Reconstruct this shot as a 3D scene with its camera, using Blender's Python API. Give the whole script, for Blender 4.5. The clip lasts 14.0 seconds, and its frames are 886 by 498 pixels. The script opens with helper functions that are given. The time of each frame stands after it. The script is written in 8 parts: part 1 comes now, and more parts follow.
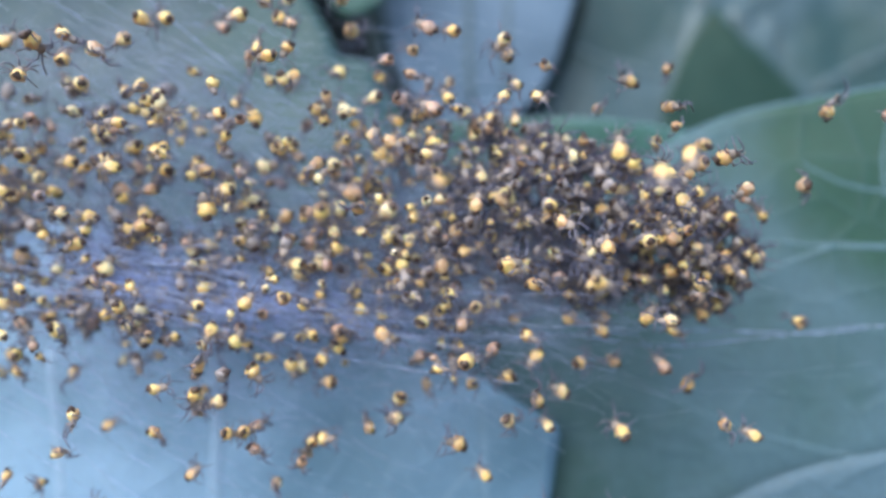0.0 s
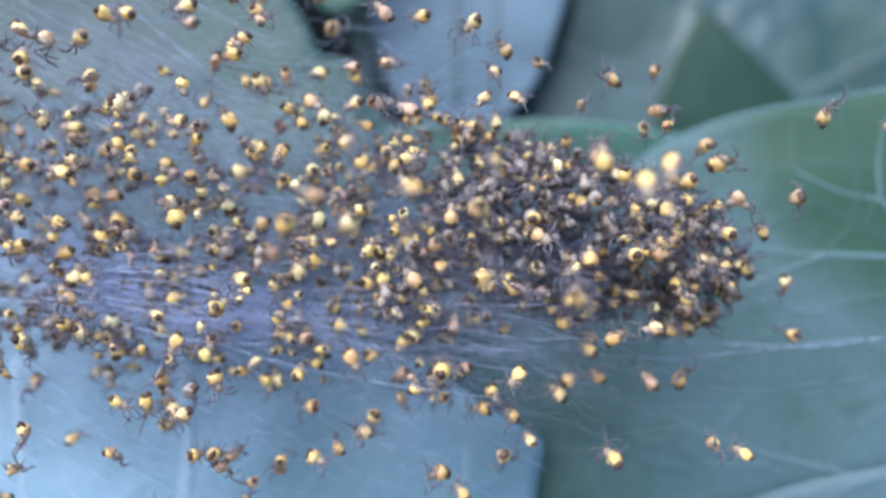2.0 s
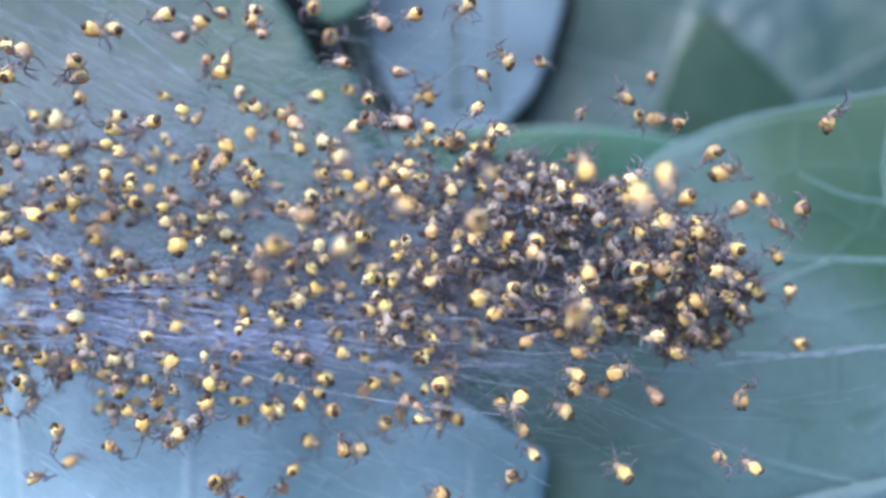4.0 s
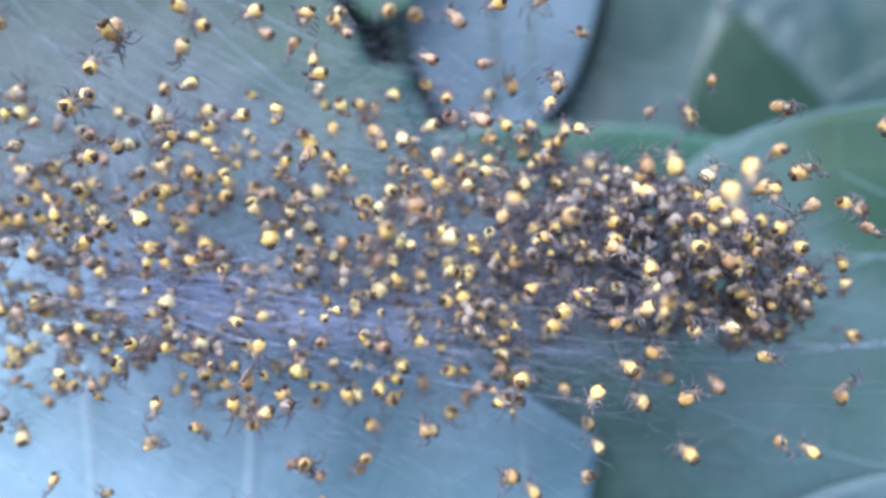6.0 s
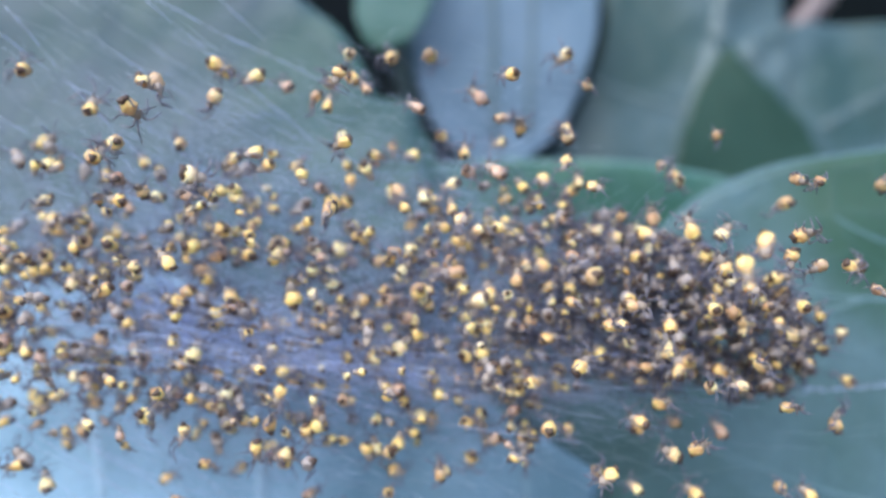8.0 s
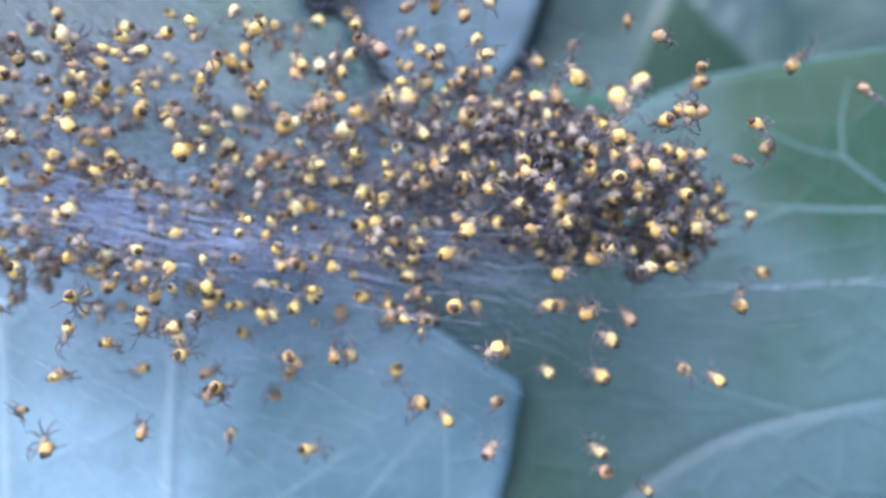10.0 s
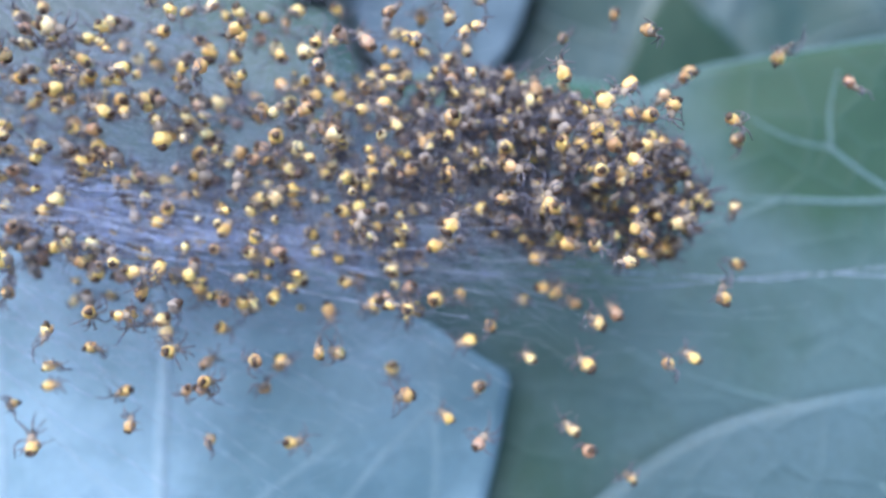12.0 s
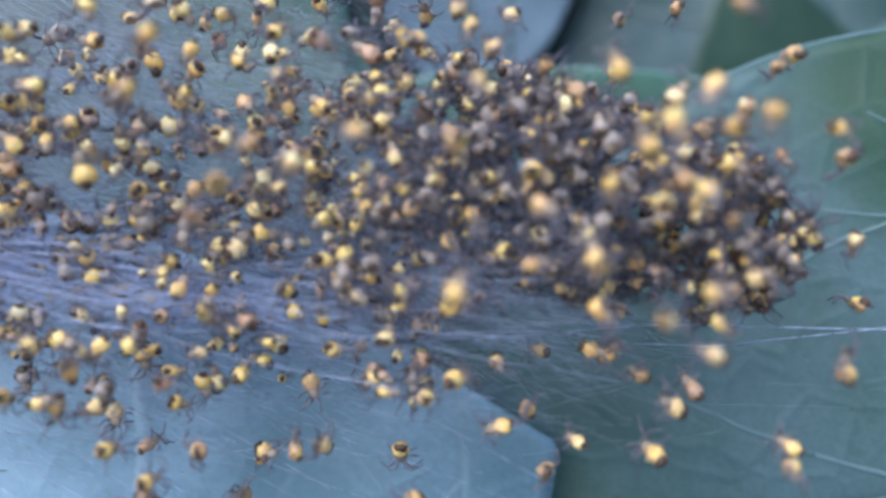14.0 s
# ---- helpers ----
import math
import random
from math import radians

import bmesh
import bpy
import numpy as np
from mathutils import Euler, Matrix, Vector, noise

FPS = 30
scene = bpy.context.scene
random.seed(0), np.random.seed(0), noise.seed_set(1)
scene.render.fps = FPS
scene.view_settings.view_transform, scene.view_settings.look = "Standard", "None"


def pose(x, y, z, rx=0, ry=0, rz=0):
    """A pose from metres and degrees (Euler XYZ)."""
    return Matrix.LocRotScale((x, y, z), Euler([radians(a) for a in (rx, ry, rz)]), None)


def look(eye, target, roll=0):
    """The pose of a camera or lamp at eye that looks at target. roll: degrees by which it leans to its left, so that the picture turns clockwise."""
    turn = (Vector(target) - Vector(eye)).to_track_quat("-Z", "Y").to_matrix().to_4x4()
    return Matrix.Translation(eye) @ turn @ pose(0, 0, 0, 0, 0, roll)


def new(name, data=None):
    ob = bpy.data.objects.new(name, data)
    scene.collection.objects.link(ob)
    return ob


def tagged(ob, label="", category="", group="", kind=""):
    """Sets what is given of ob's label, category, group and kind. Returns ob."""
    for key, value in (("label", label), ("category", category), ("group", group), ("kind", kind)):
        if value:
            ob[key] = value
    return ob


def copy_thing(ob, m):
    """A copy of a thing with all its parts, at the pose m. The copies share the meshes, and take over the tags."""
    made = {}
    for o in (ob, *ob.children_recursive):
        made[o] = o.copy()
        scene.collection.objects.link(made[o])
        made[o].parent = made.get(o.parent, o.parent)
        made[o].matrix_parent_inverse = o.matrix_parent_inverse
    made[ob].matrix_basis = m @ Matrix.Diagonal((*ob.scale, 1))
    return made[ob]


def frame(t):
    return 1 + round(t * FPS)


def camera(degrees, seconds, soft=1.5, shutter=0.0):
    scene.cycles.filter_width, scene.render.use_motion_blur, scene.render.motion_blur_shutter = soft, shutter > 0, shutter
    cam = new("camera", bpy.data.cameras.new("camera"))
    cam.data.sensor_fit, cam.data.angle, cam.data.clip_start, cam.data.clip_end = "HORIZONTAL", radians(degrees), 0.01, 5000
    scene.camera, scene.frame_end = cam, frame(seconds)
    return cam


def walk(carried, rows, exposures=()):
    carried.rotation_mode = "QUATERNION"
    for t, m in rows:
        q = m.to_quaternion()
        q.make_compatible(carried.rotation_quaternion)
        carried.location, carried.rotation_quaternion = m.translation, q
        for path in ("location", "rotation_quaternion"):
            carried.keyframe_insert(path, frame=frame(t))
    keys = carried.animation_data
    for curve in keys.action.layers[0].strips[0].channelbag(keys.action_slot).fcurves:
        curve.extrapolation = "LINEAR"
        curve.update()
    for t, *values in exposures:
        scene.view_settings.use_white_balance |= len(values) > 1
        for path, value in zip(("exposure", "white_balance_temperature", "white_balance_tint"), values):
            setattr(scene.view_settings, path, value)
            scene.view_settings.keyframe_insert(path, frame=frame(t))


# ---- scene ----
# A ball of garden spiderlings in their silk, hung before the leaves of a cabbage plant.
# Lengths below are in millimetres; the origin lies 400 mm above the ground.
MM = 0.001
LIFT = 400.0


def at(x, y, z):
    return Vector((x * MM, y * MM, (z + LIFT) * MM))


def step(t, x, y, z, yaw, pitch, roll):
    yaw, pitch = radians(yaw), radians(pitch)
    ahead = Vector((-math.sin(yaw) * math.cos(pitch), math.cos(yaw) * math.cos(pitch), math.sin(pitch)))
    eye = at(x, y, z)
    return (t, look(eye, eye + ahead, roll))


# ---- camera ----
cam = camera(62.0, 14.0, soft=2.8)
cam.data.dof.use_dof = True
cam.data.dof.focus_distance = 0.0485
cam.data.dof.aperture_fstop = 14.0
walk(cam, [
    step(0, 1.75, -1.32, -1.32, 0.46, 0.20, -0.16),
    step(0.5, 0.55, -0.35, -1.77, -0.56, 0.30, 0.11),
    step(1, 3.72, 0.18, -1.47, -0.20, 0.27, 0.02),
    step(1.5, 3.75, 0.69, -1.52, -0.28, 0.21, 0.10),
    step(2, 2.97, 1.08, -0.62, 0.05, 0.12, 0.20),
    step(4.5, 3.63, 1.99, 0.19, 0.53, 0.36, -0.83),
    step(5, 0.78, 0.52, 0.04, 0.43, 0.31, -0.62),
    step(5.5, -0.58, -0.55, 1.09, 0.09, 0.05, -0.20),
    step(6, -2.27, -0.56, -0.17, 0.12, 0.07, -0.11),
    step(6.5, 0.00, 0.00, 0.00, 0.00, 0.00, 0.00),
    step(7, 1.44, 0.55, 2.45, -1.17, 0.48, -0.15),
    step(7.5, -2.77, -1.57, 6.45, -2.33, -0.16, 0.86),
    step(8, -5.25, -2.29, 3.48, -1.58, 0.03, 0.68),
    step(8.5, -7.06, -0.26, 1.34, -2.11, -0.76, 1.31),
    step(9, -2.26, -1.42, -3.51, -2.42, 0.82, 1.17),
    step(11.5, 3.32, -0.19, -7.19, -1.19, 0.39, 0.89),
    step(12, 3.08, -1.33, -5.96, -2.04, -0.15, 0.92),
    step(12.5, 3.84, -0.04, -7.66, -0.07, 1.89, -0.56),
    step(13, 4.82, 0.34, -5.32, 0.56, 2.51, -0.63),
    step(13.5, 3.71, 4.08, 0.51, -0.40, -3.65, -0.72),
    step(13.73, 6.2, 11.2, -1.5, 2.66, -1.55, -0.53),
    step(14, 6.54, 12.17, -1.79, 3.08, -1.27, -0.50),
], exposures=[
    (0, 0.92, 5900, 14),
    (2, 1.04, 5900, 14),
    (4.5, 1.11, 5900, 14),
    (6.5, 1.14, 5900, 14),
    (7.5, 0.97, 5900, 14),
    (9, 1.15, 5900, 14),
    (12.5, 1.11, 5900, 14),
    (13, 1.01, 5900, 14),
    (13.5, 0.96, 5900, 14),
    (13.75, 0.79, 5900, 14),
    (14, 0.79, 5900, 14),
])

# ---- light ----
world = bpy.data.worlds.new("world")
scene.world = world
world.use_nodes = True
sky = world.node_tree.nodes.new("ShaderNodeTexSky")
sky.sky_type, sky.sun_disc = "NISHITA", False
sky.sun_elevation, sky.sun_rotation = radians(52), radians(215)
world.node_tree.nodes["Background"].inputs["Strength"].default_value = 0.14
world.node_tree.links.new(sky.outputs["Color"], world.node_tree.nodes["Background"].inputs["Color"])
sun = new("sun", bpy.data.lights.new("sun", "SUN"))
sun.data.energy, sun.data.angle, sun.data.color = 2.1, radians(80), (1.0, 0.90, 0.71)
sun.matrix_world = look((-0.45, -0.55, 1.25), (0, 0.05, 0.4))


# ---- materials ----
def mat(name, rough=0.5, spec=0.4):
    m = bpy.data.materials.new(name)
    m.use_nodes = True
    b = m.node_tree.nodes["Principled BSDF"]
    b.inputs["Roughness"].default_value = rough
    b.inputs["Specular IOR Level"].default_value = spec
    return m, m.node_tree.nodes, m.node_tree.links, b


def coords(n, l, scale, space="Object"):
    """Object coordinates, counted in millimetres times scale."""
    tc, mp = n.new("ShaderNodeTexCoord"), n.new("ShaderNodeMapping")
    mp.inputs["Scale"].default_value = (scale * 1000,) * 3
    l.new(tc.outputs[space], mp.inputs["Vector"])
    return mp.outputs["Vector"]


def noise_of(n, l, vec, scale, detail=4.0, rough=0.55):
    t = n.new("ShaderNodeTexNoise")
    t.inputs["Scale"].default_value, t.inputs["Detail"].default_value, t.inputs["Roughness"].default_value = scale, detail, rough
    l.new(vec, t.inputs["Vector"])
    return t.outputs["Fac"]


def ramp(n, l, fac, stops):
    r = n.new("ShaderNodeValToRGB")
    e = r.color_ramp.elements
    while len(e) < len(stops):
        e.new(0.5)
    for k, (p, c) in enumerate(stops):
        e[k].position, e[k].color = p, (*c, 1)
    l.new(fac, r.inputs["Fac"])
    return r.outputs["Color"]


def mix(n, l, fac, a, b, kind="MIX"):
    m = n.new("ShaderNodeMix")
    m.data_type, m.blend_type = "RGBA", kind
    for sock, v in ((m.inputs[0], fac), (m.inputs[6], a), (m.inputs[7], b)):
        if isinstance(v, (int, float)):
            sock.default_value = v
        elif isinstance(v, tuple):
            sock.default_value = (*v, 1)
        else:
            l.new(v, sock)
    return m.outputs[2]


def bump(n, l, b, height, strength, dist):
    t = n.new("ShaderNodeBump")
    t.inputs["Strength"].default_value, t.inputs["Distance"].default_value = strength, dist * MM
    l.new(height, t.inputs["Height"])
    l.new(t.outputs["Normal"], b.inputs["Normal"])


def leaf_material(name, green, wax, low, high, rough=0.45, bare=(), spec=0.5):
    """Cabbage skin: green tissue under a blue-white wax that is rubbed off in patches, with a fine net of veins."""
    m, n, l, b = mat(name, rough, spec)
    v = coords(n, l, 1.0)
    patches = noise_of(n, l, v, 0.055, 5, 0.55)
    streaks = noise_of(n, l, v, 0.3, 4, 0.6)
    fac = mix(n, l, 0.3, patches, streaks)
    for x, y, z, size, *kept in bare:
        # a patch where the wax is rubbed off; two leaves paint shade with it
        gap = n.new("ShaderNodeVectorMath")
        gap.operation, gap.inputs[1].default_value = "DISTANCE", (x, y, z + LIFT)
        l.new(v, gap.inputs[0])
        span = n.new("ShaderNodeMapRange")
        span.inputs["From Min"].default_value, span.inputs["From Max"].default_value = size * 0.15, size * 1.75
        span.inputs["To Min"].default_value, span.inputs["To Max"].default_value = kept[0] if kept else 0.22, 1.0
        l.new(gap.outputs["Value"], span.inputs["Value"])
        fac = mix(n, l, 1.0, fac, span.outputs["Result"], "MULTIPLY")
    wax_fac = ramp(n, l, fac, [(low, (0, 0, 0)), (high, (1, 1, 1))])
    col = mix(n, l, wax_fac, green, wax)
    cells = n.new("ShaderNodeTexVoronoi")
    cells.feature = "DISTANCE_TO_EDGE"
    cells.inputs["Scale"].default_value = 0.2
    l.new(v, cells.inputs["Vector"])
    net = ramp(n, l, cells.outputs["Distance"], [(0.0, (1, 1, 1)), (0.10, (0, 0, 0))])
    col = mix(n, l, mix(n, l, 0.9, net, (0, 0, 0)), col, wax)
    grain = noise_of(n, l, v, 2.2, 5, 0.65)
    col = mix(n, l, 0.28, col, ramp(n, l, grain, [(0.3, (0.25, 0.25, 0.25)), (0.7, (0.8, 0.8, 0.8))]), "OVERLAY")
    l.new(col, b.inputs["Base Color"])
    l.new(ramp(n, l, grain, [(0.3, (rough - 0.1,) * 3), (0.7, (rough + 0.15,) * 3)]), b.inputs["Roughness"])
    bump(n, l, b, mix(n, l, 0.5, grain, net), 0.35, 0.3)
    return m


LEAF = leaf_material("leaf_blue_green", (0.055, 0.115, 0.133), (0.077, 0.148, 0.187), 0.30, 0.6)
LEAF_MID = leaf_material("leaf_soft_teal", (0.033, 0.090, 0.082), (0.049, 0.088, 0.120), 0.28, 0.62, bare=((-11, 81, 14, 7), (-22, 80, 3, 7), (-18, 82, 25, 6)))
# Last bare patch: greener skin plus the shade the pale leaf casts, painted in.
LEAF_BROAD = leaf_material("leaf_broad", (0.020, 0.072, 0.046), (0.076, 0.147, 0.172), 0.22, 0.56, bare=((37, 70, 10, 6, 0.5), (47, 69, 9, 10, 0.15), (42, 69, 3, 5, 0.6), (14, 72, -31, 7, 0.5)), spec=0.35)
LEAF_GREEN = leaf_material("leaf_green", (0.028, 0.104, 0.072), (0.096, 0.208, 0.216), 0.36, 0.75)
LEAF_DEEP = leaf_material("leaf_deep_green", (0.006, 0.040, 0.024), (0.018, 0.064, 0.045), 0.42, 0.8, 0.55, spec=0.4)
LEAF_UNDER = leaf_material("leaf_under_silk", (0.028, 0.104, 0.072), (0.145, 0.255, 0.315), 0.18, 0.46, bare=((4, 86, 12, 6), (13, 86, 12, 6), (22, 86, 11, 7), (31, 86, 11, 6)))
# Pale wax with sky light put in; patches paint shade where it tilts away.
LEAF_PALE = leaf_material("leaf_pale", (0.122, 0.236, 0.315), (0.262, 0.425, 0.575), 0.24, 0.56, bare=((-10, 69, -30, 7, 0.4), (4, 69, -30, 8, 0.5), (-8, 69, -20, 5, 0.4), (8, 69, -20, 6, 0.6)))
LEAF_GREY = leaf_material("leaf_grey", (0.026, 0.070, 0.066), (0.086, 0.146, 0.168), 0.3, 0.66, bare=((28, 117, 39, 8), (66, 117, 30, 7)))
LEAF_BLUE = leaf_material("leaf_smooth_blue", (0.115, 0.19, 0.25), (0.172, 0.256, 0.34), 0.3, 0.66)
LEAF_LOBE = leaf_material("leaf_lobe", (0.034, 0.125, 0.085), (0.085, 0.185, 0.170), 0.34, 0.7)
# Shade put into the skin colour, for the blade behind the blue leaf.
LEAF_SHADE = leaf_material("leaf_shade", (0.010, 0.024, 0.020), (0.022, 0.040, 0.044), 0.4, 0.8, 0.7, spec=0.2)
# Near-black colour stands for the unlit inside of the plant.
LEAF_GAP_SHADE = leaf_material("leaf_gap_shade", (0.003, 0.006, 0.007), (0.007, 0.010, 0.014), 0.4, 0.8, 0.9, spec=0.1)


def vein_material(name, a, b2):
    m, n, l, b = mat(name, 0.4, 0.5)
    g = noise_of(n, l, coords(n, l, 1.0), 0.9, 5)
    l.new(ramp(n, l, g, [(0.3, a), (0.7, b2)]), b.inputs["Base Color"])
    bump(n, l, b, g, 0.3, 0.15)
    return m


VEIN = vein_material("vein_pale", (0.128, 0.272, 0.264), (0.224, 0.368, 0.376))
VEIN_SOFT = vein_material("vein_soft", (0.084, 0.165, 0.192), (0.108, 0.202, 0.232))
VEIN_BLUE = vein_material("vein_blue", (0.27, 0.42, 0.55), (0.33, 0.48, 0.615))
VEIN_HAZE = vein_material("vein_haze", (0.165, 0.285, 0.37), (0.21, 0.34, 0.435))
VEIN_DULL = vein_material("vein_dull", (0.080, 0.132, 0.138), (0.118, 0.176, 0.188))
PETIOLE = vein_material("petiole_pink", (0.160, 0.128, 0.132), (0.224, 0.184, 0.184))


def abdomen_material():
    m, n, l, b = mat("abdomen_yellow", 0.42, 0.45)
    v = coords(n, l, 1.0)
    both = n.new("ShaderNodeMath")
    both.operation = "ADD"
    l.new(n.new("ShaderNodeObjectInfo").outputs["Random"], both.inputs[0])
    l.new(n.new("ShaderNodeNewGeometry").outputs["Random Per Island"], both.inputs[1])
    one = n.new("ShaderNodeMath")
    one.operation = "FRACT"
    l.new(both.outputs[0], one.inputs[0])
    tone = one.outputs[0]
    shift = n.new("ShaderNodeVectorMath")
    shift.operation, shift.inputs[1].default_value = "MULTIPLY_ADD", (61.0, 37.0, 23.0)
    l.new(tone, shift.inputs[0])
    l.new(v, shift.inputs[2])
    w = shift.outputs["Vector"]
    base = ramp(n, l, tone, [(0.0, (0.42, 0.30, 0.25)), (0.12, (0.55, 0.36, 0.24)), (0.22, (0.88, 0.54, 0.20)), (0.40, (1.0, 0.63, 0.20)), (0.75, (1.0, 0.71, 0.25)), (1.0, (1.0, 0.82, 0.44))])
    blot = noise_of(n, l, w, 1.5, 3)
    col = mix(n, l, ramp(n, l, blot, [(0.52, (0, 0, 0)), (0.70, (0.45, 0.45, 0.45))]), base, (0.62, 0.30, 0.13))
    speck = noise_of(n, l, w, 7.0, 3)
    col = mix(n, l, 0.35, col, ramp(n, l, speck, [(0.35, (0.42, 0.42, 0.42)), (0.6, (0.9, 0.9, 0.9))]), "OVERLAY")
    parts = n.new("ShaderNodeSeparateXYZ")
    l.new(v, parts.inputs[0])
    along = n.new("ShaderNodeMapRange")
    along.inputs["From Min"].default_value, along.inputs["From Max"].default_value = -0.8, 1.2
    l.new(parts.outputs["Y"], along.inputs["Value"])
    waist = ramp(n, l, along.outputs["Result"], [(0.2, (0, 0, 0)), (0.42, (0.45, 0.45, 0.45)), (0.5, (0.45, 0.45, 0.45)), (0.6, (0, 0, 0))])
    col = mix(n, l, waist, col, (0.70, 0.43, 0.27))
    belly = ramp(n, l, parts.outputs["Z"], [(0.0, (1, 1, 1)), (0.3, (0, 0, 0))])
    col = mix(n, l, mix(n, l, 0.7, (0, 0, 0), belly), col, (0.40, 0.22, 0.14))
    l.new(col, b.inputs["Base Color"])
    b.inputs["Coat Weight"].default_value, b.inputs["Coat Roughness"].default_value = 0.45, 0.22
    b.inputs["Subsurface Weight"].default_value = 0.3
    b.inputs["Subsurface Radius"].default_value = (0.9, 0.6, 0.3)
    b.inputs["Subsurface Scale"].default_value = 0.35 * MM
    bump(n, l, b, speck, 0.35, 0.06)
    return m


def plain(name, a, b2, scale, rough, spec=0.4):
    m, n, l, b = mat(name, rough, spec)
    g = noise_of(n, l, coords(n, l, 1.0), scale, 4)
    l.new(ramp(n, l, g, [(0.3, a), (0.7, b2)]), b.inputs["Base Color"])
    bump(n, l, b, g, 0.3, 0.04)
    return m


ABDOMEN = abdomen_material()
PATCH = plain("tail_patch_black", (0.03, 0.022, 0.02), (0.16, 0.10, 0.07), 4, 0.4)
HEAD = plain("head_shield_tan", (0.235, 0.20, 0.185), (0.44, 0.365, 0.295), 2.2, 0.55, 0.25)
FLANK = plain("flank_grey_brown", (0.265, 0.24, 0.25), (0.48, 0.41, 0.35), 1.6, 0.45)


def leg_material():
    m, n, l, b = mat("leg_banded", 0.4, 0.4)
    far = n.new("ShaderNodeVectorMath")
    far.operation = "LENGTH"
    l.new(coords(n, l, 1.0), far.inputs[0])
    scaled = n.new("ShaderNodeMath")
    scaled.operation, scaled.inputs[1].default_value = "MULTIPLY", 0.5
    l.new(far.outputs["Value"], scaled.inputs[0])
    col = ramp(n, l, scaled.outputs[0], [(0.24, (0.36, 0.30, 0.28)), (0.36, (0.15, 0.145, 0.18)), (0.50, (0.105, 0.105, 0.15)),
                                         (0.58, (0.24, 0.225, 0.25)), (0.66, (0.115, 0.115, 0.165))])
    l.new(col, b.inputs["Base Color"])
    return m


LEG = leg_material()


def silk_material():
    m, n, l, b = mat("silk", 0.3, 0.6)
    out = n["Material Output"]
    front, back, both, clear, pick = (n.new("ShaderNode" + k) for k in ("BsdfDiffuse", "BsdfTranslucent", "MixShader", "BsdfTransparent", "MixShader"))
    for k in (front, back):
        k.inputs["Color"].default_value = (0.70, 0.79, 1.0, 1)
    l.new(front.outputs[0], both.inputs[1])
    l.new(back.outputs[0], both.inputs[2])
    g = noise_of(n, l, coords(n, l, 1.0), 0.8, 2)
    l.new(ramp(n, l, g, [(0.35, (0.25, 0.25, 0.25)), (0.65, (1, 1, 1))]), pick.inputs[0])
    l.new(clear.outputs[0], pick.inputs[1])
    l.new(both.outputs[0], pick.inputs[2])
    l.new(pick.outputs[0], out.inputs["Surface"])
    return m


SILK = silk_material()


def soil_material():
    m, n, l, b = mat("soil", 0.9, 0.2)
    v = coords(n, l, 1.0)
    a, c = noise_of(n, l, v, 0.02, 6), noise_of(n, l, v, 0.3, 5)
    col = mix(n, l, 0.5, ramp(n, l, a, [(0.3, (0.03, 0.022, 0.015)), (0.7, (0.09, 0.065, 0.045))]),
              ramp(n, l, c, [(0.3, (0.02, 0.015, 0.01)), (0.7, (0.11, 0.08, 0.055))]))
    l.new(col, b.inputs["Base Color"])
    bump(n, l, b, c, 0.8, 4.0)
    return m


SOIL = soil_material()


# ---- building helpers ----
def mesh_of(name, verts, faces, mats, index=None, smooth=True):
    me = bpy.data.meshes.new(name)
    me.from_pydata(verts, [], faces)
    for m in mats:
        me.materials.append(m)
    if index is not None:
        me.polygons.foreach_set("material_index", index)
    if smooth:
        me.polygons.foreach_set("use_smooth", [True] * len(faces))
    me.update()
    return me


def piece(name, me, parent=None, label=""):
    ob = new(name, me)
    ob.parent = parent
    return tagged(ob, label)


def tube(points, radii, sides=6):
    """Vertices and faces of a closed tube along points."""
    pts = [Vector(p) for p in points]
    vs, fs = [], []
    for k, p in enumerate(pts):
        d = (pts[min(k + 1, len(pts) - 1)] - pts[max(k - 1, 0)]).normalized()
        a = d.cross(Vector((0.31, 0.17, 0.93))).normalized()
        b = d.cross(a)
        for s in range(sides):
            w = 2 * math.pi * s / sides
            vs.append(p + radii[k] * (math.cos(w) * a + math.sin(w) * b))
    for k in range(len(pts) - 1):
        for s in range(sides):
            q = (s + 1) % sides
            fs.append((k * sides + s, k * sides + q, (k + 1) * sides + q, (k + 1) * sides + s))
    fs.append(tuple(range(sides - 1, -1, -1)))
    fs.append(tuple((len(pts) - 1) * sides + s for s in range(sides)))
    return vs, fs


def egg(centre, half, nu=12, nv=8, taper=0.0, tilt=0.0):
    """An egg: half sizes along x, y, z; taper narrows its front (+y)."""
    vs, fs = [], []
    for i in range(nv + 1):
        th = math.pi * i / nv
        for j in range(nu):
            ph = 2 * math.pi * j / nu
            y = math.cos(th)
            k = math.sin(th) * (1 - taper * y)
            p = Vector((half[0] * k * math.cos(ph), half[1] * y, half[2] * k * math.sin(ph)))
            p = Matrix.Rotation(tilt, 3, "X") @ p
            vs.append(p + Vector(centre))
    for i in range(nv):
        for j in range(nu):
            q = (j + 1) % nu
            fs.append((i * nu + j, i * nu + q, (i + 1) * nu + q, (i + 1) * nu + j))
    return vs, fs


def scaled(vs, k):
    return [Vector(v) * k for v in vs]


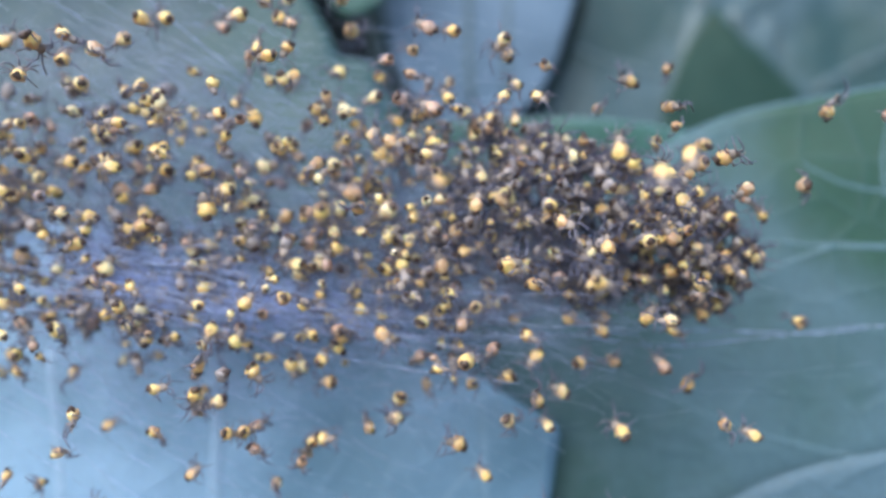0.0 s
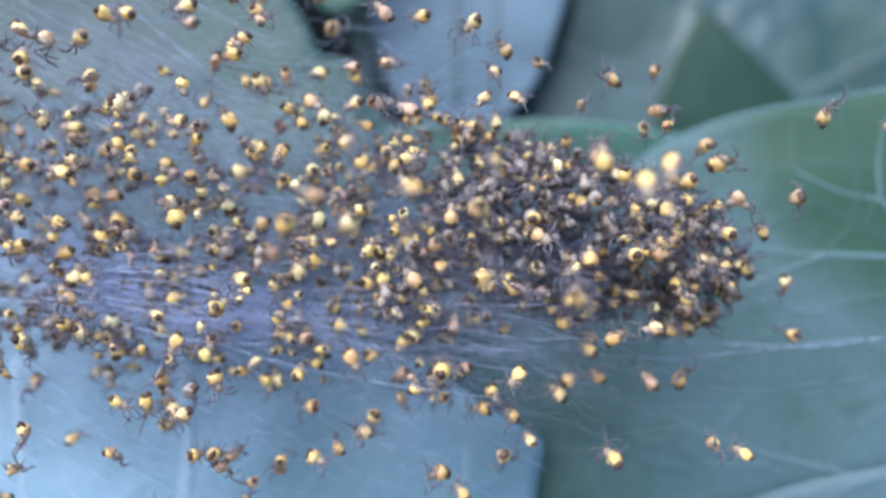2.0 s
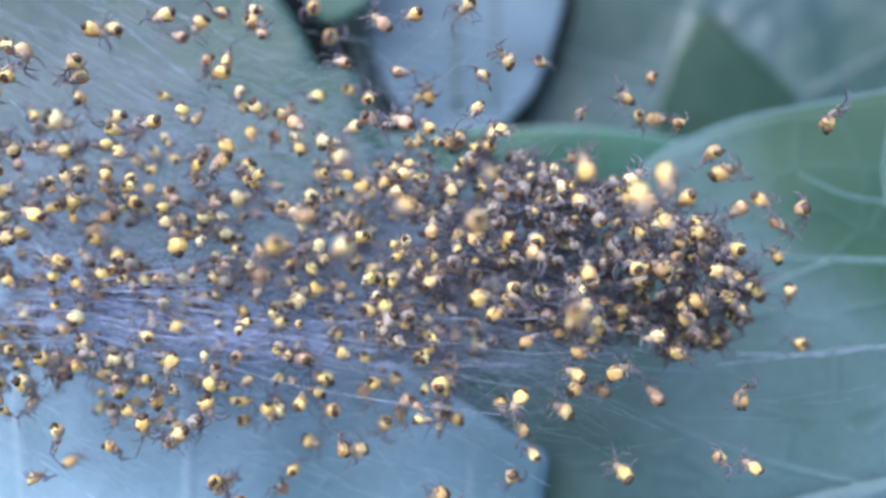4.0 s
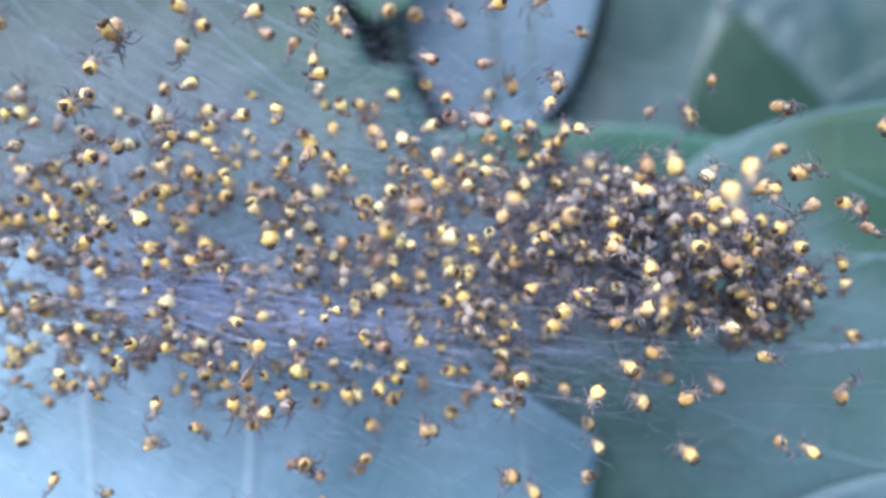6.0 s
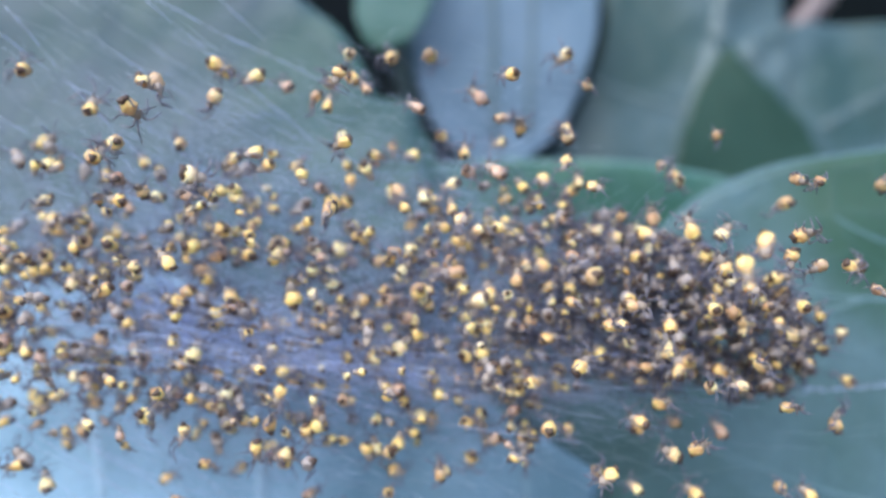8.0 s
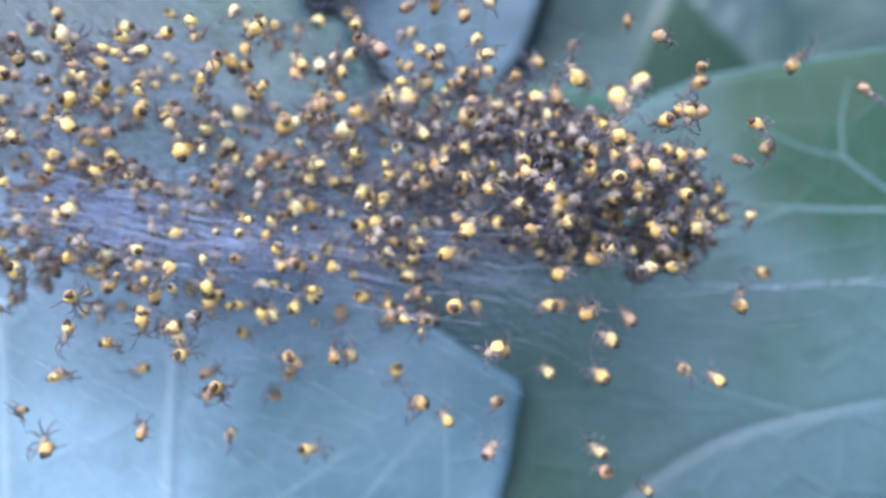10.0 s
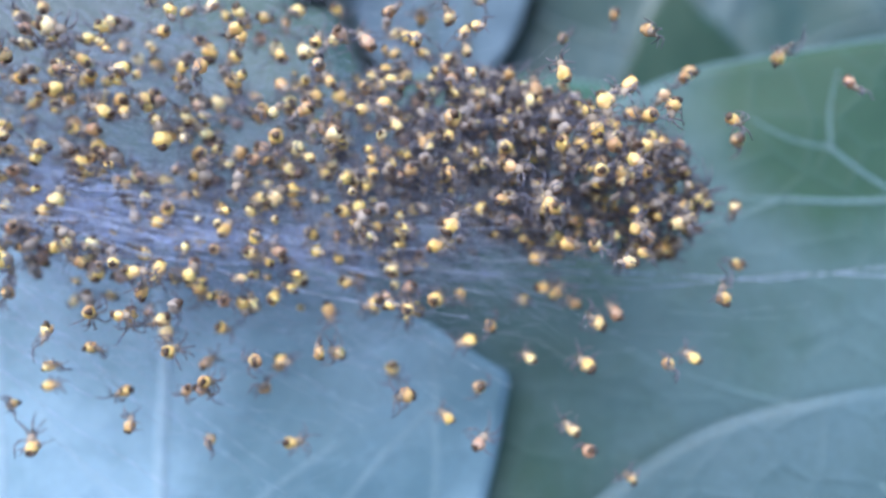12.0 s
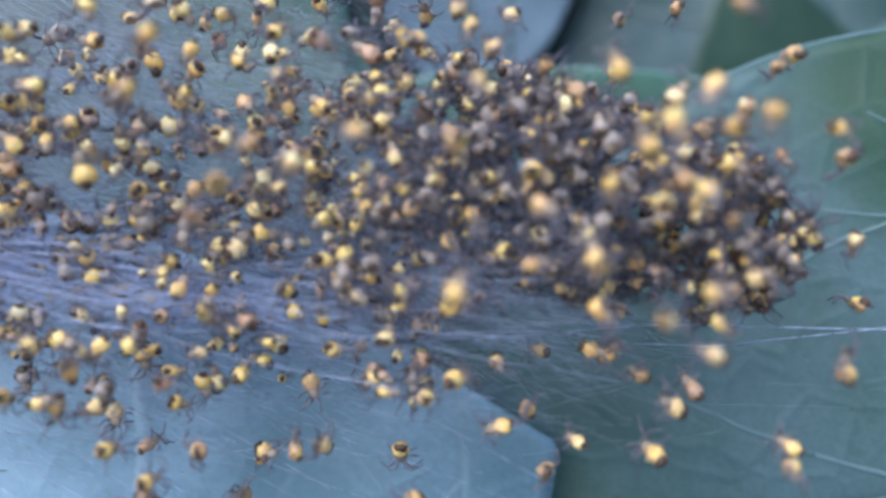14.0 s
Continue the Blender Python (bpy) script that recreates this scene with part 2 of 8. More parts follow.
# ---- ground ----
def ground():
    n, vs, fs = 60, [], []
    for i in range(n + 1):
        for j in range(n + 1):
            a, b = (i / n * 2 - 1), (j / n * 2 - 1)
            x, y = 400 * a * abs(a) ** 3, 400 * b * abs(b) ** 3
            near = max(0.0, 1 - math.hypot(x, y) / 3)
            vs.append((x, y, -0.012 + near * 0.012 * noise.noise((x * 9, y * 9, 0))))
    for i in range(n):
        for j in range(n):
            a = i * (n + 1) + j
            fs.append((a, a + n + 1, a + n + 2, a + 1))
    tagged(piece("ground", mesh_of("ground", vs, fs, [SOIL])), "dark crumbly garden soil", "ground", kind="structure")


ground()


# ---- the cabbage plant ----
class Blade:
    """A leaf blade near a plane of depth y: an oval with a wavy rim, dished and rippled."""

    def __init__(self, x, y, z, a, b, turn=0.0, lean_x=0.0, lean_z=0.0, dish=0.0, lobes=0.06, ripple=0.8, seed=0, square=2.3, points=(), notch=None):
        self.points, self.notch = points, notch
        self.c, self.a, self.b, self.turn = (x, y, z), a, b, radians(turn)
        self.lean_x, self.lean_z, self.dish, self.lobes, self.ripple, self.seed, self.square = lean_x, lean_z, dish, lobes, ripple, seed, square

    def depth(self, x, z):
        dx, dz = x - self.c[0], z - self.c[2]
        r2 = (dx / self.a) ** 2 + (dz / self.b) ** 2
        h = self.c[1] + self.lean_x * dx + self.lean_z * dz + self.dish * r2
        h += self.ripple * noise.noise((x * 0.07, z * 0.07, self.seed * 7.3)) * (0.4 + r2)
        return h + 0.35 * self.ripple * noise.noise((x * 0.22, z * 0.22, self.seed * 3.1 + 5)) * (0.3 + r2)

    def rim(self, th):
        c, s, q = abs(math.cos(th)), abs(math.sin(th)), self.square
        r = 1 / (c ** q + s ** q) ** (1 / q)
        for angle, size, width in self.points:
            off = (math.degrees(th) - angle + 180) % 360 - 180
            r *= 1 + size * math.exp(-abs(off / width))
        if self.notch:
            past = math.degrees(th) - self.notch[0]
            if 0 < past < 120:
                r *= 1 - self.notch[1] * min(1, past / 3) * min(1, (120 - past) / 60)
        return r * (1 + self.lobes * noise.noise((2.2 * math.cos(th), 2.2 * math.sin(th), self.seed * 1.7))
                    + 0.35 * self.lobes * noise.noise((6 * math.cos(th), 6 * math.sin(th), self.seed)))

    def spot(self, u, v):
        x, z = self.a * u, self.b * v
        c, s = math.cos(self.turn), math.sin(self.turn)
        x, z = self.c[0] + c * x - s * z, self.c[2] + s * x + c * z
        return x, z

    def build(self, plant, material, label, nr=26, nt=110, thick=0.5):
        vs, fs = [], []
        for side in (0, 1):
            for i in range(nr + 1):
                k = i / nr
                for j in range(nt):
                    th = 2 * math.pi * j / nt
                    r = self.rim(th) * k
                    x, z = self.spot(r * math.cos(th), r * math.sin(th))
                    edge = thick * (1 - k ** 8 * 0.75)
                    vs.append(at(x, self.depth(x, z) + (edge if side else 0), z))
        m = (nr + 1) * nt
        for i in range(nr):
            for j in range(nt):
                q = (j + 1) % nt
                f = (i * nt + j, i * nt + q, (i + 1) * nt + q, (i + 1) * nt + j)
                fs.append(f)
                fs.append(tuple(m + w for w in reversed(f)))
        for j in range(nt):
            q = (j + 1) % nt
            fs.append((nr * nt + j, nr * nt + q, m + nr * nt + q, m + nr * nt + j))
        self.ob = piece("leaf", mesh_of("leaf", vs, fs, [material]), plant, label)
        return self

    def vein(self, start, end, r0, r1, bend=0.0, material=None, name="vein", proud=0.35, n=22):
        """A raised vein from one (x, z) to another, bowed sideways by bend."""
        (x0, z0), (x1, z1) = start, end
        length = math.hypot(x1 - x0, z1 - z0)
        pts, rad = [], []
        for k in range(n + 1):
            w = k / n
            side = bend * math.sin(math.pi * w) + 0.012 * length * noise.noise((w * 5, x0, z0))
            x = x0 + (x1 - x0) * w - (z1 - z0) / length * side
            z = z0 + (z1 - z0) * w + (x1 - x0) / length * side
            r = r0 + (r1 - r0) * w
            pts.append(at(x, self.depth(x, z) + r * (1 - proud), z))
            rad.append(r * MM)
        vs, fs = tube(pts, rad, 10)
        piece(name, mesh_of(name, vs, fs, [material or VEIN]), self.ob)
        return self

    def rim_bead(self, lo, hi, radius, material):
        """The thickened pale edge of the blade between two angles in degrees."""
        pts = []
        for k in range(41):
            th = radians(lo + (hi - lo) * k / 40)
            x, z = self.spot(self.rim(th) * math.cos(th), self.rim(th) * math.sin(th))
            pts.append(at(x, self.depth(x, z) + 0.2, z))
        vs, fs = tube(pts, [radius * MM] * 41, 8)
        piece("leaf_edge", mesh_of("leaf_edge", vs, fs, [material]), self.ob)
        return self

    def petiole(self, foot, radius=2.2, material=None):
        x, z = self.spot(0.0, -0.2)
        p0 = at(x, self.depth(x, z) + 2.5, z)
        p3 = Vector((foot[0] * MM, foot[1] * MM, foot[2] * MM))
        p1, p2 = p0 + Vector((0, 0.012, -0.02)), p3 + Vector((0, -0.03, 0.06))
        pts = [(1 - w) ** 3 * p0 + 3 * w * (1 - w) ** 2 * p1 + 3 * w * w * (1 - w) * p2 + w ** 3 * p3 for w in [k / 16 for k in range(17)]]
        vs, fs = tube(pts, [radius * MM * (1 + 0.5 * k / 16) for k in range(17)], 8)
        piece("petiole", mesh_of("petiole", vs, fs, [material or VEIN_DULL]), self.ob)
        return self


def cabbage():
    plant = tagged(new("cabbage_plant"), "blue-green cabbage plant with waxy overlapping leaves", "plant")
    plant.location = (0.03, 0.23, 0.0)
    base = Vector(plant.location)

    def keep(ob):
        ob.matrix_parent_inverse = Matrix.Translation(-base)

    pts = [Vector((0.03, 0.23, -0.03)), Vector((0.032, 0.228, 0.1)), Vector((0.028, 0.232, 0.22)), Vector((0.03, 0.23, 0.40)), Vector((0.03, 0.235, 0.52))]
    vs, fs = tube(pts, [0.017, 0.016, 0.014, 0.011, 0.006], 14)
    piece("stalk", mesh_of("stalk", vs, fs, [VEIN_DULL]), plant)
    foot = (30, 226, 240)

    # added leaf far behind; its near-black colour paints the shade in the gaps
    Blade(10, 180, 30, 150, 150, ripple=3, seed=11).build(plant, LEAF_GAP_SHADE, "added near-black inner leaf, painted as the shade in the gaps", 20, 60, 1.0).petiole((30, 230, 200))
    # grey-blue leaf with pale forked veins
    e = Blade(30, 117, 30, 25.5, 38, lean_z=0.15, ripple=2.0, lobes=0.08, seed=3, square=2.3)
    e.build(plant, LEAF_GREY, "grey-blue cabbage leaf with forked pale veins").petiole(foot, 3)
    e.vein((45.5, 50), (33.5, 12), 2.2, 1.7, 1.0, VEIN_DULL).vein((40, 26), (19, 33), 1.0, 0.5, 1, VEIN_DULL)
    # second grey-blue leaf behind it, lower
    e2 = Blade(66, 115.9, 16.5, 33, 26.5, lean_z=0.15, ripple=2.0, lobes=0.06, seed=9, square=2.2)
    e2.build(plant, LEAF_GREY, "grey-blue cabbage leaf in half shade").petiole(foot, 3)
    e2.vein((48.5, 38), (60.5, 10), 2.2, 1.7, -1.3, VEIN_DULL).vein((60, 24), (80, 33), 1.0, 0.5, 1, VEIN_DULL)
    # dark green triangle between the forked veins, built as a small added blade
    Blade(46.2, 113.5, 14, 14.2, 23, turn=4, lean_z=0.1, ripple=1.0, lobes=0.12, seed=8, square=1.15).build(plant, LEAF_DEEP, "small dark green triangular blade between the forked veins", 12, 60).petiole(foot, 1.5)
    # smooth upright blue leaf
    d = Blade(6.4, 104, 39, 13.9, 23.5, turn=-4, lean_x=0.2, ripple=1.0, lobes=0.05, seed=5, square=2.0)
    d.build(plant, LEAF_BLUE, "smooth upright blue-grey leaf").petiole(foot, 3)
    d.vein((5, 20), (5, 60), 0.8, 0.4, 0.5, VEIN_DULL).vein((10, 20), (12, 60), 0.6, 0.4, 0.5, VEIN_DULL)
    # added leaf right behind the blue one; its dark rim paints the shade line
    Blade(7.9, 109, 39, 15.0, 24.3, turn=-6, lean_x=0.2, ripple=1.0, lobes=0.05, seed=15, square=2.0).build(plant, LEAF_SHADE, "added dark leaf, painted as the shade beside the blue leaf", 14, 60).petiole(foot, 2)
    # curled lobe beside the dark gap
    Blade(-8.5, 94, 40, 5.2, 11, turn=-16, ripple=0.6, lobes=0.06, seed=12).build(plant, LEAF_GREEN, "curled green leaf lobe", 12, 50).petiole(foot, 1.5)
    # two green leaves right behind the spiderlings
    a = Blade(8, 86, -6, 36, 20.2, lean_z=0.03, ripple=1.2, lobes=0.04, seed=4, square=3.0)
    a.build(plant, LEAF_UNDER, "dark green cabbage leaf behind the silk").petiole(foot, 3)
    a.rim_bead(20, 160, 0.22, VEIN)
    a2 = Blade(-50, 80, 5, 46.5, 41, lean_z=0.12, ripple=1.4, lobes=0.04, seed=10, square=2.3, notch=(21.5, 0.095))
    a2.build(plant, LEAF_MID, "blue-green cabbage leaf behind the silk", 26, 220).petiole(foot, 3)
    a2.vein((-75, -2), (-12, 12), 0.5, 0.2, 2.5, VEIN_DULL).vein((-40, 8), (-20, 30), 0.3, 0.15, 1.2, VEIN_DULL).vein((-58, 4), (-38, 34), 0.35, 0.15, 1.2, VEIN_DULL)
    # green lobe beside it, below the dark gap
    a3 = Blade(-15.5, 83, 8.5, 11.5, 12.5, turn=-4, lean_z=0.1, ripple=1.0, lobes=0.06, seed=16, square=3.2)
    a3.build(plant, LEAF_LOBE, "green lobe of a leaf rubbed bare of wax", 14, 80).petiole(foot, 1.5)
    # broad leaf with pale veins
    b = Blade(50, 64.5, -15, 50, 31.0, lean_z=0.15, lean_x=-0.2, ripple=1.0, lobes=0.03, seed=6, square=2.5, points=((135, -0.17, 28),))
    b.build(plant, LEAF_BROAD, "broad waxy blue-green leaf with a net of pale veins").petiole(foot, 3)
    b.rim_bead(60, 175, 0.25, VEIN_SOFT)
    b.vein((50, -0.6), (38.5, -0.9), 0.5, 0.4, 0.3, VEIN_SOFT, proud=0.2).vein((38.5, -0.9), (27, -7.3), 0.36, 0.15, -0.8, VEIN_SOFT, proud=0.2)
    b.vein((38.5, -0.9), (28, 1.0), 0.3, 0.1, 0.5, VEIN_SOFT, proud=0.2).vein((50, -1), (42.9, 4.2), 0.4, 0.35, 0.4, VEIN_SOFT, proud=0.2).vein((42.9, 4.2), (36, 7.2), 0.3, 0.12, 0.6, VEIN_SOFT, proud=0.2)
    b.vein((42.9, 4.2), (44, 12), 0.25, 0.1, 0.4, VEIN_SOFT, proud=0.2)
    b.vein((41, -20.5), (31, -18.5), 0.45, 0.35, 0.3, VEIN_SOFT, proud=0.2).vein((31, -18.5), (22, -15.0), 0.35, 0.15, 0.2, VEIN_SOFT, proud=0.2)
    # lower leaf that overlaps the broad one
    f = Blade(62, 57, -45.9, 50, 30, turn=6, lean_z=0.15, lean_x=-0.1, ripple=0.8, lobes=0.02, seed=14, square=2.8)
    f.build(plant, LEAF, "blue-green outer leaf with a pale rounded rim").petiole((30, 226, 200), 3)
    f.vein((58, -44), (44, -26), 0.5, 0.25, 0.6, VEIN_SOFT, proud=0.2)
    # pale leaf that faces the sky, with that light put into its colour
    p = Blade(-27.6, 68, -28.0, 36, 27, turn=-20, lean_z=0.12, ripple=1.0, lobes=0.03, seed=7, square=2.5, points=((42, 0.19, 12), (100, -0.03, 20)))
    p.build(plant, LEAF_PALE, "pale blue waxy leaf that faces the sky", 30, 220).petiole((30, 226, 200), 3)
    p.vein((-21.2, -6), (-20.2, -46), 0.9, 1.5, 0.3, VEIN_BLUE, proud=0.25).vein((-37, -11), (-33, -46), 0.9, 1.5, 0.3, VEIN_BLUE, proud=0.14)
    p.vein((-16, -34), (-3, -24), 0.8, 0.5, 0.4, VEIN_HAZE, proud=0.1).vein((-6, -34), (5, -21), 0.9, 0.5, 0.6, VEIN_HAZE, proud=0.1)
    p.vein((-20.6, -33), (-32, -22), 0.6, 0.3, 0.5, VEIN_BLUE, proud=0.12).vein((5, -15), (4.5, -38), 0.6, 0.8, 0.4, VEIN_HAZE, proud=0.1)
    # pinkish stalk of a leaf
    vs, fs = tube([at(55, 123, 37), at(57.5, 123, 41), at(63.6, 123, 48.3), at(74, 126, 75)], [1.9 * MM, 2.0 * MM, 2.1 * MM, 2.5 * MM], 10)
    piece("leaf_stalk", mesh_of("leaf_stalk", vs, fs, [PETIOLE]), plant, "pinkish bare leaf stalk")
    for ob in plant.children:
        keep(ob)


cabbage()


# ---- silk ----
def thread(points, radius, sag=0.0, n=10):
    (x0, y0, z0), (x1, y1, z1) = points
    sway = 0.05 * abs(x1 - x0)
    pts = []
    for k in range(n + 1):
        w = k / n
        off = sway * noise.noise((w * 4, x0 * 3.1, z0 * 2.7)) * math.sin(math.pi * w)
        pts.append(at(x0 + (x1 - x0) * w, y0 + (y1 - y0) * w, z0 + (z1 - z0) * w - sag * math.sin(math.pi * w) + off))
    return pts, [radius * MM * (0.8 + 0.5 * noise.noise((k * 0.9, x0, z1))) for k in range(n + 1)]


def silk():
    rng = random.Random(5)
    web = tagged(new("silk_web"), "loose tangle of fine blue-white spider silk", "spider web")
    web.location = at(0, 57, 0)
    back = Matrix.Translation(-web.location)

    def add(name, vs, fs, label=""):
        ob = piece(name, mesh_of(name, vs, fs, [SILK]), web, label)
        ob.matrix_parent_inverse = back
        return ob

    runs = [((-34, 55, 25.9), (-10, 60, 15.8), 0.05), ((-5, 58, -7.6), (50, 63, -7.2), 0.07), ((2, 58, -8.2), (50, 63, -7.6), 0.05), ((-24, 57, -2.5), (5, 57, -8.3), 0.03)]
    for a, b in (((-44, 54, 24), (-22, 58, 9)), ((-40, 54, 34), (-14, 58, 12)), ((-30, 55, 32), (-18, 57, 20)), ((-46, 55, 18), (-26, 58, 6)), ((-38, 56, 22), (-20, 58, 2))):
        runs.append((a, b, rng.uniform(0.02, 0.045)))
    for k in range(80):
        # loose threads along the sheet
        x0, z0 = rng.uniform(-46, -12), rng.gauss(-2, 5)
        s = min(rng.uniform(10, 40), 14 - x0)
        slope = rng.gauss(-0.45 if x0 < -24 else -0.14, 0.26)
        runs.append(((x0, 57 + rng.gauss(0, 2), z0), (x0 + s, 57.5 + rng.gauss(0, 2), z0 + slope * s), 0.01 + 0.02 * rng.random() ** 2))
    for k in range(120):
        # a fan that spreads from a knot
        ang = -rng.gauss(0.14, 0.27)
        s = rng.uniform(8, 20) if abs(ang) > 0.22 else rng.uniform(10, 42)
        x0, z0 = rng.gauss(-25, 3.0), rng.gauss(-2.6, 1.4)
        runs.append(((x0, 56.2 + rng.gauss(0, 1.8), z0), (x0 + s * math.cos(ang), 56.2 + rng.gauss(0, 1.6), z0 + s * math.sin(ang)), 0.012 + 0.06 * rng.random() ** 2.5))
    for k in range(76):
        # the bright bundle that runs to the ball
        x0, z0 = rng.gauss(-24, 5), rng.gauss(-3.4, 1.3)
        runs.append(((x0, 54.4 + rng.gauss(0, 1.2), z0), (x0 + rng.uniform(12, 34), 56.0 + rng.gauss(0, 1.2), rng.gauss(-7.2, 1.3)), 0.016 + 0.05 * rng.random() ** 2))
    for k in range(24):
        x0, z0 = rng.uniform(-46, -20), rng.uniform(4, 28)
        s = rng.uniform(12, 26)
        runs.append(((x0, 57 + rng.gauss(0, 2), z0), (x0 + s, 58 + rng.gauss(0, 2), z0 - s * rng.uniform(0.35, 0.7)), rng.uniform(0.008, 0.018)))
    for a, b, r in runs:
        pts, rad = thread((a, b), r, rng.uniform(-0.2, 0.5))
        add("thread", *tube(pts, rad, 4))
    vs, fs = [], []
    for k in range(8200):
        pick = rng.random()
        if pick < 0.46:
            x, z = rng.gauss(-15, 13), rng.gauss(0.5, 7.0)
        elif pick < 0.62:
            x, z = rng.gauss(-29, 7), rng.gauss(-0.5, 5.0)
        elif pick < 0.74:
            x, z = rng.gauss(-10, 9), rng.gauss(-5.2, 2.0)
        else:
            x, z = min(14, rng.gauss(5, 6)), rng.gauss(-1.0, 4.0)
        if x > 4 and z > 7 - 0.4 * (x - 4):
            x -= 26
        if k % 24 == 0:  # the dense white knot of the fan
            x, z = rng.gauss(-25, 2.0), rng.gauss(-3.0, 1.3)
        ang, s = rng.gauss(-0.15 - 0.4 * min(1, max(0, (-8 - x) / 18)), 0.35), rng.uniform(3, 14)
        deep = (59.5 if x < 0 else 57) + rng.gauss(0, 2.2)
        a, b = (x - s * math.cos(ang) / 2, deep + rng.gauss(0, 1), z - s * math.sin(ang) / 2), (x + s * math.cos(ang) / 2, deep + rng.gauss(0, 1), z + s * math.sin(ang) / 2)
        pts, rad = thread((a, b), rng.uniform(0.005, 0.011) * (2.2 if k % 24 == 0 else 1), rng.uniform(-0.3, 0.3), 4)
        v, f = tube(pts, rad, 3)
        fs += [tuple(len(vs) + i for i in q) for q in f]
        vs += v
    tagged(add("fine_silk", vs, fs), kind="stuff")


silk()


# ---- spiderlings ----
def leg_points(side, ang, reach, lift, curl):
    """Hip, knee, shin and foot of one leg in the spider's own space (mm; head to +y, back to +z)."""
    d = Vector((side * math.sin(ang), math.cos(ang), 0))
    hip = Vector((0, 0.34, -0.06)) + Vector((d.x * 0.24, d.y * 0.26, 0))
    swing = Matrix.Rotation(-side * curl, 3, "Z")
    k1 = hip + d * 0.42 * reach + Vector((0, 0, 0.30 * lift))
    k2 = k1 + (swing @ d) * 0.36 * reach + Vector((0, 0, 0.04 * lift))
    k3 = k2 + (swing @ swing @ d) * 0.42 * reach + Vector((0, 0, -0.22 * lift))
    k4 = k3 + (swing @ swing @ d) * 0.34 * reach + Vector((0, 0, -0.24 * lift))
    return [hip, k1, k2, k3, k4]


def spider_shapes(seed, spread, stout=1.0, fine=True):
    """Meshes of one spiderling: abdomen, tail patch, head shield, feelers, eight legs."""
    rng = random.Random(seed)
    w, ln = rng.uniform(0.40, 0.50), rng.uniform(0.44, 0.56)
    body = egg((0, -0.34, 0.06), (w, ln, w * 0.95), *((16, 10) if fine else (10, 7)), rng.uniform(-0.16, 0.1))
    body = ([p + 0.14 * noise.noise_vector(p * 3.1 + Vector((seed, 0, 0))) for p in body[0]], body[1])
    spot = rng.uniform(0.5, 0.85)
    patch = egg((rng.uniform(-0.12, 0.12), -0.34 - ln * rng.uniform(0.45, 0.72), 0.06 + w * rng.uniform(0.35, 0.55)), (w * spot, 0.26, 0.3), *((10, 6) if fine else (7, 4)), 0.25, 0.7)
    patch = ([p + 0.16 * noise.noise_vector(p * 4.5 + Vector((0, seed, 0))) for p in patch[0]], patch[1])
    shapes = [("abdomen", body, ABDOMEN), ("tail_patch", patch, PATCH),
              ("head_shield", egg((0, 0.26, -0.03), (0.33, 0.40, 0.23), *((12, 8) if fine else (8, 5)), 0.18), HEAD)]
    if fine:
        for side in (-1, 1):
            shapes.append(("feeler", tube([(side * 0.10, 0.60, -0.06), (side * 0.17, 0.78, 0.02), (side * 0.13, 0.92, -0.10)], (0.045, 0.05, 0.03), 5), HEAD))
    for side in (-1, 1):
        for row, ang in enumerate((26, 60, 112, 152)):
            a = radians(ang + rng.uniform(-16, 16))
            pts = leg_points(side, a, spread * (1.2, 1.0, 0.85, 1.1)[row] * rng.uniform(0.8, 1.15), rng.uniform(0.6, 1.4), rng.uniform(-0.45, 0.75) * (1 if row < 2 else -1))
            shapes.append(("leg", tube(pts, [stout * k for k in (0.056, 0.066, 0.054, 0.044, 0.022)], 6 if fine else 4), LEG))
    return shapes


KINDS = [(21, 0.84), (22, 0.72), (23, 0.60), (24, 0.78), (25, 0.66), (26, 0.92)]
LABEL = ["yellow spiderling with dark tail patch and spread legs", "yellow spiderling with half-drawn dark legs", "round yellow spiderling with tucked legs",
         "orange-yellow spiderling clinging to the silk", "pale yellow spiderling resting in the silk", "yellow spiderling stretching long dark legs"]


def spiderling(kind):
    ob = tagged(new("spiderling"), LABEL[kind], "spider", "spiderlings in the silk")
    for name, (vs, fs), m in spider_shapes(*KINDS[kind]):
        piece(name, mesh_of(name, scaled(vs, MM), fs, [m]), ob)
    return ob


MODELS = [spiderling(k) for k in range(6)]
USED = set()
CROWD = random.Random(17)


def hatch(kind):
    """A spiderling of that kind, of its own size."""
    ob = MODELS[kind]
    if kind in USED:
        ob = copy_thing(ob, Matrix())
        ob.animation_data_clear()
    USED.add(kind)
    ob.scale = (CROWD.uniform(0.84, 1.16),) * 3
    return ob


def clinging(x, y, z, heading, tip, roll):
    """A pose with the back towards -y, head at heading degrees in the xz plane, tipped and rolled."""
    m = pose(0, 0, 0, 90, 0, 0) @ pose(0, 0, 0, 0, 0, heading) @ pose(0, 0, 0, tip, 0, 0) @ pose(0, 0, 0, 0, roll, 0)
    return Matrix.Translation(at(x, y, z)) @ m


GAPS = ((-10.0, 2.4, 2.1), (-17.5, 1.3, 2.2), (-1.6, 2.0, 1.2), (-12.8, 7.2, 1.7), (15.2, -7.4, 2.0))


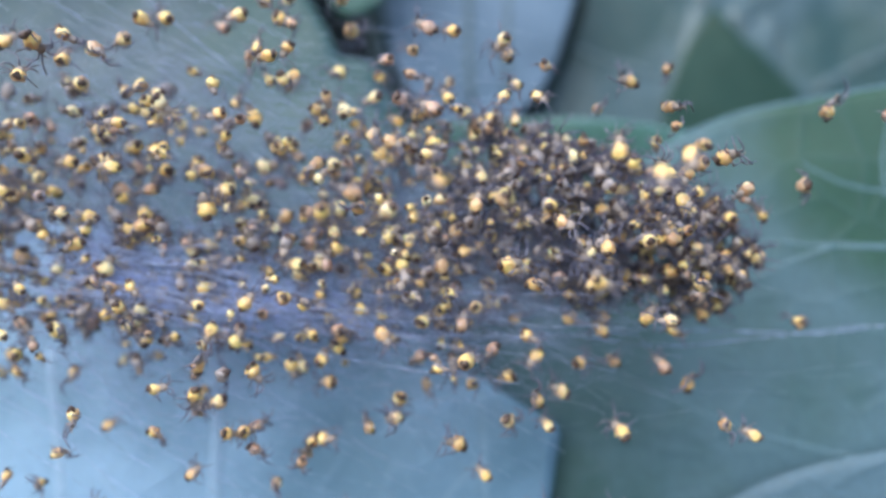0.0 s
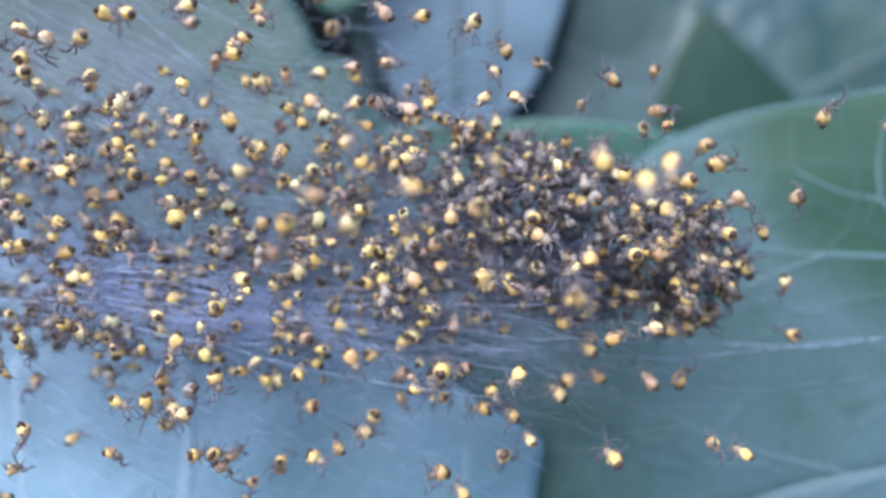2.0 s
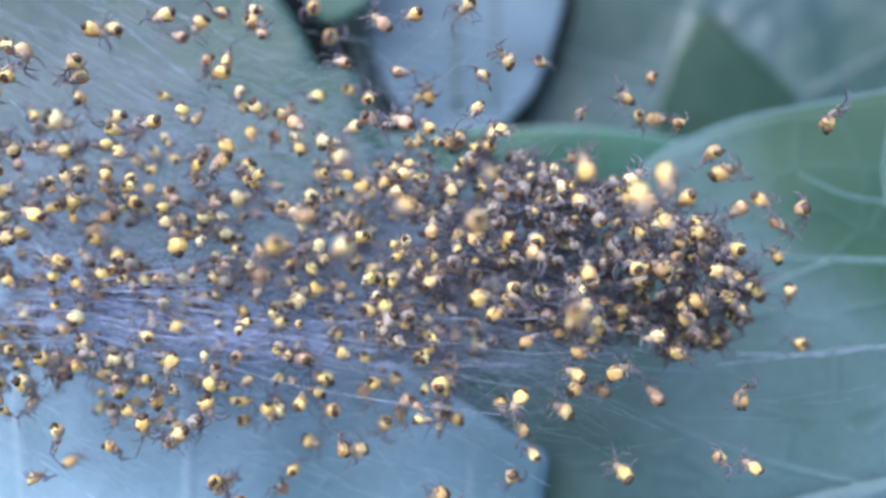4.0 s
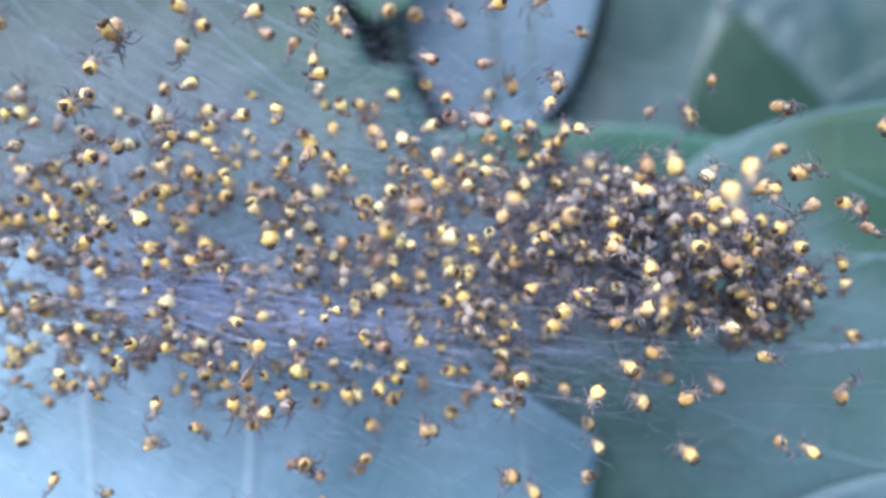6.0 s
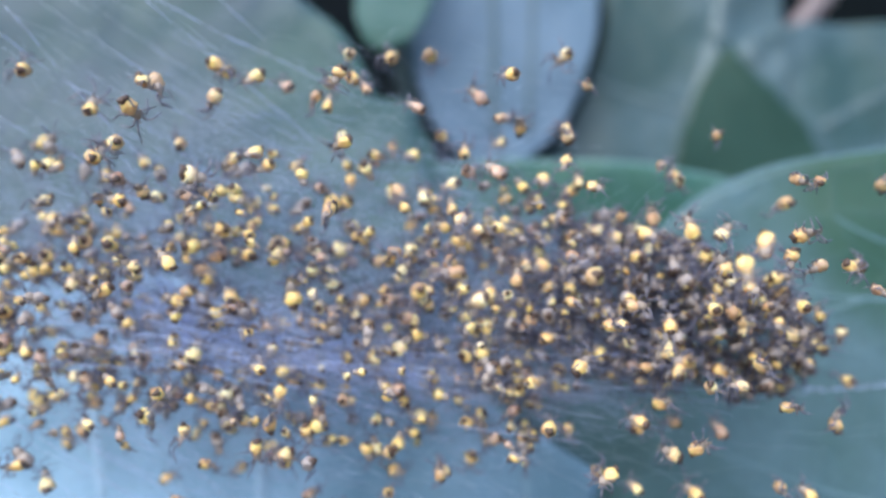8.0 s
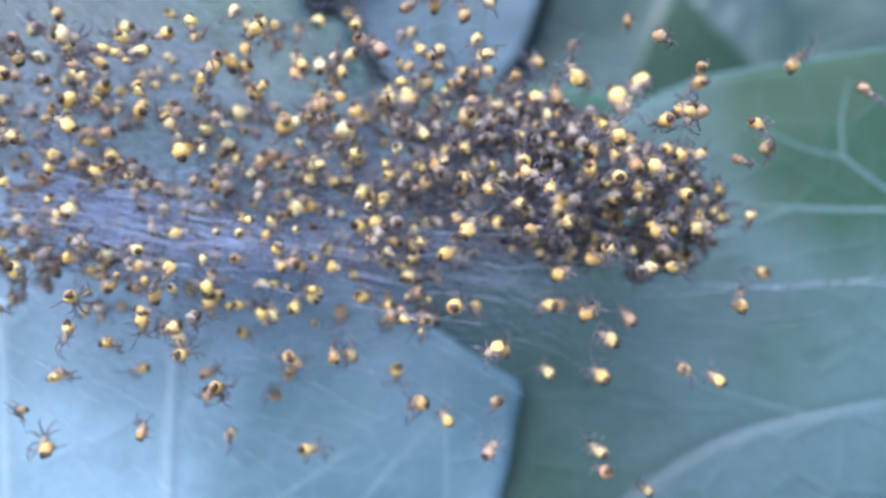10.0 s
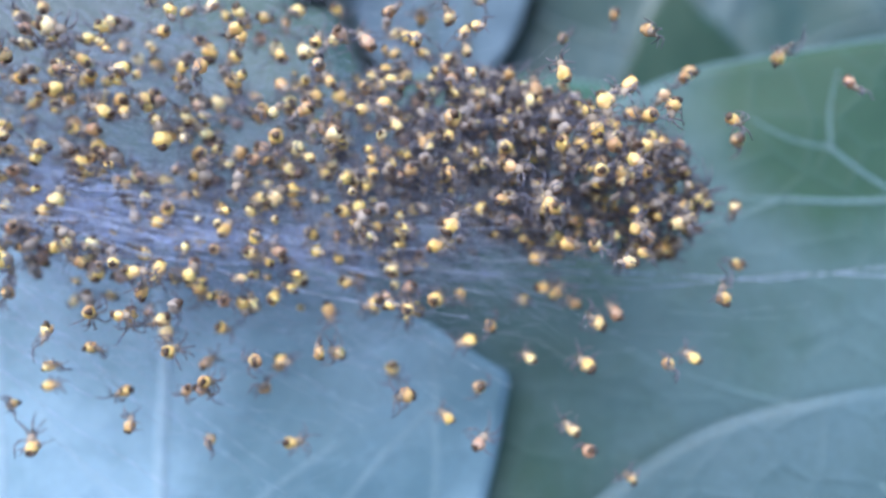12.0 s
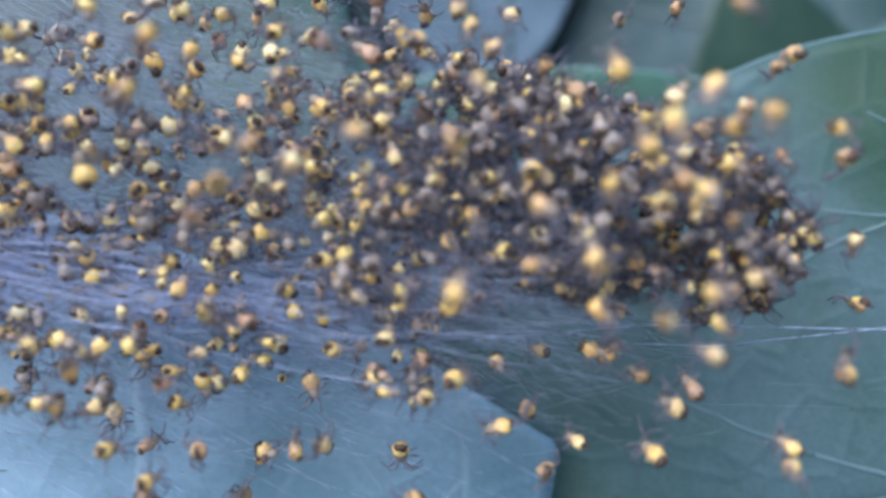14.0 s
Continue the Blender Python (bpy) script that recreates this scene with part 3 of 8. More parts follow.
def swarm_place(rng):
    """A place in the crowd: a dense ball at one end with a hump beside it, a loose sheet along the silk, with gaps."""
    while True:
        pick = rng.random()
        r, a = math.sqrt(rng.random()), rng.uniform(0, 2 * math.pi)
        bulge = math.sqrt(max(0.05, 1 - r * r))
        if pick < 0.37:
            u, v = 11.9 * r * math.cos(a), 6.3 * r * math.sin(a)
            x, y, z = 14.0 + u, 56.8 + rng.uniform(-5.5, 5.8) * bulge, -0.2 - 0.22 * u + v
        elif pick < 0.50:
            x, y, z = 4.6 + 8.6 * r * math.cos(a), 57.2 + rng.uniform(-3.5, 3.5) * bulge, 1.0 + 8.4 * r * math.sin(a)
        elif pick < 0.78:
            x, y, z = rng.uniform(-19, 4), 56.4 + rng.gauss(0, 2.4), rng.triangular(-12.5, 13.0, 0.5)
        else:
            x, y, z = rng.uniform(-42, -19), 56.2 + rng.gauss(0, 2.4), rng.triangular(-14, 14, -0.5)
        if all(math.hypot(x - gx, z - gz) > gr * rng.uniform(0.7, 1.1) for gx, gz, gr in GAPS):
            return x, y, z


def swarm():
    """The rest of the crowd, too many to count: clumps that drift with the silk."""
    rng = random.Random(99)
    crowd = tagged(new("spiderling_swarm"), "dense crowd of yellow spiderlings with dark legs in the silk", "spiders", kind="stuff")
    crowd.location = at(0, 57, 0)
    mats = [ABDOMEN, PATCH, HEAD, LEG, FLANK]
    forms = []
    for turn in range(2):
        for seed, spread in KINDS:
            vs, fs, ix = [], [], []
            for name, (v, f), m in spider_shapes(seed + 40 + 7 * turn, spread * (0.85, 1.1)[turn], (0.62, 0.9)[turn], False):
                for q in f:
                    k = mats.index(m)
                    if m == ABDOMEN:
                        mid = sum((v[i] for i in q), Vector()) / len(q)
                        if mid.z < (-0.06, 0.12)[turn] + 0.3 * noise.noise(mid * 3 + Vector((0, 0, seed))):
                            k = 4
                    ix.append(k)
                    fs.append(tuple(len(vs) + i for i in q))
                vs += v
            forms.append((np.array(vs), fs, ix))
    clumps = [[[], [], [], 0] for k in range(10)]
    for k in range(SWARM):
        x, y, z = swarm_place(rng)
        v, f, ix = forms[rng.randrange(6) + (6 if x > 2 else 0)]
        if rng.random() < (0.38 if x > 0 else 0.2):  # one that shows its grey-brown underside
            ix = [4 if q == 0 else q for q in ix]
        m = clinging(x, y, z, rng.uniform(0, 360), rng.gauss(0, 48), rng.gauss(0, 48))
        s = rng.choice((0.7, 0.85, 1.0, 1.2)) * rng.uniform(0.9, 1.1) * MM
        c = clumps[min(9, max(0, int((x + 40) / 6.7)))]
        c[0].append(v @ np.array(m.to_3x3()).T * s + np.array(m.translation))
        c[1] += [tuple(c[3] + i for i in q) for q in f]
        c[2] += ix
        c[3] += len(v)
    made = []
    for vs, fs, ix, n in clumps:
        if n:
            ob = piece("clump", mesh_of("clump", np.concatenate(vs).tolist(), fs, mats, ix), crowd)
            ob.matrix_parent_inverse = Matrix.Translation(-crowd.location)
            made.append(ob)
    return made


SWARM = 1420
CLUMPS = swarm()


def paddle(ob):
    """Keys small swings of a spiderling's legs about their hips."""
    hip = Matrix.Translation(Vector((0, 0.34, -0.06)) * MM)
    for leg in ob.children:
        if leg.name.startswith("leg"):
            phase, size = CROWD.uniform(0, 6.28), CROWD.uniform(5, 13)
            rows = [(k, hip @ pose(0, 0, 0, 0.5 * size * math.sin(2.1 * k + phase), 0, size * math.sin(1.7 * k + phase)) @ hip.inverted()) for k in range(0, 15, 1)]
            walk(leg, rows)


def crawl(kind, heading, *rows):
    """Keys one spiderling along rows of (seconds, x, y, z)."""
    ob = hatch(kind)
    tip, roll = CROWD.gauss(0, 42), CROWD.gauss(0, 42)
    keys = []
    for t, x, y, z in rows:
        keys.append((t, clinging(x, y, z, heading, tip, roll)))
        heading += CROWD.uniform(-14, 14)
        tip += CROWD.uniform(-8, 8)
    walk(ob, keys)
    if kind in (0, 5):
        paddle(ob)


def mill(kind, near=False):
    """Keys one spiderling that mills about its place in the crowd; a near one hangs out before it and later climbs back."""
    x, y, z = swarm_place(CROWD)
    if near:
        x, z = CROWD.uniform(-9, 23), CROWD.uniform(-3, 9)
        y, z = CROWD.uniform(38, 43), z - 0.25 * max(0, x - 8)
    rows, t = [], 0.0
    while t < 14.0:
        back = 7 * min(1, max(0, (t - 9) / 4)) if near else 0
        pull = (y + back) / 57 if near else 1
        rows.append((t, x * pull, y + back, z * pull))
        x, z = x + CROWD.gauss(0, 0.22), z + CROWD.gauss(0, 0.22)
        t += CROWD.uniform(0.7, 2.0)
    rows.append((14.0, *rows[-1][1:]))
    crawl(kind, CROWD.uniform(0, 360), *rows)


DRIFT = ((0, -0.3, 0.6), (2, -0.2, 0.4), (4.5, 0.4, -0.6), (6, 0.4, -0.7), (8, 0.6, -1.4), (9, 0.4, -1.0), (11.5, 0, 0.1), (14, 0, 0.1))


def motions():
    for ob in CLUMPS:
        # the silk sags and swings back in the breeze
        rows = [(t, pose((x + CROWD.gauss(0, 0.12)) * MM, 0, (z + CROWD.gauss(0, 0.12)) * MM)) for t, x, z in DRIFT]
        walk(ob, rows)
    for k in range(MILLERS):
        mill(k % 6, k % 4 == 0)
    crawl(4, 65, (0, -0.0, 53.9, 15.6), (0.5, -1.1, 53.9, 15.8), (1, -1.0, 53.9, 15.8), (1.5, -1.0, 53.9, 16.2), (2, -1.5, 53.9, 16.6), (4.5, -0.9, 54.4, 16.9), (5, -0.6, 54.4, 17.4), (5.5, -0.7, 54.4, 17.3), (6, -1.5, 54.4, 17.2), (6.5, -1.7, 54.4, 16.7), (7, -1.0, 54.4, 16.5), (7.5, -1.9, 54.4, 15.8), (8, -1.2, 54.4, 15.4), (8.5, -1.8, 54.4, 15.5), (9, -2.1, 54.4, 16.1), (14, -1.2, 54.4, 14.9))
    crawl(2, 119, (0, -22.1, 52.1, 14.1), (0.5, -22.3, 52.1, 14.1), (4.5, -21.3, 51.1, 13.2), (5, -20.9, 51.1, 13.2), (5.5, -20.6, 51.1, 13.9), (6, -20.8, 51.1, 13.9), (6.5, -20.5, 51.1, 14.5), (7, -20.5, 51.1, 14.6), (7.5, -20.5, 51.1, 14.2), (8.5, -20.6, 51.1, 14.0), (9, -20.9, 51.1, 14.2), (14, -21.2, 51.1, 14.0))
    crawl(4, 248, (0, -0.9, 55.4, 12.2), (0.5, -0.9, 55.4, 13.6), (1, -0.6, 55.4, 13.7), (1.5, -0.8, 55.4, 13.6), (2, -1.0, 55.4, 13.1), (4.5, 0.7, 55.4, 13.5), (5, 1.0, 55.4, 14.0), (5.5, 1.1, 55.4, 14.1), (6, 1.0, 55.4, 13.9), (6.5, 0.9, 55.4, 14.0), (7, 1.2, 55.4, 14.8), (7.5, 0.8, 55.4, 13.8), (8, 1.1, 55.4, 13.8), (8.5, 0.8, 55.4, 13.6), (9, 1.3, 55.4, 13.4), (12.5, 1.1, 52.5, 11.1), (13.5, 1.3, 52.5, 11.0), (14, 1.1, 52.5, 11.0))
    crawl(0, 11, (0, -0.7, 55.8, 9.7), (1, 1.6, 55.8, 9.9), (1.5, 1.5, 55.8, 10.3), (2, 1.9, 55.8, 10.9), (4.5, 2.2, 55.7, 12.4), (5, 2.9, 55.7, 12.8), (5.5, 2.7, 55.7, 12.4), (6, 2.7, 55.7, 12.6), (6.5, 2.5, 55.7, 13.4), (7, 2.7, 55.7, 13.4), (8, 2.3, 55.7, 13.4), (8.5, 3.1, 55.7, 13.0), (9, 3.0, 55.7, 13.8), (13, 3.1, 58.9, 12.2), (13.5, 2.8, 58.9, 12.0), (14, 3.0, 58.9, 12.2))
    crawl(2, 151, (0, -21.3, 53.3, 10.9), (1, -21.4, 53.3, 10.9), (2, -22.3, 53.3, 11.5), (4.5, -20.8, 51.4, 12.3), (5, -19.7, 51.4, 11.7), (5.5, -20.7, 51.4, 11.8), (6, -20.4, 51.4, 11.4), (6.5, -19.7, 51.4, 11.3), (7, -18.3, 51.4, 11.3), (7.5, -18.3, 51.4, 11.1), (8, -17.7, 51.4, 10.2), (8.5, -17.8, 51.4, 9.4), (9, -17.6, 51.4, 8.8), (11.5, -18.1, 50.7, 6.2), (12, -17.9, 50.7, 6.0), (13, -17.8, 50.7, 6.1), (13.5, -17.3, 50.7, 6.4), (14, -17.8, 50.7, 6.2))
    crawl(3, 239, (0, 8.4, 52.2, 9.8), (0.5, 8.8, 52.2, 9.6), (1, 8.6, 52.2, 9.8), (1.5, 8.2, 52.2, 9.9), (2, 8.1, 52.2, 9.9), (4.5, 7.2, 50.7, 8.0), (5, 7.2, 50.7, 8.3), (5.5, 7.4, 50.7, 8.2), (6.5, 7.3, 50.7, 8.1), (7, 7.2, 50.7, 8.2), (7.5, 6.8, 50.7, 8.2), (8, 7.2, 50.7, 8.1), (8.5, 7.1, 50.7, 8.3), (9, 7.3, 50.7, 8.1), (11.5, 6.4, 51.1, 8.8), (12, 7.3, 51.1, 9.8), (13, 7.5, 51.1, 8.9), (13.5, 6.9, 51.1, 8.6), (14, 7.4, 51.1, 7.9))
    crawl(1, 283, (0, 19.8, 46.2, 4.8), (4.5, 20.2, 46.2, 4.9), (5, 20.2, 46.2, 4.7), (5.5, 20.6, 46.2, 5.0), (6.5, 20.5, 46.2, 4.7), (7, 20.1, 46.2, 4.8), (7.5, 20.0, 46.2, 5.3), (8, 20.3, 46.2, 4.8), (8.5, 20.3, 46.2, 4.9), (9, 20.4, 46.2, 4.4), (11.5, 20.3, 54.2, 4.4), (12, 19.6, 54.2, 4.5), (12.5, 19.8, 54.2, 4.5), (13, 19.9, 54.2, 4.0), (13.5, 19.5, 54.2, 4.4), (14, 19.2, 54.2, 4.1))
    crawl(1, 312, (0, 14.2, 55.1, 5.2), (1, 15.5, 55.1, 5.6), (1.5, 15.7, 55.1, 5.6), (2, 15.9, 55.1, 5.1), (4.5, 16.3, 51.9, 5.3), (5.5, 16.5, 51.9, 5.6), (6.5, 16.9, 51.9, 5.0), (7.5, 17.0, 51.9, 5.5), (8, 17.2, 51.9, 5.1), (8.5, 16.9, 51.9, 5.2), (9, 17.1, 51.9, 5.1), (14, 17.0, 51.9, 5.5))
    crawl(1, 339, (0, 7.0, 50.2, 5.1), (4.5, 7.0, 50.2, 4.4), (5, 6.9, 50.2, 4.1), (6.5, 5.6, 50.2, 2.9), (7, 5.7, 50.2, 3.1), (7.5, 5.1, 50.2, 3.1), (8, 5.5, 50.2, 3.1), (9, 5.4, 50.2, 3.3), (11.5, 6.4, 51.6, 6.8), (12, 5.4, 51.6, 6.1), (12.5, 5.3, 51.6, 5.3), (13, 4.9, 51.6, 4.1), (13.5, 4.3, 51.6, 4.1), (14, 4.8, 51.6, 3.6))
    crawl(1, 50, (0, -4.7, 54.6, 3.9), (0.5, -4.8, 54.6, 3.3), (1, -4.3, 54.6, 2.5), (1.5, -4.5, 54.6, 2.6), (2, -4.7, 54.6, 2.2), (4.5, -3.1, 53.1, 2.5), (7, -3.1, 53.1, 2.5), (7.5, -3.3, 53.1, 2.5), (9, -3.1, 53.1, 2.6), (11.5, -3.7, 53.6, 2.7), (12.5, -3.8, 53.6, 2.7), (13, -3.8, 53.6, 2.5), (13.5, -3.8, 53.6, 2.7), (14, -3.8, 53.6, 2.6))
    crawl(5, 15, (0, -4.7, 50.8, 1.9), (0.5, -5.5, 50.8, 1.0), (1, -5.7, 50.8, 0.9), (1.5, -6.6, 50.8, 0.4), (2, -6.6, 50.8, -0.1), (4.5, -8.1, 51.5, 0.7), (5.5, -7.9, 51.5, 1.4), (6, -7.8, 51.5, 2.5), (6.5, -7.4, 51.5, 2.7), (7, -7.3, 51.5, 3.1), (7.5, -7.4, 51.5, 3.0), (8, -7.3, 51.5, 3.2), (9, -7.3, 51.5, 3.0), (11.5, -8.6, 53.3, 3.6), (12.5, -8.7, 53.3, 3.7), (13, -8.7, 53.3, 3.4), (13.5, -8.5, 53.3, 3.6), (14, -8.6, 53.3, 3.4))
    crawl(4, 68, (0, -2.5, 56.3, 9.0), (0.5, -2.6, 56.3, 8.8), (1.5, -1.9, 56.3, 8.5), (2, -3.1, 56.3, 8.8), (4.5, -3.7, 52.2, 5.4), (7, -3.8, 52.2, 5.4), (7.5, -4.0, 52.2, 5.2), (9, -3.8, 52.2, 5.3), (13, -5.2, 55.2, 5.5), (14, -5.1, 55.2, 5.7))
    crawl(2, 187, (0, -9.8, 54.0, 11.7), (1.5, -9.8, 54.0, 11.5), (4.5, -11.0, 56.3, 8.8), (5, -10.6, 56.3, 9.0), (5.5, -10.4, 56.3, 9.0), (6.5, -11.2, 56.3, 8.9), (7.5, -11.0, 56.3, 8.6), (8.5, -11.1, 56.3, 8.8), (9, -11.8, 56.3, 8.9), (11.5, -9.9, 52.7, 9.0), (12, -9.9, 52.7, 8.8), (12.5, -10.2, 52.7, 9.2), (13, -9.8, 52.7, 8.2), (13.5, -9.6, 52.7, 8.5), (14, -9.7, 52.7, 8.3))
    crawl(0, 91, (0, -13.1, 50.9, 8.0), (0.5, -13.4, 50.9, 7.9), (1, -13.3, 50.9, 8.0), (2, -13.9, 50.9, 7.7), (4.5, -14.2, 55.6, 7.4), (5, -13.4, 55.6, 8.7), (7, -13.2, 55.6, 8.4), (7.5, -13.4, 55.6, 8.2), (9, -13.5, 55.6, 8.3), (11.5, -13.0, 53.4, 9.1), (12, -13.2, 53.4, 8.9), (12.5, -13.2, 53.4, 9.2), (13, -13.1, 53.4, 8.8), (13.5, -12.7, 53.4, 8.7), (14, -12.9, 53.4, 8.7))
    crawl(3, 219, (0, -19.9, 54.0, 8.6), (4.5, -20.3, 58.9, 7.5), (8.5, -20.0, 58.9, 7.3), (9, -20.3, 58.9, 7.4), (13, -16.2, 57.7, 8.1), (13.5, -15.8, 57.7, 7.8), (14, -16.7, 57.7, 8.1))
    crawl(3, 218, (0, -19.4, 52.1, 5.8), (0.5, -19.2, 52.1, 5.9), (1, -19.2, 52.1, 6.6), (1.5, -19.7, 52.1, 6.5), (2, -19.7, 52.1, 6.4), (4.5, -20.7, 53.5, 5.6), (5, -20.8, 53.5, 5.7), (5.5, -21.2, 53.5, 5.6), (6.5, -20.9, 53.5, 5.2), (7, -20.6, 53.5, 5.2), (7.5, -20.7, 53.5, 4.8), (9, -21.0, 53.5, 4.4), (11.5, -22.7, 53.6, 4.4), (12, -22.7, 53.6, 4.2), (12.5, -22.4, 53.6, 4.2), (13, -22.7, 53.6, 4.0), (13.5, -22.1, 53.6, 4.1), (14, -22.0, 53.6, 4.1))
    crawl(1, 89, (0, -14.7, 51.7, 3.1), (0.5, -15.1, 51.7, 3.2), (1, -15.7, 51.7, 2.6), (1.5, -16.3, 51.7, 2.8), (2, -16.1, 51.7, 2.6), (4.5, -16.6, 56.8, 3.0), (5, -16.2, 56.8, 3.2), (5.5, -16.8, 56.8, 3.8), (6, -16.1, 56.8, 4.3), (7, -16.6, 56.8, 4.0), (7.5, -16.6, 56.8, 3.6), (8.5, -16.6, 56.8, 4.1), (9, -16.9, 56.8, 4.2), (11.5, -17.4, 53.4, 4.6), (12.5, -17.2, 53.4, 4.5), (13, -17.3, 53.4, 4.6), (13.5, -16.9, 53.4, 4.6), (14, -17.3, 53.4, 4.6))
    crawl(4, 175, (0, -17.6, 54.7, 5.1), (1, -17.5, 54.7, 5.8), (1.5, -17.6, 54.7, 5.5), (2, -17.4, 54.7, 5.4), (4.5, -19.1, 57.1, 4.9), (7.5, -18.9, 57.1, 4.7), (8, -18.9, 57.1, 4.9), (9, -19.0, 57.1, 4.8), (11.5, -18.5, 52.9, 3.8), (12, -18.2, 52.9, 3.3), (13, -18.0, 52.9, 3.2), (13.5, -17.7, 52.9, 3.4), (14, -18.1, 52.9, 3.4))
    crawl(4, 139, (0, -8.2, 52.5, 4.9), (0.5, -7.5, 52.5, 4.9), (1, -8.7, 52.5, 6.0), (2, -8.6, 52.5, 5.9), (4.5, -11.4, 47.9, 5.9), (7, -11.4, 47.9, 6.0), (7.5, -11.7, 47.9, 5.9), (8.5, -11.8, 47.9, 5.8), (14, -11.3, 47.9, 5.2))
    crawl(4, 81, (0, -23.0, 51.9, 4.9), (0.5, -23.1, 51.9, 4.8), (1, -23.7, 51.9, 4.7), (2, -23.6, 51.9, 4.8), (4.5, -22.9, 48.4, 2.6), (5, -22.7, 48.4, 2.3), (6.5, -22.7, 48.4, 2.1), (7.5, -22.7, 48.4, 2.6), (8.5, -22.8, 48.4, 2.3), (9, -22.8, 48.4, 1.7), (11.5, -19.9, 52.0, 3.5), (12.5, -19.6, 52.0, 3.4), (13, -19.8, 52.0, 3.4), (13.5, -19.3, 52.0, 3.6), (14, -19.7, 52.0, 3.5))
    crawl(5, 213, (0, -25.3, 55.8, -3.9), (4.5, -24.8, 55.8, -3.9), (5, -24.6, 55.8, -4.1), (5.5, -23.5, 55.8, -4.6), (6, -24.1, 55.8, -4.3), (6.5, -24.9, 55.8, -4.4), (7, -25.0, 55.8, -4.8), (7.5, -24.2, 55.8, -4.7), (8, -24.8, 55.8, -4.2), (8.5, -24.8, 55.8, -4.1), (9, -25.2, 55.8, -4.0), (11.5, -26.4, 53.8, -4.9), (12, -26.5, 53.8, -5.1), (12.5, -26.0, 53.8, -5.2), (13, -26.5, 53.8, -5.2), (14, -26.5, 53.8, -4.9))
    crawl(2, 236, (0, -17.0, 55.3, -2.5), (0.5, -17.1, 55.3, -2.8), (1.5, -17.0, 55.3, -2.6), (2, -16.8, 55.3, -2.9), (4.5, -17.1, 61.0, -3.6), (5, -17.0, 61.0, -4.4), (5.5, -16.9, 61.0, -4.0), (6, -17.0, 61.0, -4.0), (6.5, -17.2, 61.0, -3.7), (7.5, -16.9, 61.0, -3.9), (8, -17.2, 61.0, -3.4), (8.5, -17.7, 61.0, -3.3), (9, -17.7, 61.0, -3.5), (11.5, -15.7, 54.7, -3.6), (12.5, -15.6, 54.7, -3.7), (13.5, -16.0, 54.7, -3.4), (14, -16.9, 54.7, -3.2))
    crawl(2, 324, (0, -12.9, 52.3, -4.8), (0.5, -12.7, 52.3, -4.4), (1, -12.8, 52.3, -4.1), (1.5, -13.1, 52.3, -4.1), (2, -12.5, 52.3, -4.5), (4.5, -11.2, 60.2, -4.9), (5, -11.1, 60.2, -5.2), (5.5, -10.7, 60.2, -5.4), (6, -11.0, 60.2, -5.0), (6.5, -11.2, 60.2, -5.4), (7, -11.6, 60.2, -5.2), (7.5, -11.5, 60.2, -5.5), (8, -11.2, 60.2, -5.3), (8.5, -11.4, 60.2, -5.4), (9, -11.6, 60.2, -4.7), (11.5, -10.9, 54.2, -4.5), (12, -11.1, 54.2, -4.7), (14, -11.0, 54.2, -4.7))
    crawl(1, 287, (0, -6.1, 54.2, -7.6), (0.5, -7.5, 54.2, -7.2), (1, -7.3, 54.2, -6.9), (1.5, -8.0, 54.2, -6.7), (2, -8.5, 54.2, -6.3), (4.5, -8.6, 58.1, -4.7), (5, -8.3, 58.1, -5.6), (5.5, -8.3, 58.1, -6.0), (6, -8.9, 58.1, -5.7), (7.5, -9.0, 58.1, -6.5), (8, -9.2, 58.1, -6.2), (9, -8.7, 58.1, -6.0), (11.5, -9.3, 55.8, -6.4), (12, -9.4, 55.8, -6.7), (14, -9.4, 55.8, -6.8))
    crawl(5, 226, (0, -5.7, 56.8, -6.8), (0.5, -6.1, 56.8, -7.2), (1, -5.6, 56.8, -6.8), (2, -5.0, 56.8, -6.9), (4.5, -5.3, 56.7, -4.6), (5.5, -5.1, 56.7, -5.3), (6, -4.9, 56.7, -5.1), (6.5, -4.8, 56.7, -6.3), (7, -3.9, 56.7, -6.3), (8, -4.4, 56.7, -6.7), (8.5, -4.6, 56.7, -6.7), (9, -4.1, 56.7, -6.7), (11.5, -8.6, 53.2, -6.7), (12, -8.8, 53.2, -6.8), (12.5, -8.6, 53.2, -6.8), (13, -8.8, 53.2, -6.5), (13.5, -9.2, 53.2, -6.4), (14, -9.0, 53.2, -6.4))
    crawl(1, 53, (0, -2.8, 55.7, -3.8), (4.5, -1.4, 58.7, -4.8), (5, -1.4, 58.7, -5.0), (5.5, -1.1, 58.7, -4.8), (7.5, -1.4, 58.7, -5.1), (9, -1.4, 58.7, -4.7), (12.5, -1.3, 53.2, -4.7), (13, -1.1, 53.2, -4.4), (13.5, -1.5, 53.2, -4.6), (14, -1.4, 53.2, -4.6))
    crawl(3, 46, (0, -5.5, 57.9, -2.3), (4.5, -5.1, 57.9, -2.4), (5, -5.3, 57.9, -3.0), (5.5, -5.6, 57.9, -3.4), (6, -5.8, 57.9, -3.0), (6.5, -5.8, 57.9, -2.9), (7.5, -5.8, 57.9, -3.3), (9, -5.8, 57.9, -2.8), (11.5, -6.7, 56.8, -2.7), (13.5, -6.8, 56.8, -3.0), (14, -6.5, 56.8, -2.7))
    crawl(4, 15, (0, -7.2, 52.8, -2.0), (0.5, -7.9, 52.8, -1.9), (4.5, -6.6, 57.6, -0.1), (5, -6.7, 57.6, -0.0), (7.5, -6.8, 57.6, -0.7), (9, -6.7, 57.6, -0.3), (14, -6.3, 57.6, -0.0))
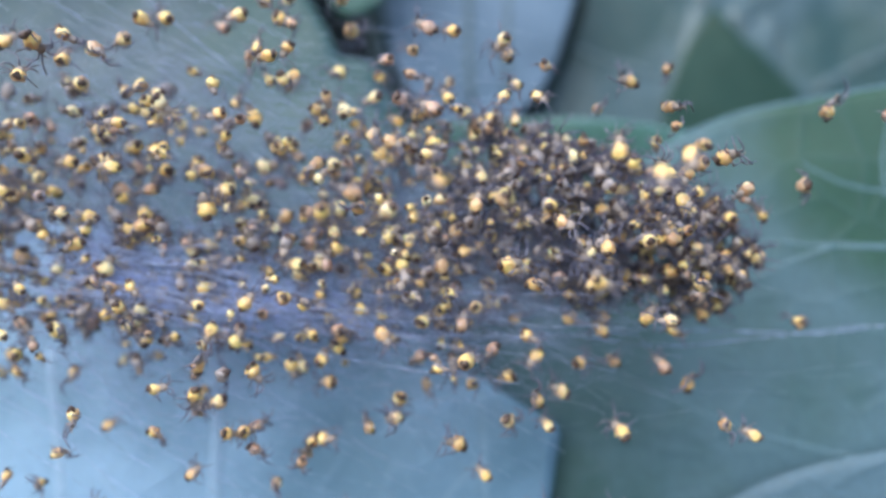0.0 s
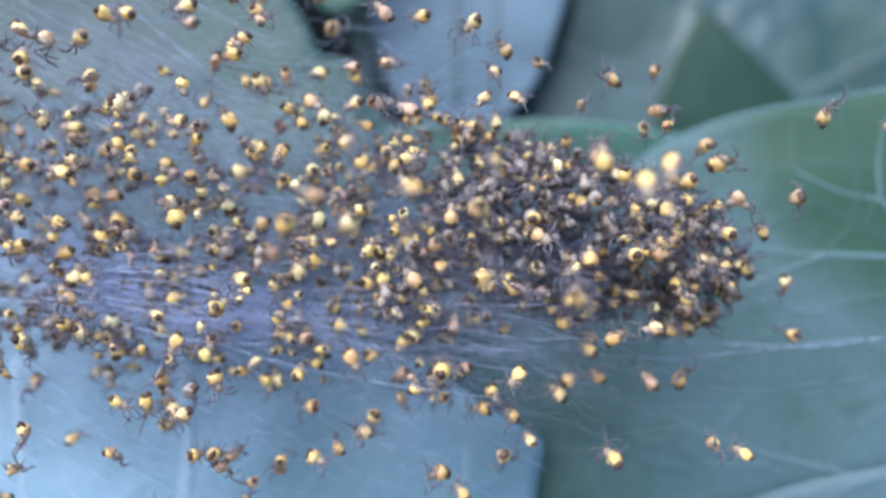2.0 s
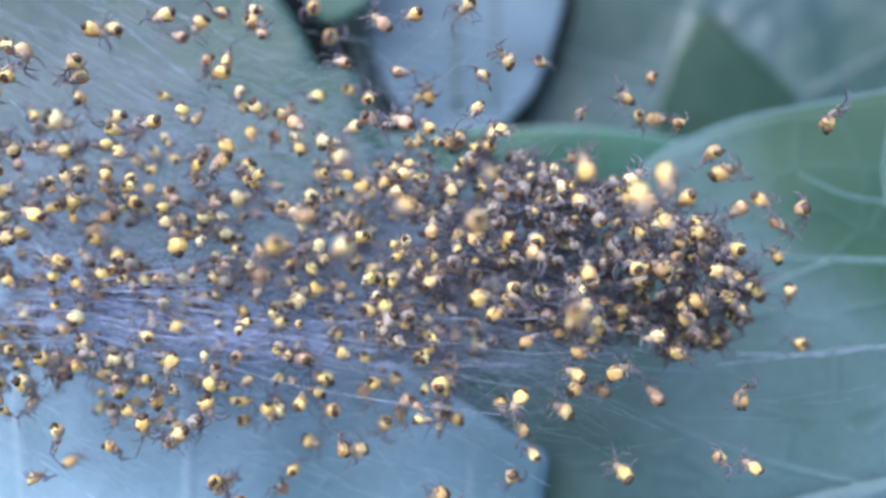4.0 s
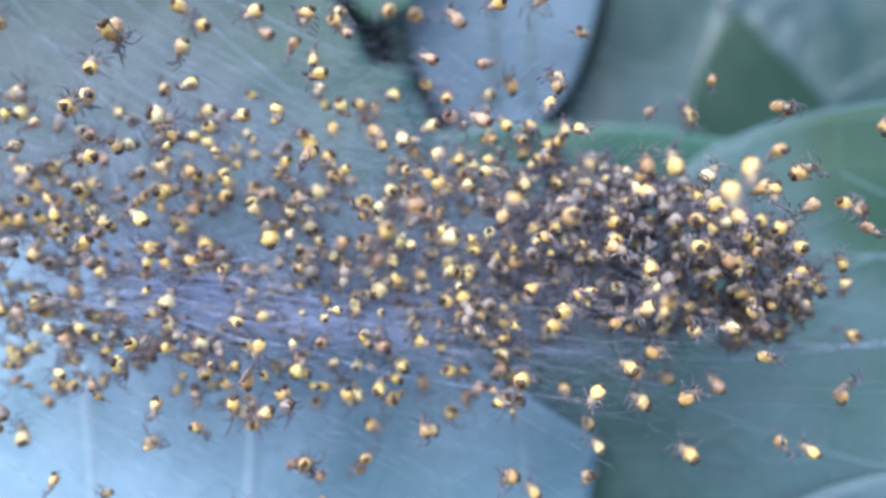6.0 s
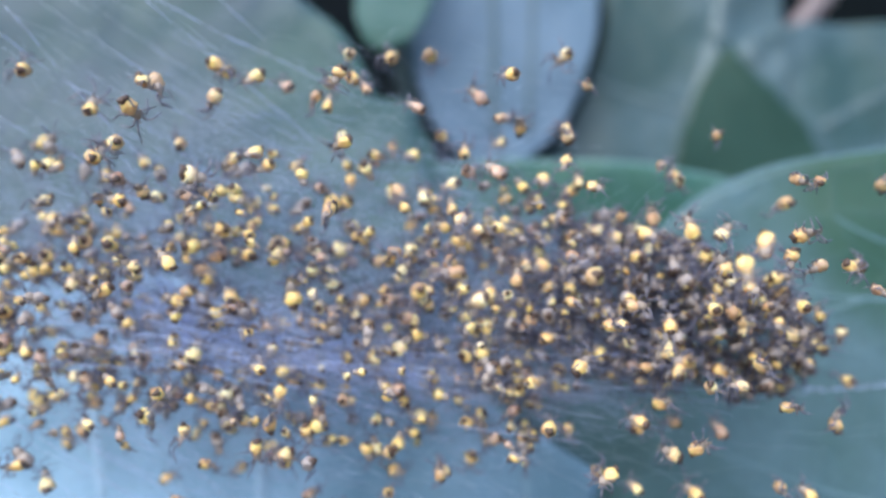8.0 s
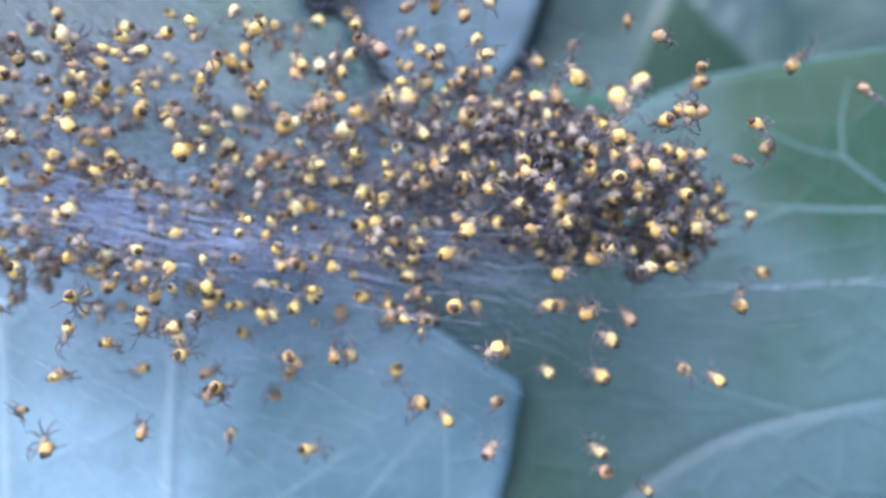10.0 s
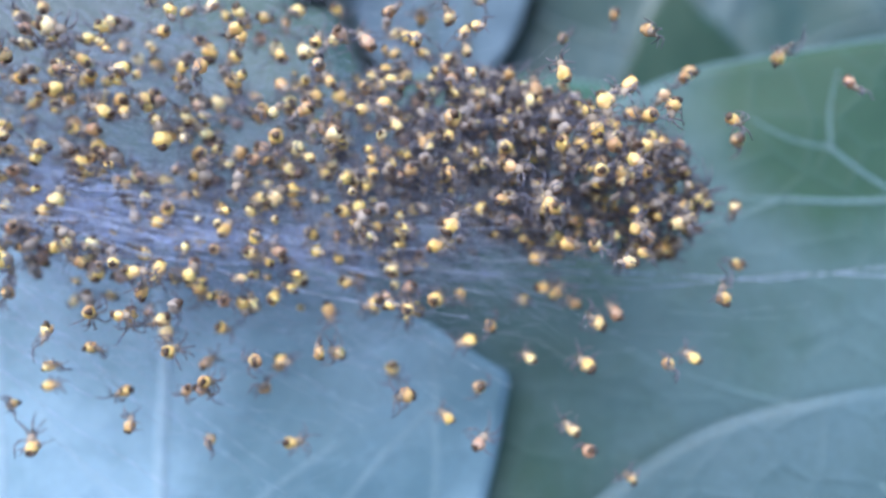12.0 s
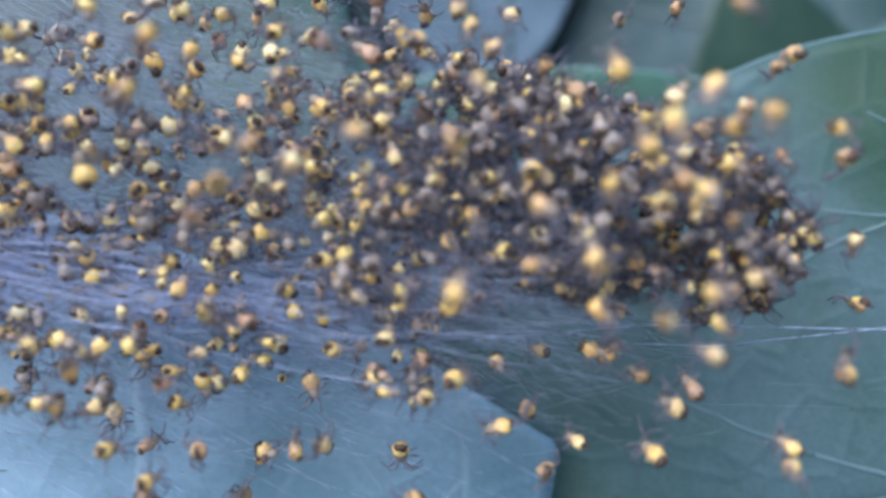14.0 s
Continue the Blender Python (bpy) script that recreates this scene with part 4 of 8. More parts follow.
    crawl(5, 338, (0, -12.8, 56.4, -0.3), (0.5, -11.7, 56.4, 0.1), (1, -11.5, 56.4, 0.1), (2, -11.5, 56.4, -0.1), (4.5, -11.4, 57.7, -0.8), (5, -11.0, 57.7, -0.9), (5.5, -10.6, 57.7, -0.6), (8.5, -10.7, 57.7, -0.5), (9, -10.4, 57.7, -0.3), (14, -10.4, 57.7, -0.8))
    crawl(1, 211, (0, -16.2, 53.8, 4.6), (1, -15.9, 53.8, 4.7), (1.5, -15.7, 53.8, 4.4), (2, -15.0, 53.8, 4.6), (4.5, -13.9, 60.0, 1.7), (5, -13.6, 60.0, 1.7), (7, -13.4, 60.0, 1.7), (7.5, -13.6, 60.0, 1.4), (9, -13.5, 60.0, 1.8), (11.5, -13.2, 54.3, 0.9), (12.5, -13.1, 54.3, 0.6), (14, -13.3, 54.3, 0.8))
    crawl(4, 217, (0, -20.4, 55.9, -4.7), (0.5, -19.5, 55.9, -4.0), (1, -19.2, 55.9, -4.7), (1.5, -18.7, 55.9, -4.9), (2, -18.7, 55.9, -4.6), (4.5, -20.0, 55.9, -1.6), (5, -19.9, 55.9, -1.5), (6, -19.7, 55.9, -1.4), (6.5, -19.9, 55.9, -1.6), (8, -19.7, 55.9, -1.2), (14, -19.1, 55.9, -2.4))
    crawl(4, 122, (0, -11.3, 54.6, -7.9), (0.5, -11.1, 54.6, -8.0), (1, -11.4, 54.6, -8.7), (1.5, -10.6, 54.6, -8.3), (2, -10.8, 54.6, -8.9), (4.5, -11.6, 56.2, -9.3), (5, -11.6, 56.2, -9.5), (6, -11.0, 56.2, -9.0), (6.5, -10.6, 56.2, -9.0), (7.5, -11.0, 56.2, -8.7), (8.5, -10.7, 56.2, -8.9), (9, -10.3, 56.2, -8.7), (11.5, -9.6, 53.4, -8.6), (12, -10.0, 53.4, -8.6), (12.5, -9.8, 53.4, -8.8), (13.5, -10.1, 53.4, -8.8), (14, -9.9, 53.4, -8.6))
    crawl(0, 18, (0, -10.7, 61.0, -10.7), (4.5, -10.4, 61.0, -11.4), (5, -11.1, 61.0, -11.2), (5.5, -11.2, 61.0, -10.9), (6.5, -10.7, 61.0, -10.8), (7, -10.8, 61.0, -11.0), (8.5, -11.2, 61.0, -11.0), (9, -10.9, 61.0, -10.8), (13, -11.3, 52.3, -10.0), (13.5, -11.5, 52.3, -9.9), (14, -11.3, 52.3, -10.1))
    crawl(1, 96, (0, -7.7, 55.8, -11.4), (0.5, -7.5, 55.8, -11.2), (1.5, -7.3, 55.8, -11.6), (2, -6.9, 55.8, -12.2), (4.5, -5.1, 55.4, -11.0), (5.5, -5.8, 55.4, -11.2), (6, -6.4, 55.4, -11.5), (7, -6.6, 55.4, -12.1), (7.5, -7.1, 55.4, -12.0), (8.5, -8.2, 55.4, -13.2), (9, -7.2, 55.4, -13.5), (11.5, -8.3, 52.8, -14.5), (12, -8.6, 52.8, -14.5), (12.5, -8.5, 52.8, -14.4), (13, -8.8, 52.8, -13.8), (13.5, -10.1, 52.8, -14.1), (14, -9.6, 52.8, -14.0))
    crawl(1, 258, (0, -14.3, 52.5, -14.6), (0.5, -14.8, 52.5, -14.3), (1, -14.8, 52.5, -14.3), (1.5, -14.5, 52.5, -14.9), (2, -14.2, 52.5, -14.9), (4.5, -12.3, 59.9, -12.3), (5, -12.5, 59.9, -12.6), (6, -12.7, 59.9, -12.6), (7, -12.6, 59.9, -12.9), (8, -12.9, 59.9, -12.7), (9, -11.7, 59.9, -12.7), (13.5, -11.7, 54.9, -12.1), (14, -11.5, 54.9, -11.8))
    crawl(5, 225, (0, -21.2, 50.2, -5.4), (0.5, -21.3, 50.2, -5.9), (1, -21.5, 50.2, -5.9), (1.5, -21.9, 50.2, -5.6), (2, -22.1, 50.2, -5.8), (4.5, -22.1, 48.2, -6.3), (6, -22.8, 48.2, -6.5), (6.5, -22.7, 48.2, -7.0), (7, -22.6, 48.2, -7.0), (7.5, -22.9, 48.2, -6.6), (8.5, -22.7, 48.2, -7.1), (9, -22.2, 48.2, -7.9), (11.5, -19.5, 50.8, -10.9), (12, -19.5, 50.8, -11.0), (12.5, -19.1, 50.8, -11.2), (13.5, -19.8, 50.8, -10.4), (14, -19.5, 50.8, -10.6))
    crawl(5, 204, (0, -28.8, 58.5, -11.3), (4.5, -28.7, 58.5, -11.1), (5, -28.9, 58.5, -11.1), (5.5, -28.9, 58.5, -11.5), (6, -29.5, 58.5, -10.8), (6.5, -29.8, 58.5, -11.2), (7, -30.6, 58.5, -10.5), (7.5, -30.2, 58.5, -10.4), (8, -29.7, 58.5, -9.9), (8.5, -29.6, 58.5, -9.9), (9, -29.7, 58.5, -10.2), (12.5, -26.9, 54.0, -9.8), (14, -27.2, 54.0, -9.5))
    crawl(4, 336, (0, 16.1, 51.7, -5.8), (0.5, 15.7, 51.7, -6.2), (1, 15.6, 51.7, -6.3), (2, 14.9, 51.7, -6.4), (4.5, 14.4, 49.3, -8.5), (5, 14.4, 49.3, -9.8), (5.5, 14.5, 49.3, -10.1), (6, 14.3, 49.3, -10.0), (7.5, 14.6, 49.3, -9.8), (8, 14.5, 49.3, -10.2), (8.5, 14.3, 49.3, -10.1), (9, 14.5, 49.3, -10.1), (11.5, 14.6, 55.9, -9.3), (12, 14.1, 55.9, -9.1), (12.5, 14.1, 55.9, -8.7), (13.5, 14.5, 55.9, -9.0), (14, 14.0, 55.9, -8.8))
    crawl(4, 339, (0, 10.9, 54.1, -6.2), (1, 10.7, 54.1, -6.2), (1.5, 11.2, 54.1, -5.8), (2, 11.8, 54.1, -5.6), (4.5, 12.3, 50.9, -6.7), (5, 12.2, 50.9, -7.0), (6.5, 12.7, 50.9, -7.2), (7.5, 12.5, 50.9, -7.2), (8, 12.4, 50.9, -7.4), (8.5, 12.1, 50.9, -7.2), (9, 12.3, 50.9, -7.2), (11.5, 12.9, 54.3, -6.9), (12, 12.4, 54.3, -6.6), (12.5, 12.3, 54.3, -5.9), (13, 11.7, 54.3, -6.3), (14, 10.6, 54.3, -3.7))
    crawl(0, 295, (0, 7.2, 57.2, -6.5), (0.5, 7.2, 57.2, -6.7), (1, 7.5, 57.2, -6.7), (1.5, 7.4, 57.2, -6.5), (2, 7.9, 57.2, -6.4), (4.5, 9.0, 49.3, -5.4), (5, 9.4, 49.3, -5.5), (5.5, 9.5, 49.3, -4.9), (6.5, 10.0, 49.3, -5.1), (7, 10.9, 49.3, -5.0), (8, 10.9, 49.3, -4.6), (9, 10.4, 49.3, -4.3), (11.5, 9.7, 49.1, -3.4), (12, 9.2, 49.1, -2.6), (12.5, 9.1, 49.1, -2.9), (13, 9.4, 49.1, -3.4), (13.5, 9.3, 49.1, -3.1), (14, 9.2, 49.1, -3.3))
    crawl(4, 288, (0, 3.2, 53.9, -1.3), (1, 3.3, 53.9, -1.5), (2, 3.0, 53.9, -1.7), (4.5, 2.4, 52.5, -1.7), (5, 3.3, 52.5, -2.9), (5.5, 3.6, 52.5, -3.0), (6, 4.2, 52.5, -2.9), (7, 4.4, 52.5, -2.8), (8.5, 4.3, 52.5, -3.1), (9, 4.5, 52.5, -3.1), (11.5, 6.1, 57.2, -3.7), (12, 5.5, 57.2, -3.8), (12.5, 5.5, 57.2, -4.2), (14, 5.2, 57.2, -4.3))
    crawl(1, 245, (0, 3.9, 53.2, -5.5), (1, 4.0, 53.2, -5.0), (1.5, 3.2, 53.2, -4.8), (2, 2.5, 53.2, -4.9), (4.5, 3.7, 58.4, -6.1), (5, 3.0, 58.4, -6.5), (6, 2.6, 58.4, -6.6), (6.5, 2.7, 58.4, -5.6), (7.5, 2.8, 58.4, -5.7), (9, 2.8, 58.4, -5.2), (14, 2.9, 58.4, -4.9))
    crawl(2, 12, (0, 1.1, 51.4, -2.0), (1, 1.4, 51.4, -2.6), (1.5, 0.7, 51.4, -2.2), (2, 0.7, 51.4, -2.4), (4.5, -0.0, 57.0, -3.8), (5, 0.0, 57.0, -4.0), (7.5, 0.1, 57.0, -4.0), (9, 0.2, 57.0, -3.6), (11.5, 0.7, 56.5, 1.4), (12, 0.5, 56.5, 1.5), (14, 0.6, 56.5, 1.3))
    crawl(0, 223, (0, 4.3, 54.7, -1.1), (0.5, 5.3, 54.7, -1.7), (1, 5.3, 54.7, -1.6), (4.5, 5.3, 49.7, 1.0), (5, 5.3, 49.7, 0.5), (5.5, 5.2, 49.7, 0.9), (6, 4.9, 49.7, 0.6), (6.5, 5.1, 49.7, 0.6), (7, 5.2, 49.7, 0.2), (7.5, 5.2, 49.7, 0.3), (8, 5.6, 49.7, -0.2), (8.5, 4.1, 49.7, -0.5), (9, 4.9, 49.7, -0.7), (11.5, 5.9, 52.0, -0.7), (12, 5.6, 52.0, -0.6), (12.5, 6.0, 52.0, -0.3), (13, 6.2, 52.0, -0.8), (13.5, 5.7, 52.0, -0.6), (14, 6.1, 52.0, -1.0))
    crawl(0, 240, (0, 9.6, 47.8, 0.5), (5, 9.0, 47.8, -0.0), (5.5, 9.4, 47.8, -0.0), (6, 9.1, 47.8, -0.1), (7, 9.7, 47.8, -0.2), (7.5, 9.5, 47.8, 0.1), (8, 9.5, 47.8, -0.2), (8.5, 9.3, 47.8, -0.2), (9, 9.5, 47.8, -0.5), (14, 9.6, 47.8, -0.6))
    crawl(2, 344, (0, 15.4, 49.0, -0.6), (4.5, 15.5, 49.0, -0.9), (5, 15.4, 49.0, -0.8), (6, 14.8, 49.0, 0.1), (6.5, 14.3, 49.0, 0.1), (7, 15.2, 49.0, -0.5), (7.5, 15.3, 49.0, -0.3), (8, 15.3, 49.0, -0.4), (8.5, 15.2, 49.0, -0.2), (9, 15.9, 49.0, -0.5), (14, 15.5, 49.0, -0.4))
    crawl(2, 8, (0, 12.1, 46.6, -0.8), (4.5, 11.9, 46.6, -0.9), (5, 11.5, 46.6, -1.2), (7.5, 10.7, 46.6, -0.8), (8, 11.4, 46.6, -1.2), (9, 11.2, 46.6, -1.2), (11.5, 11.6, 55.7, -0.8), (12, 10.7, 55.7, -0.5), (12.5, 10.7, 55.7, -0.6), (13, 11.0, 55.7, -1.3), (13.5, 11.7, 55.7, -0.8), (14, 11.4, 55.7, 0.0))
    crawl(2, 261, (0, 18.6, 53.8, -2.8), (0.5, 19.0, 53.8, -2.6), (4.5, 20.8, 52.7, -3.4), (5.5, 19.8, 52.7, -2.6), (6, 19.4, 52.7, -3.2), (7, 17.8, 52.7, -3.5), (7.5, 17.9, 52.7, -4.6), (8, 17.7, 52.7, -5.5), (8.5, 17.0, 52.7, -6.1), (9, 15.8, 52.7, -6.1), (11.5, 14.8, 51.3, -5.8), (12, 14.3, 51.3, -5.6), (13, 14.1, 51.3, -6.1), (13.5, 13.5, 51.3, -5.8), (14, 12.9, 51.3, -6.1))
    crawl(3, 107, (0, 12.6, 54.4, -4.2), (1.5, 12.3, 54.4, -3.6), (2, 12.1, 54.4, -3.9), (4.5, 11.9, 49.2, -3.4), (5, 12.0, 49.2, -3.6), (5.5, 10.5, 49.2, -3.7), (6, 11.1, 49.2, -4.3), (6.5, 12.1, 49.2, -3.6), (7.5, 12.0, 49.2, -3.4), (8, 11.9, 49.2, -3.7), (8.5, 11.8, 49.2, -3.5), (9, 12.0, 49.2, -3.7), (11.5, 12.7, 52.7, -3.3), (12, 12.2, 52.7, -3.1), (12.5, 12.4, 52.7, -3.2), (13, 12.6, 52.7, -3.7), (13.5, 12.4, 52.7, -3.2), (14, 12.4, 52.7, -3.3))
    crawl(4, 263, (0, 16.5, 53.2, -3.4), (1.5, 16.7, 53.2, -3.3), (2, 16.6, 53.2, -3.7), (4.5, 15.6, 53.7, -3.9), (5, 15.5, 53.7, -4.4), (5.5, 15.6, 53.7, -4.0), (6, 15.9, 53.7, -4.3), (6.5, 15.5, 53.7, -4.4), (7, 15.0, 53.7, -5.2), (7.5, 15.3, 53.7, -5.1), (8, 15.3, 53.7, -4.9), (9, 15.0, 53.7, -3.5), (11.5, 19.6, 56.8, -2.5), (12, 19.1, 56.8, -2.7), (12.5, 19.1, 56.8, -2.4), (13, 19.0, 56.8, -2.8), (13.5, 18.9, 56.8, -2.6), (14, 18.3, 56.8, -2.7))
    crawl(4, 345, (0, 18.0, 45.6, -3.5), (4.5, 17.5, 45.6, -4.0), (5, 17.2, 45.6, -4.1), (5.5, 17.2, 45.6, -3.9), (6, 17.3, 45.6, -4.1), (6.5, 17.7, 45.6, -4.0), (7.5, 17.6, 45.6, -3.5), (8, 17.3, 45.6, -3.9), (8.5, 17.3, 45.6, -3.8), (9, 17.7, 45.6, -4.0), (14, 17.1, 45.6, -4.5))
    crawl(1, 249, (0, 7.7, 53.0, -7.7), (0.5, 8.0, 53.0, -9.2), (1, 7.1, 53.0, -10.1), (1.5, 6.8, 53.0, -10.3), (2, 6.5, 53.0, -10.8), (4.5, 7.2, 55.9, -11.2), (5, 7.1, 55.9, -11.5), (5.5, 7.6, 55.9, -11.7), (6, 6.9, 55.9, -11.1), (6.5, 6.5, 55.9, -10.8), (7, 6.3, 55.9, -10.9), (8.5, 6.5, 55.9, -10.9), (9, 6.6, 55.9, -10.5), (11.5, 6.8, 57.1, -10.1), (12, 6.6, 57.1, -9.9), (12.5, 6.8, 57.1, -9.7), (13.5, 7.3, 57.1, -10.1), (14, 7.4, 57.1, -9.9))
    crawl(1, 147, (0, 0.9, 54.7, -6.2), (1.5, 0.7, 54.7, -6.6), (2, -0.1, 54.7, -7.5), (4.5, -0.7, 56.8, -9.4), (5, -0.7, 56.8, -9.6), (5.5, -0.6, 56.8, -9.8), (6, -0.9, 56.8, -9.7), (6.5, -0.7, 56.8, -9.7), (7.5, -0.8, 56.8, -10.1), (8, -0.6, 56.8, -9.8), (8.5, -0.9, 56.8, -10.0), (9, -0.5, 56.8, -9.9), (11.5, -0.1, 55.5, -10.6), (12, -0.4, 55.5, -10.5), (12.5, -0.4, 55.5, -10.3), (13, -0.6, 55.5, -10.6), (13.5, -0.6, 55.5, -10.6), (14, -0.1, 55.5, -10.5))
    crawl(3, 197, (0, -0.1, 58.9, -12.4), (4.5, -0.4, 58.9, -12.5), (5, -0.3, 58.9, -12.5), (5.5, -0.7, 58.9, -12.7), (6.5, -0.2, 58.9, -11.8), (7, 0.1, 58.9, -11.6), (7.5, -0.1, 58.9, -11.9), (8, -0.2, 58.9, -11.3), (8.5, -0.3, 58.9, -11.3), (9, -0.1, 58.9, -10.9), (11.5, -1.2, 58.1, -9.1), (12, -1.5, 58.1, -8.9), (13, -1.1, 58.1, -8.8), (13.5, -1.2, 58.1, -9.1), (14, -1.3, 58.1, -9.0))
    crawl(2, 222, (0, -3.1, 54.0, -7.8), (1.5, -3.3, 54.0, -8.1), (2, -3.5, 54.0, -8.6), (4.5, -3.2, 61.0, -11.3), (5.5, -3.7, 61.0, -11.6), (6.5, -4.2, 61.0, -11.4), (7.5, -4.1, 61.0, -11.4), (8.5, -4.6, 61.0, -11.4), (9, -4.1, 61.0, -11.1), (11.5, -4.1, 57.7, -11.5), (12, -3.8, 57.7, -11.5), (12.5, -3.9, 57.7, -11.6), (13, -3.9, 57.7, -11.4), (13.5, -4.1, 57.7, -11.7), (14, -4.2, 57.7, -11.4))
    crawl(0, 312, (0, 19.9, 55.9, 4.7), (1, 20.2, 55.9, 4.6), (2, 20.0, 55.9, 4.6), (4.5, 17.6, 56.0, 2.0), (5, 17.3, 56.0, 1.8), (5.5, 17.5, 56.0, 1.9), (6, 17.4, 56.0, 2.2), (6.5, 17.2, 56.0, 2.0), (7, 16.3, 56.0, 1.8), (7.5, 16.2, 56.0, 1.1), (8, 16.6, 56.0, 1.2), (8.5, 16.1, 56.0, 0.1), (9, 15.0, 56.0, 0.6), (14, 14.9, 56.0, 0.2))
    crawl(1, 59, (0, -16.3, 57.1, 16.6), (4.5, -16.6, 57.1, 16.7), (5, -16.3, 57.1, 16.7), (7, -16.3, 57.1, 16.9), (7.5, -16.4, 57.1, 16.5), (8.5, -16.4, 57.1, 16.4), (9, -16.6, 57.1, 16.6), (14, -16.9, 57.1, 16.9))
    crawl(1, 71, (0, 6.1, 55.8, 14.1), (0.5, 7.0, 55.8, 13.8), (1, 7.4, 55.8, 14.0), (1.5, 7.4, 55.8, 14.6), (2, 7.4, 55.8, 14.5), (4.5, 7.7, 52.9, 13.5), (5, 7.2, 52.9, 13.0), (5.5, 5.8, 52.9, 12.1), (6.5, 5.8, 52.9, 12.0), (7, 5.4, 52.9, 12.1), (7.5, 5.2, 52.9, 11.8), (8, 5.4, 52.9, 12.3), (8.5, 5.8, 52.9, 12.4), (9, 5.3, 52.9, 12.3), (13, 5.0, 52.5, 11.0), (13.5, 4.8, 52.5, 11.1), (14, 5.3, 52.5, 10.7))
    crawl(2, 131, (0, 18.4, 48.2, 4.4), (4.5, 18.2, 48.2, 3.3), (5, 17.4, 48.2, 3.7), (5.5, 17.8, 48.2, 3.9), (6, 18.6, 48.2, 3.8), (7, 18.3, 48.2, 3.5), (7.5, 18.1, 48.2, 4.0), (8, 18.2, 48.2, 3.6), (8.5, 18.1, 48.2, 3.6), (9, 18.6, 48.2, 3.3), (14, 18.5, 48.2, 3.1))
    crawl(1, 100, (0, -15.0, 51.4, 8.5), (1, -15.2, 51.4, 9.0), (1.5, -15.4, 51.4, 9.1), (2, -15.3, 51.4, 8.1), (4.5, -16.8, 51.8, 9.4), (6.5, -16.8, 51.8, 9.3), (7, -16.6, 51.8, 9.4), (8.5, -16.9, 51.8, 9.2), (9, -16.8, 51.8, 9.1), (11.5, -16.2, 54.0, 9.8), (12, -16.2, 54.0, 9.6), (13, -16.2, 54.0, 9.7), (13.5, -15.6, 54.0, 9.5), (14, -16.1, 54.0, 9.5))
    crawl(0, 337, (0, -15.2, 58.0, 11.0), (5.5, -15.4, 58.0, 10.6), (6.5, -15.4, 58.0, 10.3), (7, -15.5, 58.0, 10.5), (7.5, -15.5, 58.0, 10.1), (8, -15.4, 58.0, 10.3), (9, -15.6, 58.0, 10.5), (12, -14.3, 55.1, 11.6), (12.5, -14.2, 55.1, 11.7), (13.5, -13.3, 55.1, 10.9), (14, -13.9, 55.1, 11.1))
    crawl(3, 226, (0, -3.8, 59.1, 12.8), (4.5, -4.0, 59.1, 12.8), (5, -3.7, 59.1, 12.9), (7, -3.6, 59.1, 13.1), (7.5, -3.7, 59.1, 12.8), (8.5, -3.7, 59.1, 12.9), (9, -3.7, 59.1, 13.3), (14, -3.6, 59.1, 12.6))
    crawl(5, 33, (0, -1.1, 56.5, 14.5), (0.5, -0.9, 56.5, 14.0), (1, -0.6, 56.5, 14.2), (1.5, -0.7, 56.5, 13.9), (2, -1.1, 56.5, 13.5), (4.5, -2.2, 55.1, 11.4), (7, -2.0, 55.1, 11.4), (7.5, -2.3, 55.1, 11.4), (8, -2.1, 55.1, 11.2), (9, -2.3, 55.1, 11.9), (11.5, -4.0, 52.9, 9.4), (12, -4.4, 52.9, 9.1), (12.5, -4.5, 52.9, 9.4), (13, -4.6, 52.9, 9.2), (13.5, -4.5, 52.9, 9.7), (14, -4.7, 52.9, 9.6))
    crawl(1, 9, (0, 3.7, 56.4, 8.4), (4.5, 4.1, 56.4, 8.6), (5, 3.4, 56.4, 8.2), (5.5, 3.1, 56.4, 7.5), (6, 3.8, 56.4, 7.8), (8.5, 3.1, 56.4, 7.4), (9, 2.9, 56.4, 7.7), (11.5, 1.9, 54.7, 7.3), (12.5, 1.8, 54.7, 7.3), (13, 1.9, 54.7, 7.1), (14, 1.9, 54.7, 7.1))
    crawl(0, 84, (0, -19.2, 44.5, 6.8), (4.5, -19.0, 44.5, 6.4), (6, -19.1, 44.5, 6.9), (6.5, -19.2, 44.5, 6.6), (7, -18.8, 44.5, 7.0), (7.5, -19.0, 44.5, 7.1), (8.5, -18.5, 44.5, 6.1), (9, -17.7, 44.5, 5.4), (14, -17.9, 44.5, 5.3))
    crawl(1, 231, (0, -18.7, 51.3, 9.1), (0.5, -18.9, 51.3, 9.0), (1.5, -19.0, 51.3, 9.2), (2, -18.9, 51.3, 9.2), (4.5, -18.8, 43.6, 7.9), (5.5, -19.1, 43.6, 8.1), (6.5, -19.2, 43.6, 7.5), (7, -18.7, 43.6, 7.8), (7.5, -19.0, 43.6, 8.0), (8.5, -19.5, 43.6, 7.1), (9, -19.1, 43.6, 6.4), (14, -18.8, 43.6, 7.2))
    crawl(1, 49, (0, -23.9, 51.8, 7.8), (0.5, -24.0, 51.8, 7.7), (1, -24.6, 51.8, 8.3), (1.5, -25.1, 51.8, 8.4), (2, -24.9, 51.8, 8.4), (4.5, -24.9, 49.3, 7.3), (6, -24.7, 49.3, 7.1), (6.5, -24.8, 49.3, 7.2), (7, -24.7, 49.3, 7.6), (8, -24.8, 49.3, 7.4), (9, -25.2, 49.3, 6.9), (14, -24.8, 49.3, 6.7))
